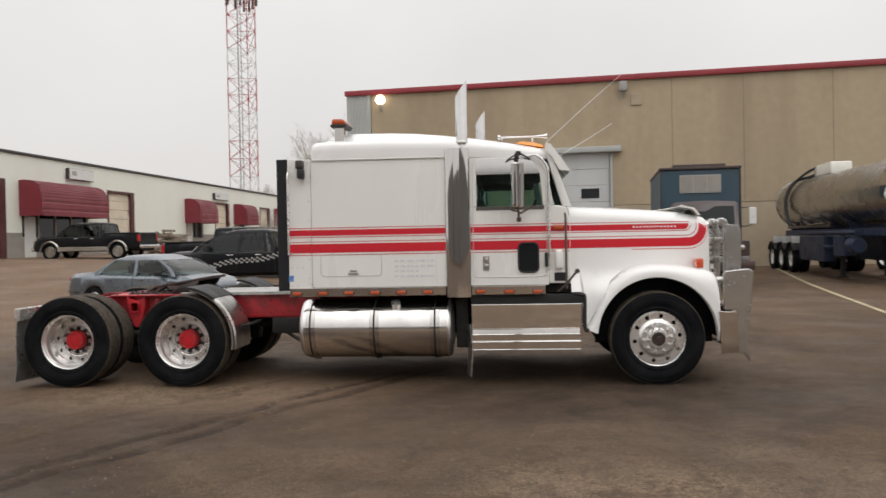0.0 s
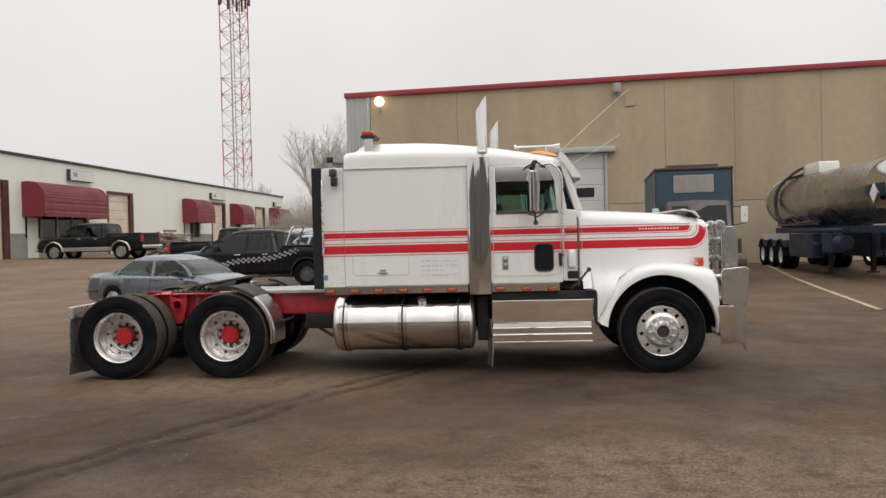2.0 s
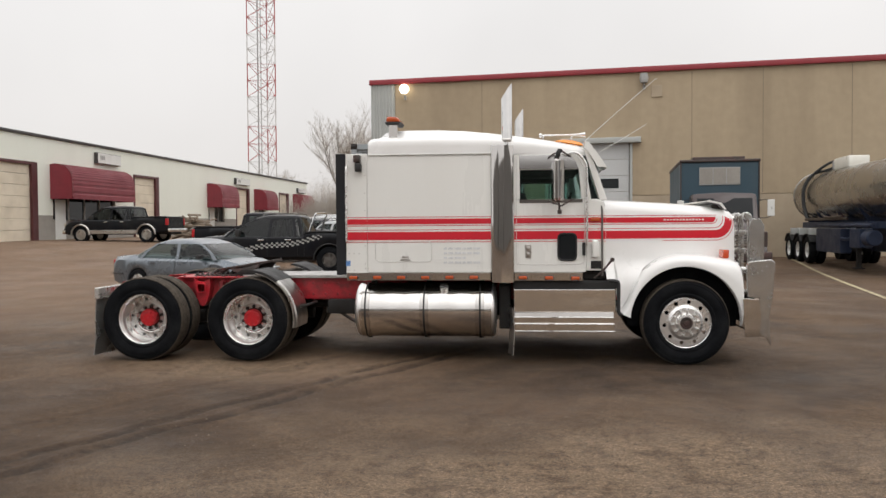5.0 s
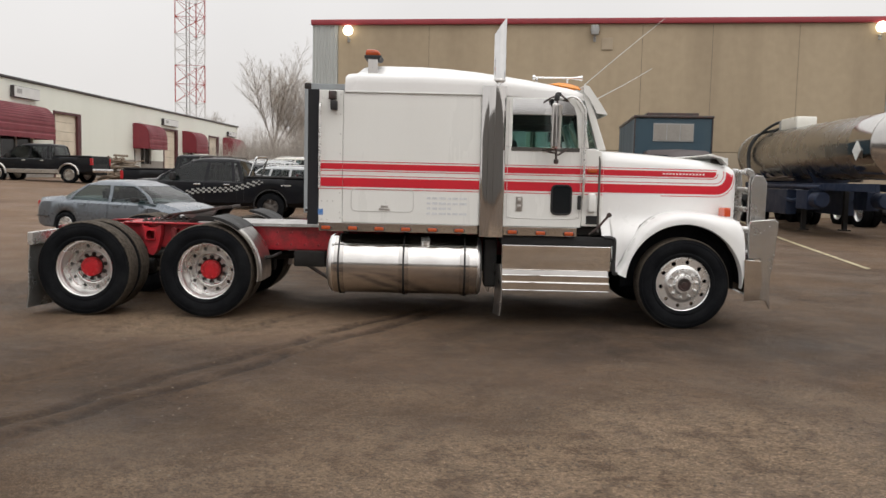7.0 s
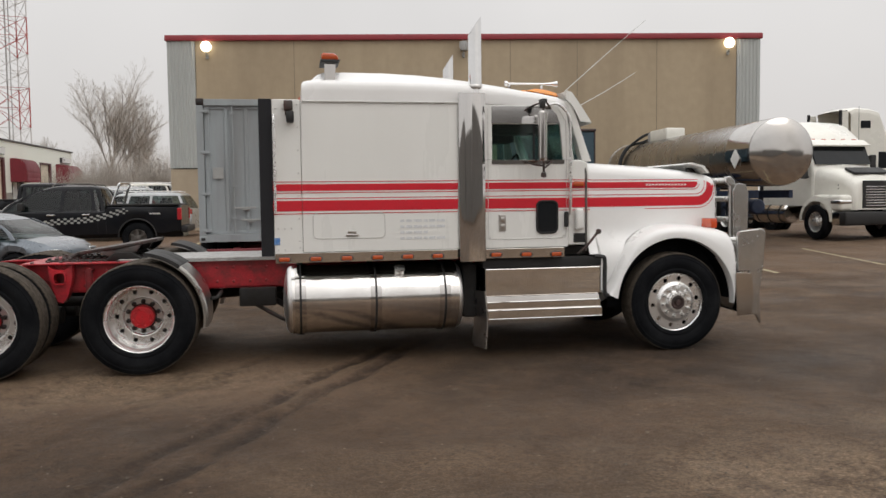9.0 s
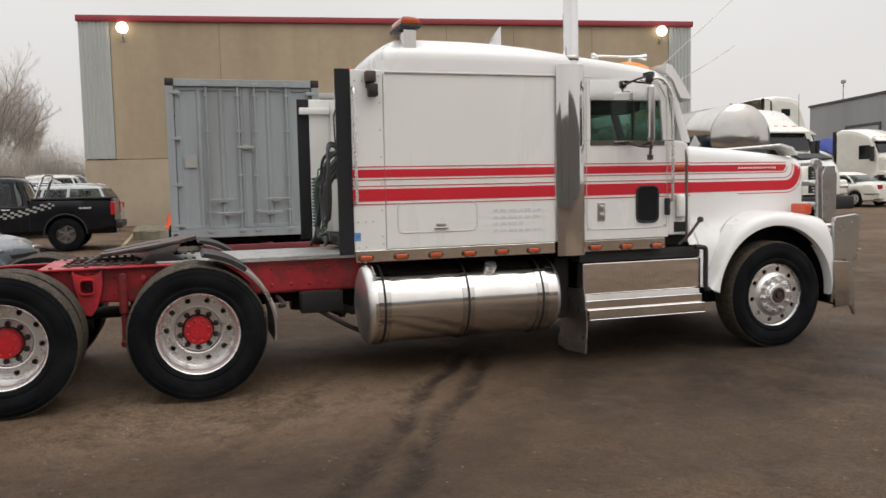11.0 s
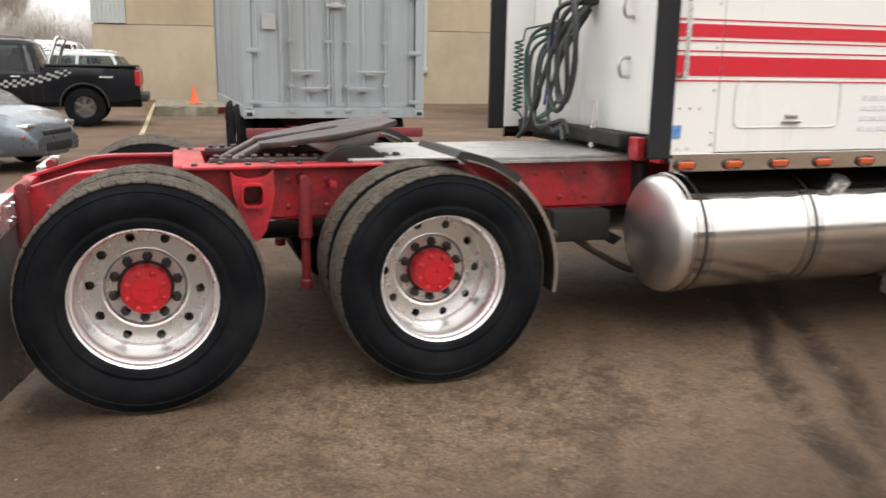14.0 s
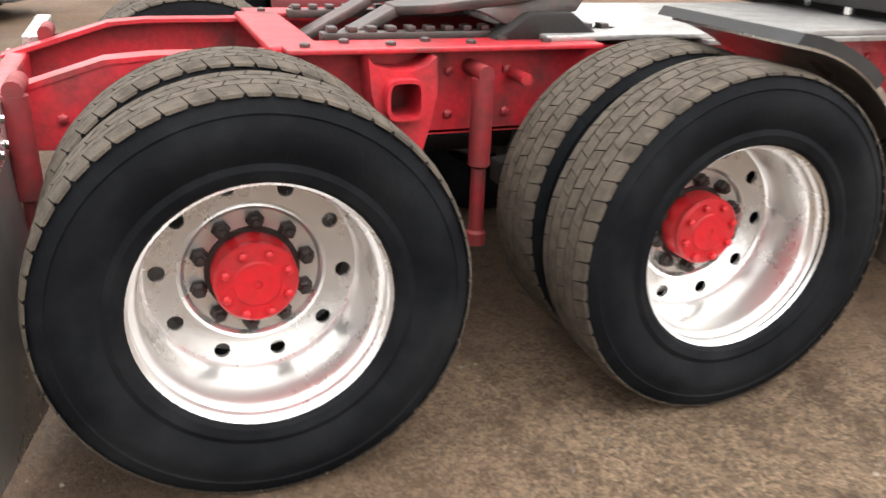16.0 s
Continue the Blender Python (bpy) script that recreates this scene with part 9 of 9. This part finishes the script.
# ---- bare trees and brush ----
def bare_tree(x, y, height, seed, spreadf=0.34, fork=0.16):
    """Leafless tree: a short stem that forks into a fan of rising limbs, down to hair-thin twigs."""
    r = random.Random(seed)
    t = thing("bare_tree", "leafless grey-brown tree with fine twigs", "tree", "bare trees", m=pose(x, y, ground_z(x, y) - 0.05))
    wood, twigs = B(), B()

    def grow(p, d, length, rad, level):
        n = 4 if level < 3 else 2
        pts = [p]
        for i in range(n):
            d = (d + Vector((r.uniform(-1, 1), r.uniform(-1, 1), r.uniform(-0.05, 0.45))) * (0.05 + 0.035 * level)).normalized()
            pts.append(pts[-1] + d * length / n)
        tube(wood if level < 3 else twigs, pts, rad, 6 if level < 2 else 4 if level < 3 else 3, taper=rad * (0.8 if level == 0 else 0.4), caps=False)
        if level >= 5:
            return
        kids = (9, 11, 7, 5, 3)[level]
        for i in range(kids):
            f = 0.45 + 0.55 * (i + r.random()) / kids if level == 0 else 0.18 + 0.82 * (i + r.random()) / kids
            k = min(n - 1, int(f * n))
            at = pts[k].lerp(pts[k + 1], f * n - k)
            q = 2.4 * i + r.uniform(-0.5, 0.5)
            side = Vector((math.cos(q), math.sin(q), r.uniform(0.0, 0.4)))
            nd = (d + side * spreadf * r.uniform(0.55, 1.35) * (1.0 if level == 0 else 1.5)).normalized()
            grow(at, nd, height * r.uniform(0.42, 0.66) if level == 0 else length * r.uniform(0.36, 0.58) * (1.2 - 0.5 * f), max(0.008, rad * (0.50 if level == 0 else 0.42)), level + 1)
    grow(Vector((0, 0, 0)), Vector((0.03, 0.02, 1)), height * fork * 1.6, height * 0.012, 0)
    part("trunk", wood, M_BARK, t)
    part("crown", twigs, M_TWIG, t, "fine bare twigs")


for x, y, h, s, *wide in ((-20.8, 100, 16.4, 17, 0.50, 0.20), (-18.7, 102, 12.5, 9, 0.44), (-24.2, 82, 6.6, 11), (-28.1, 86.6, 5.8, 13)):
    bare_tree(x, y, h, s, *wide)


def brush(name, label, spots, seed, mat):
    """Leafless thicket: very many thin upright twigs, too many to count."""
    r = random.Random(seed)
    verts, faces = [], []
    for cx, cy, rad, hgt, count in spots:
        for _ in range(count):
            a, q = r.uniform(0, 6.283), math.sqrt(r.random())
            x, y = cx + rad * q * math.cos(a), cy + rad * 0.6 * q * math.sin(a)
            z0 = ground_z(x, y) - 0.1
            top = hgt * (1 - 0.55 * q * q) * r.uniform(0.45, 1.0)
            lean = Vector((r.uniform(-0.35, 0.35), r.uniform(-0.35, 0.35), 1)).normalized()
            p = Vector((x, y, z0 + top * r.uniform(0.0, 0.55)))
            e = p + lean * (z0 + top - p.z)
            w = r.uniform(0.006, 0.016)
            stems = [(p, e, w)]
            for _ in range(5):
                f = r.uniform(0.3, 1)
                s0 = p + (e - p) * f
                s1 = s0 + Vector((r.uniform(-1, 1), r.uniform(-1, 1), r.uniform(0.1, 1))) * 0.16 * top * r.uniform(0.3, 0.9)
                stems.append((s0, s1, w * 0.7))
            for s0, s1, ww in stems:
                i = len(verts)
                d = Vector((r.uniform(-1, 1), r.uniform(-1, 1), 0)).normalized() * ww
                verts += [s0 - d, s0 + d, s1]
                faces.append((i, i + 1, i + 2))
    me = bpy.data.meshes.new(name)
    me.from_pydata([tuple(v) for v in verts], [], faces)
    me.materials.append(mat)
    return tagged(new(name, me), label, "brush", kind="stuff")


brush("brush", "dense leafless brush at the lot's edge", [(-14.6, 69, 3.6, 6.6, 2600), (-11.0, 71, 2.6, 6.8, 2300), (-18.6, 70, 3.6, 4.2, 1300), (-7.6, 72, 3.2, 5.6, 1700)], 3, M_TWIG)
brush("far_woods", "belt of bare woodland in the distance", [(-70 + i * 6.5, 122 + 4 * math.sin(i * 1.7), 6.0, 8.6 + 1.6 * math.sin(i * 2.3), 900) for i in range(16)], 8, M_TWIG)


# ---- small things about the lot ----
def cone(x, y, z):
    t = thing("traffic_cone", "orange traffic cone on a weedy kerb", "cone", m=pose(x, y, z, 0, 0, 20))
    b = B()
    lathe(b, [(0.125, 0.03), (0.105, 0.08), (0.06, 0.32), (0.03, 0.47), (0.022, 0.48), (0.001, 0.48)], (0, 0, 0), 24, "z")
    part("cone", b, M_CONE, t)
    b = B()
    box(b, -0.17, 0.17, -0.17, 0.17, 0.0, 0.03, 0.01)
    part("foot", b, M_CONE, t)


KZ = ground_z(-0.6, 21.5)
b = B()
secs = []
rk = random.Random(5)
for i in range(15):
    x = -1.62 + i * 0.15
    h = 0.30 + rk.uniform(-0.03, 0.03)
    secs.append([(x, 20.65 + rk.uniform(-0.05, 0.05), KZ - 0.1), (x, 20.70 + rk.uniform(-0.05, 0.05), KZ + h * 0.8), (x, 20.9, KZ + h), (x, 22.4, KZ + h + rk.uniform(0, 0.03)), (x, 24.8, KZ + h), (x, 24.9, KZ - 0.1)])
loft(b, secs)
tagged(link("kerb", b, M_KERB, 60), "low weedy kerb island by the warehouse", "kerb", kind="structure")
cone(-0.55, 21.4, KZ + 0.30)


def ground_stripe(name, pts, width, label):
    b = B()
    P = [Vector((x, y, 0)) for x, y in pts]
    rows = []
    for i in range(len(P) - 1):
        n = max(2, int((P[i + 1] - P[i]).length / 0.25))
        d = (P[i + 1] - P[i]).normalized()
        s = Vector((-d.y, d.x, 0)) * width / 2
        for k in range(n + 1):
            p = P[i].lerp(P[i + 1], k / n)
            rows.append([(*(p + s).to_2d(), 0), (*(p - s).to_2d(), 0)])
    rows = [[(q[0], q[1], ground_z(q[0], q[1]) + 0.012) for q in row] for row in rows]
    loft(b, rows, close_ends=False)
    tagged(link(name, b, M_YELLOW, 60), label, "line", kind="structure")


ground_stripe("yellow_line", [(14.56, 26.2), (10.69, 6.81)], 0.12, "worn yellow parking line beside the tanker")
ground_stripe("yellow_line", [(15.19, 12.66), (13.73, 7.6)], 0.09, "worn pale line by the tractor")
ground_stripe("yellow_line", [(-1.84, 13.1), (-1.72, 26.7)], 0.10, "worn yellow parking line by the warehouse")


def pallet_heap(x, y):
    t = thing("timber_heap", "untidy heap of weathered timber and branches", "heap", m=pose(x, y, ground_z(x, y)))
    r = random.Random(12)
    for i in range(56):
        b = B()
        a = r.uniform(0, 6.28)
        p = Vector((r.uniform(-0.75, 0.75), r.uniform(-0.5, 0.5), 0.05 + 1.3 * i / 55))
        d = Vector((math.cos(a), math.sin(a) * 0.5, r.uniform(-0.3, 0.3)))
        p.z = max(p.z - 0.5 * abs(p.x), 0.22)
        tube(b, [p - d * 0.62, p + d * 0.62], r.uniform(0.03, 0.075), 5)
        part("timber", b, M_WOOD, t)


pallet_heap(-14.6, 34.0)

# scattered stones on the near ground, as one sheet of loose gravel
r = np.random.RandomState(11)
base = [(0.9, 0, -0.2), (0.2, 0.85, -0.2), (-0.8, 0.3, -0.2), (-0.25, -0.9, -0.2), (0.45, 0.1, 0.55), (-0.3, 0.25, 0.6), (-0.05, -0.4, 0.5)]
tri = [(0, 1, 4), (1, 5, 4), (1, 2, 5), (2, 6, 5), (2, 3, 6), (3, 0, 6), (0, 4, 6), (4, 5, 6)]
sv, sf = [], []


def lot_height(x, y):
    i = int(np.clip(np.searchsorted(GY, y), 0, nyy - 1))
    j = int(np.clip(np.searchsorted(GX, x), 0, nxx - 1))
    return float(gz[i, j])


for k in range(34000):
    x, y = r.uniform(-6.0, 8.5), r.uniform(-8.8, 2.2)
    # most of it lies in the gravelled part, some strays over the mud
    spread_here = np.clip(0.4 + (-y - 3.3 - 0.35 * math.sin(0.9 * x)) / 2.6, 0, 1) * np.clip((x + 0.6) / 3.2, 0, 1)
    spread_here = max(spread_here, 0.5 * math.exp(-(((x + 0.2) / 1.5) ** 2 + ((y + 0.9) / 0.7) ** 2)))
    if r.rand() > 0.13 + 0.87 * spread_here:
        continue
    s = 0.0032 + 0.009 * r.rand() ** 3 + (0.010 if r.rand() < 0.008 else 0)
    z = lot_height(x, y) + s * 0.1
    a = r.uniform(0, 6.28)
    ca, sa = math.cos(a), math.sin(a)
    sx, sy, sz = s * r.uniform(0.7, 1.4), s * r.uniform(0.7, 1.4), s * r.uniform(0.5, 1.0)
    i = len(sv)
    for px, py, pz in base:
        px, py = px * sx, py * sy
        sv.append((x + px * ca - py * sa, y + px * sa + py * ca, z + pz * sz))
    sf += [(i + p, i + q, i + w_) for p, q, w_ in tri]
sme = bpy.data.meshes.new("loose_gravel")
sme.from_pydata(sv, [], sf)
sme.materials.append(M_STONE)
tagged(new("loose_gravel", sme), "loose pebbles scattered over the packed dirt", "gravel", kind="stuff")
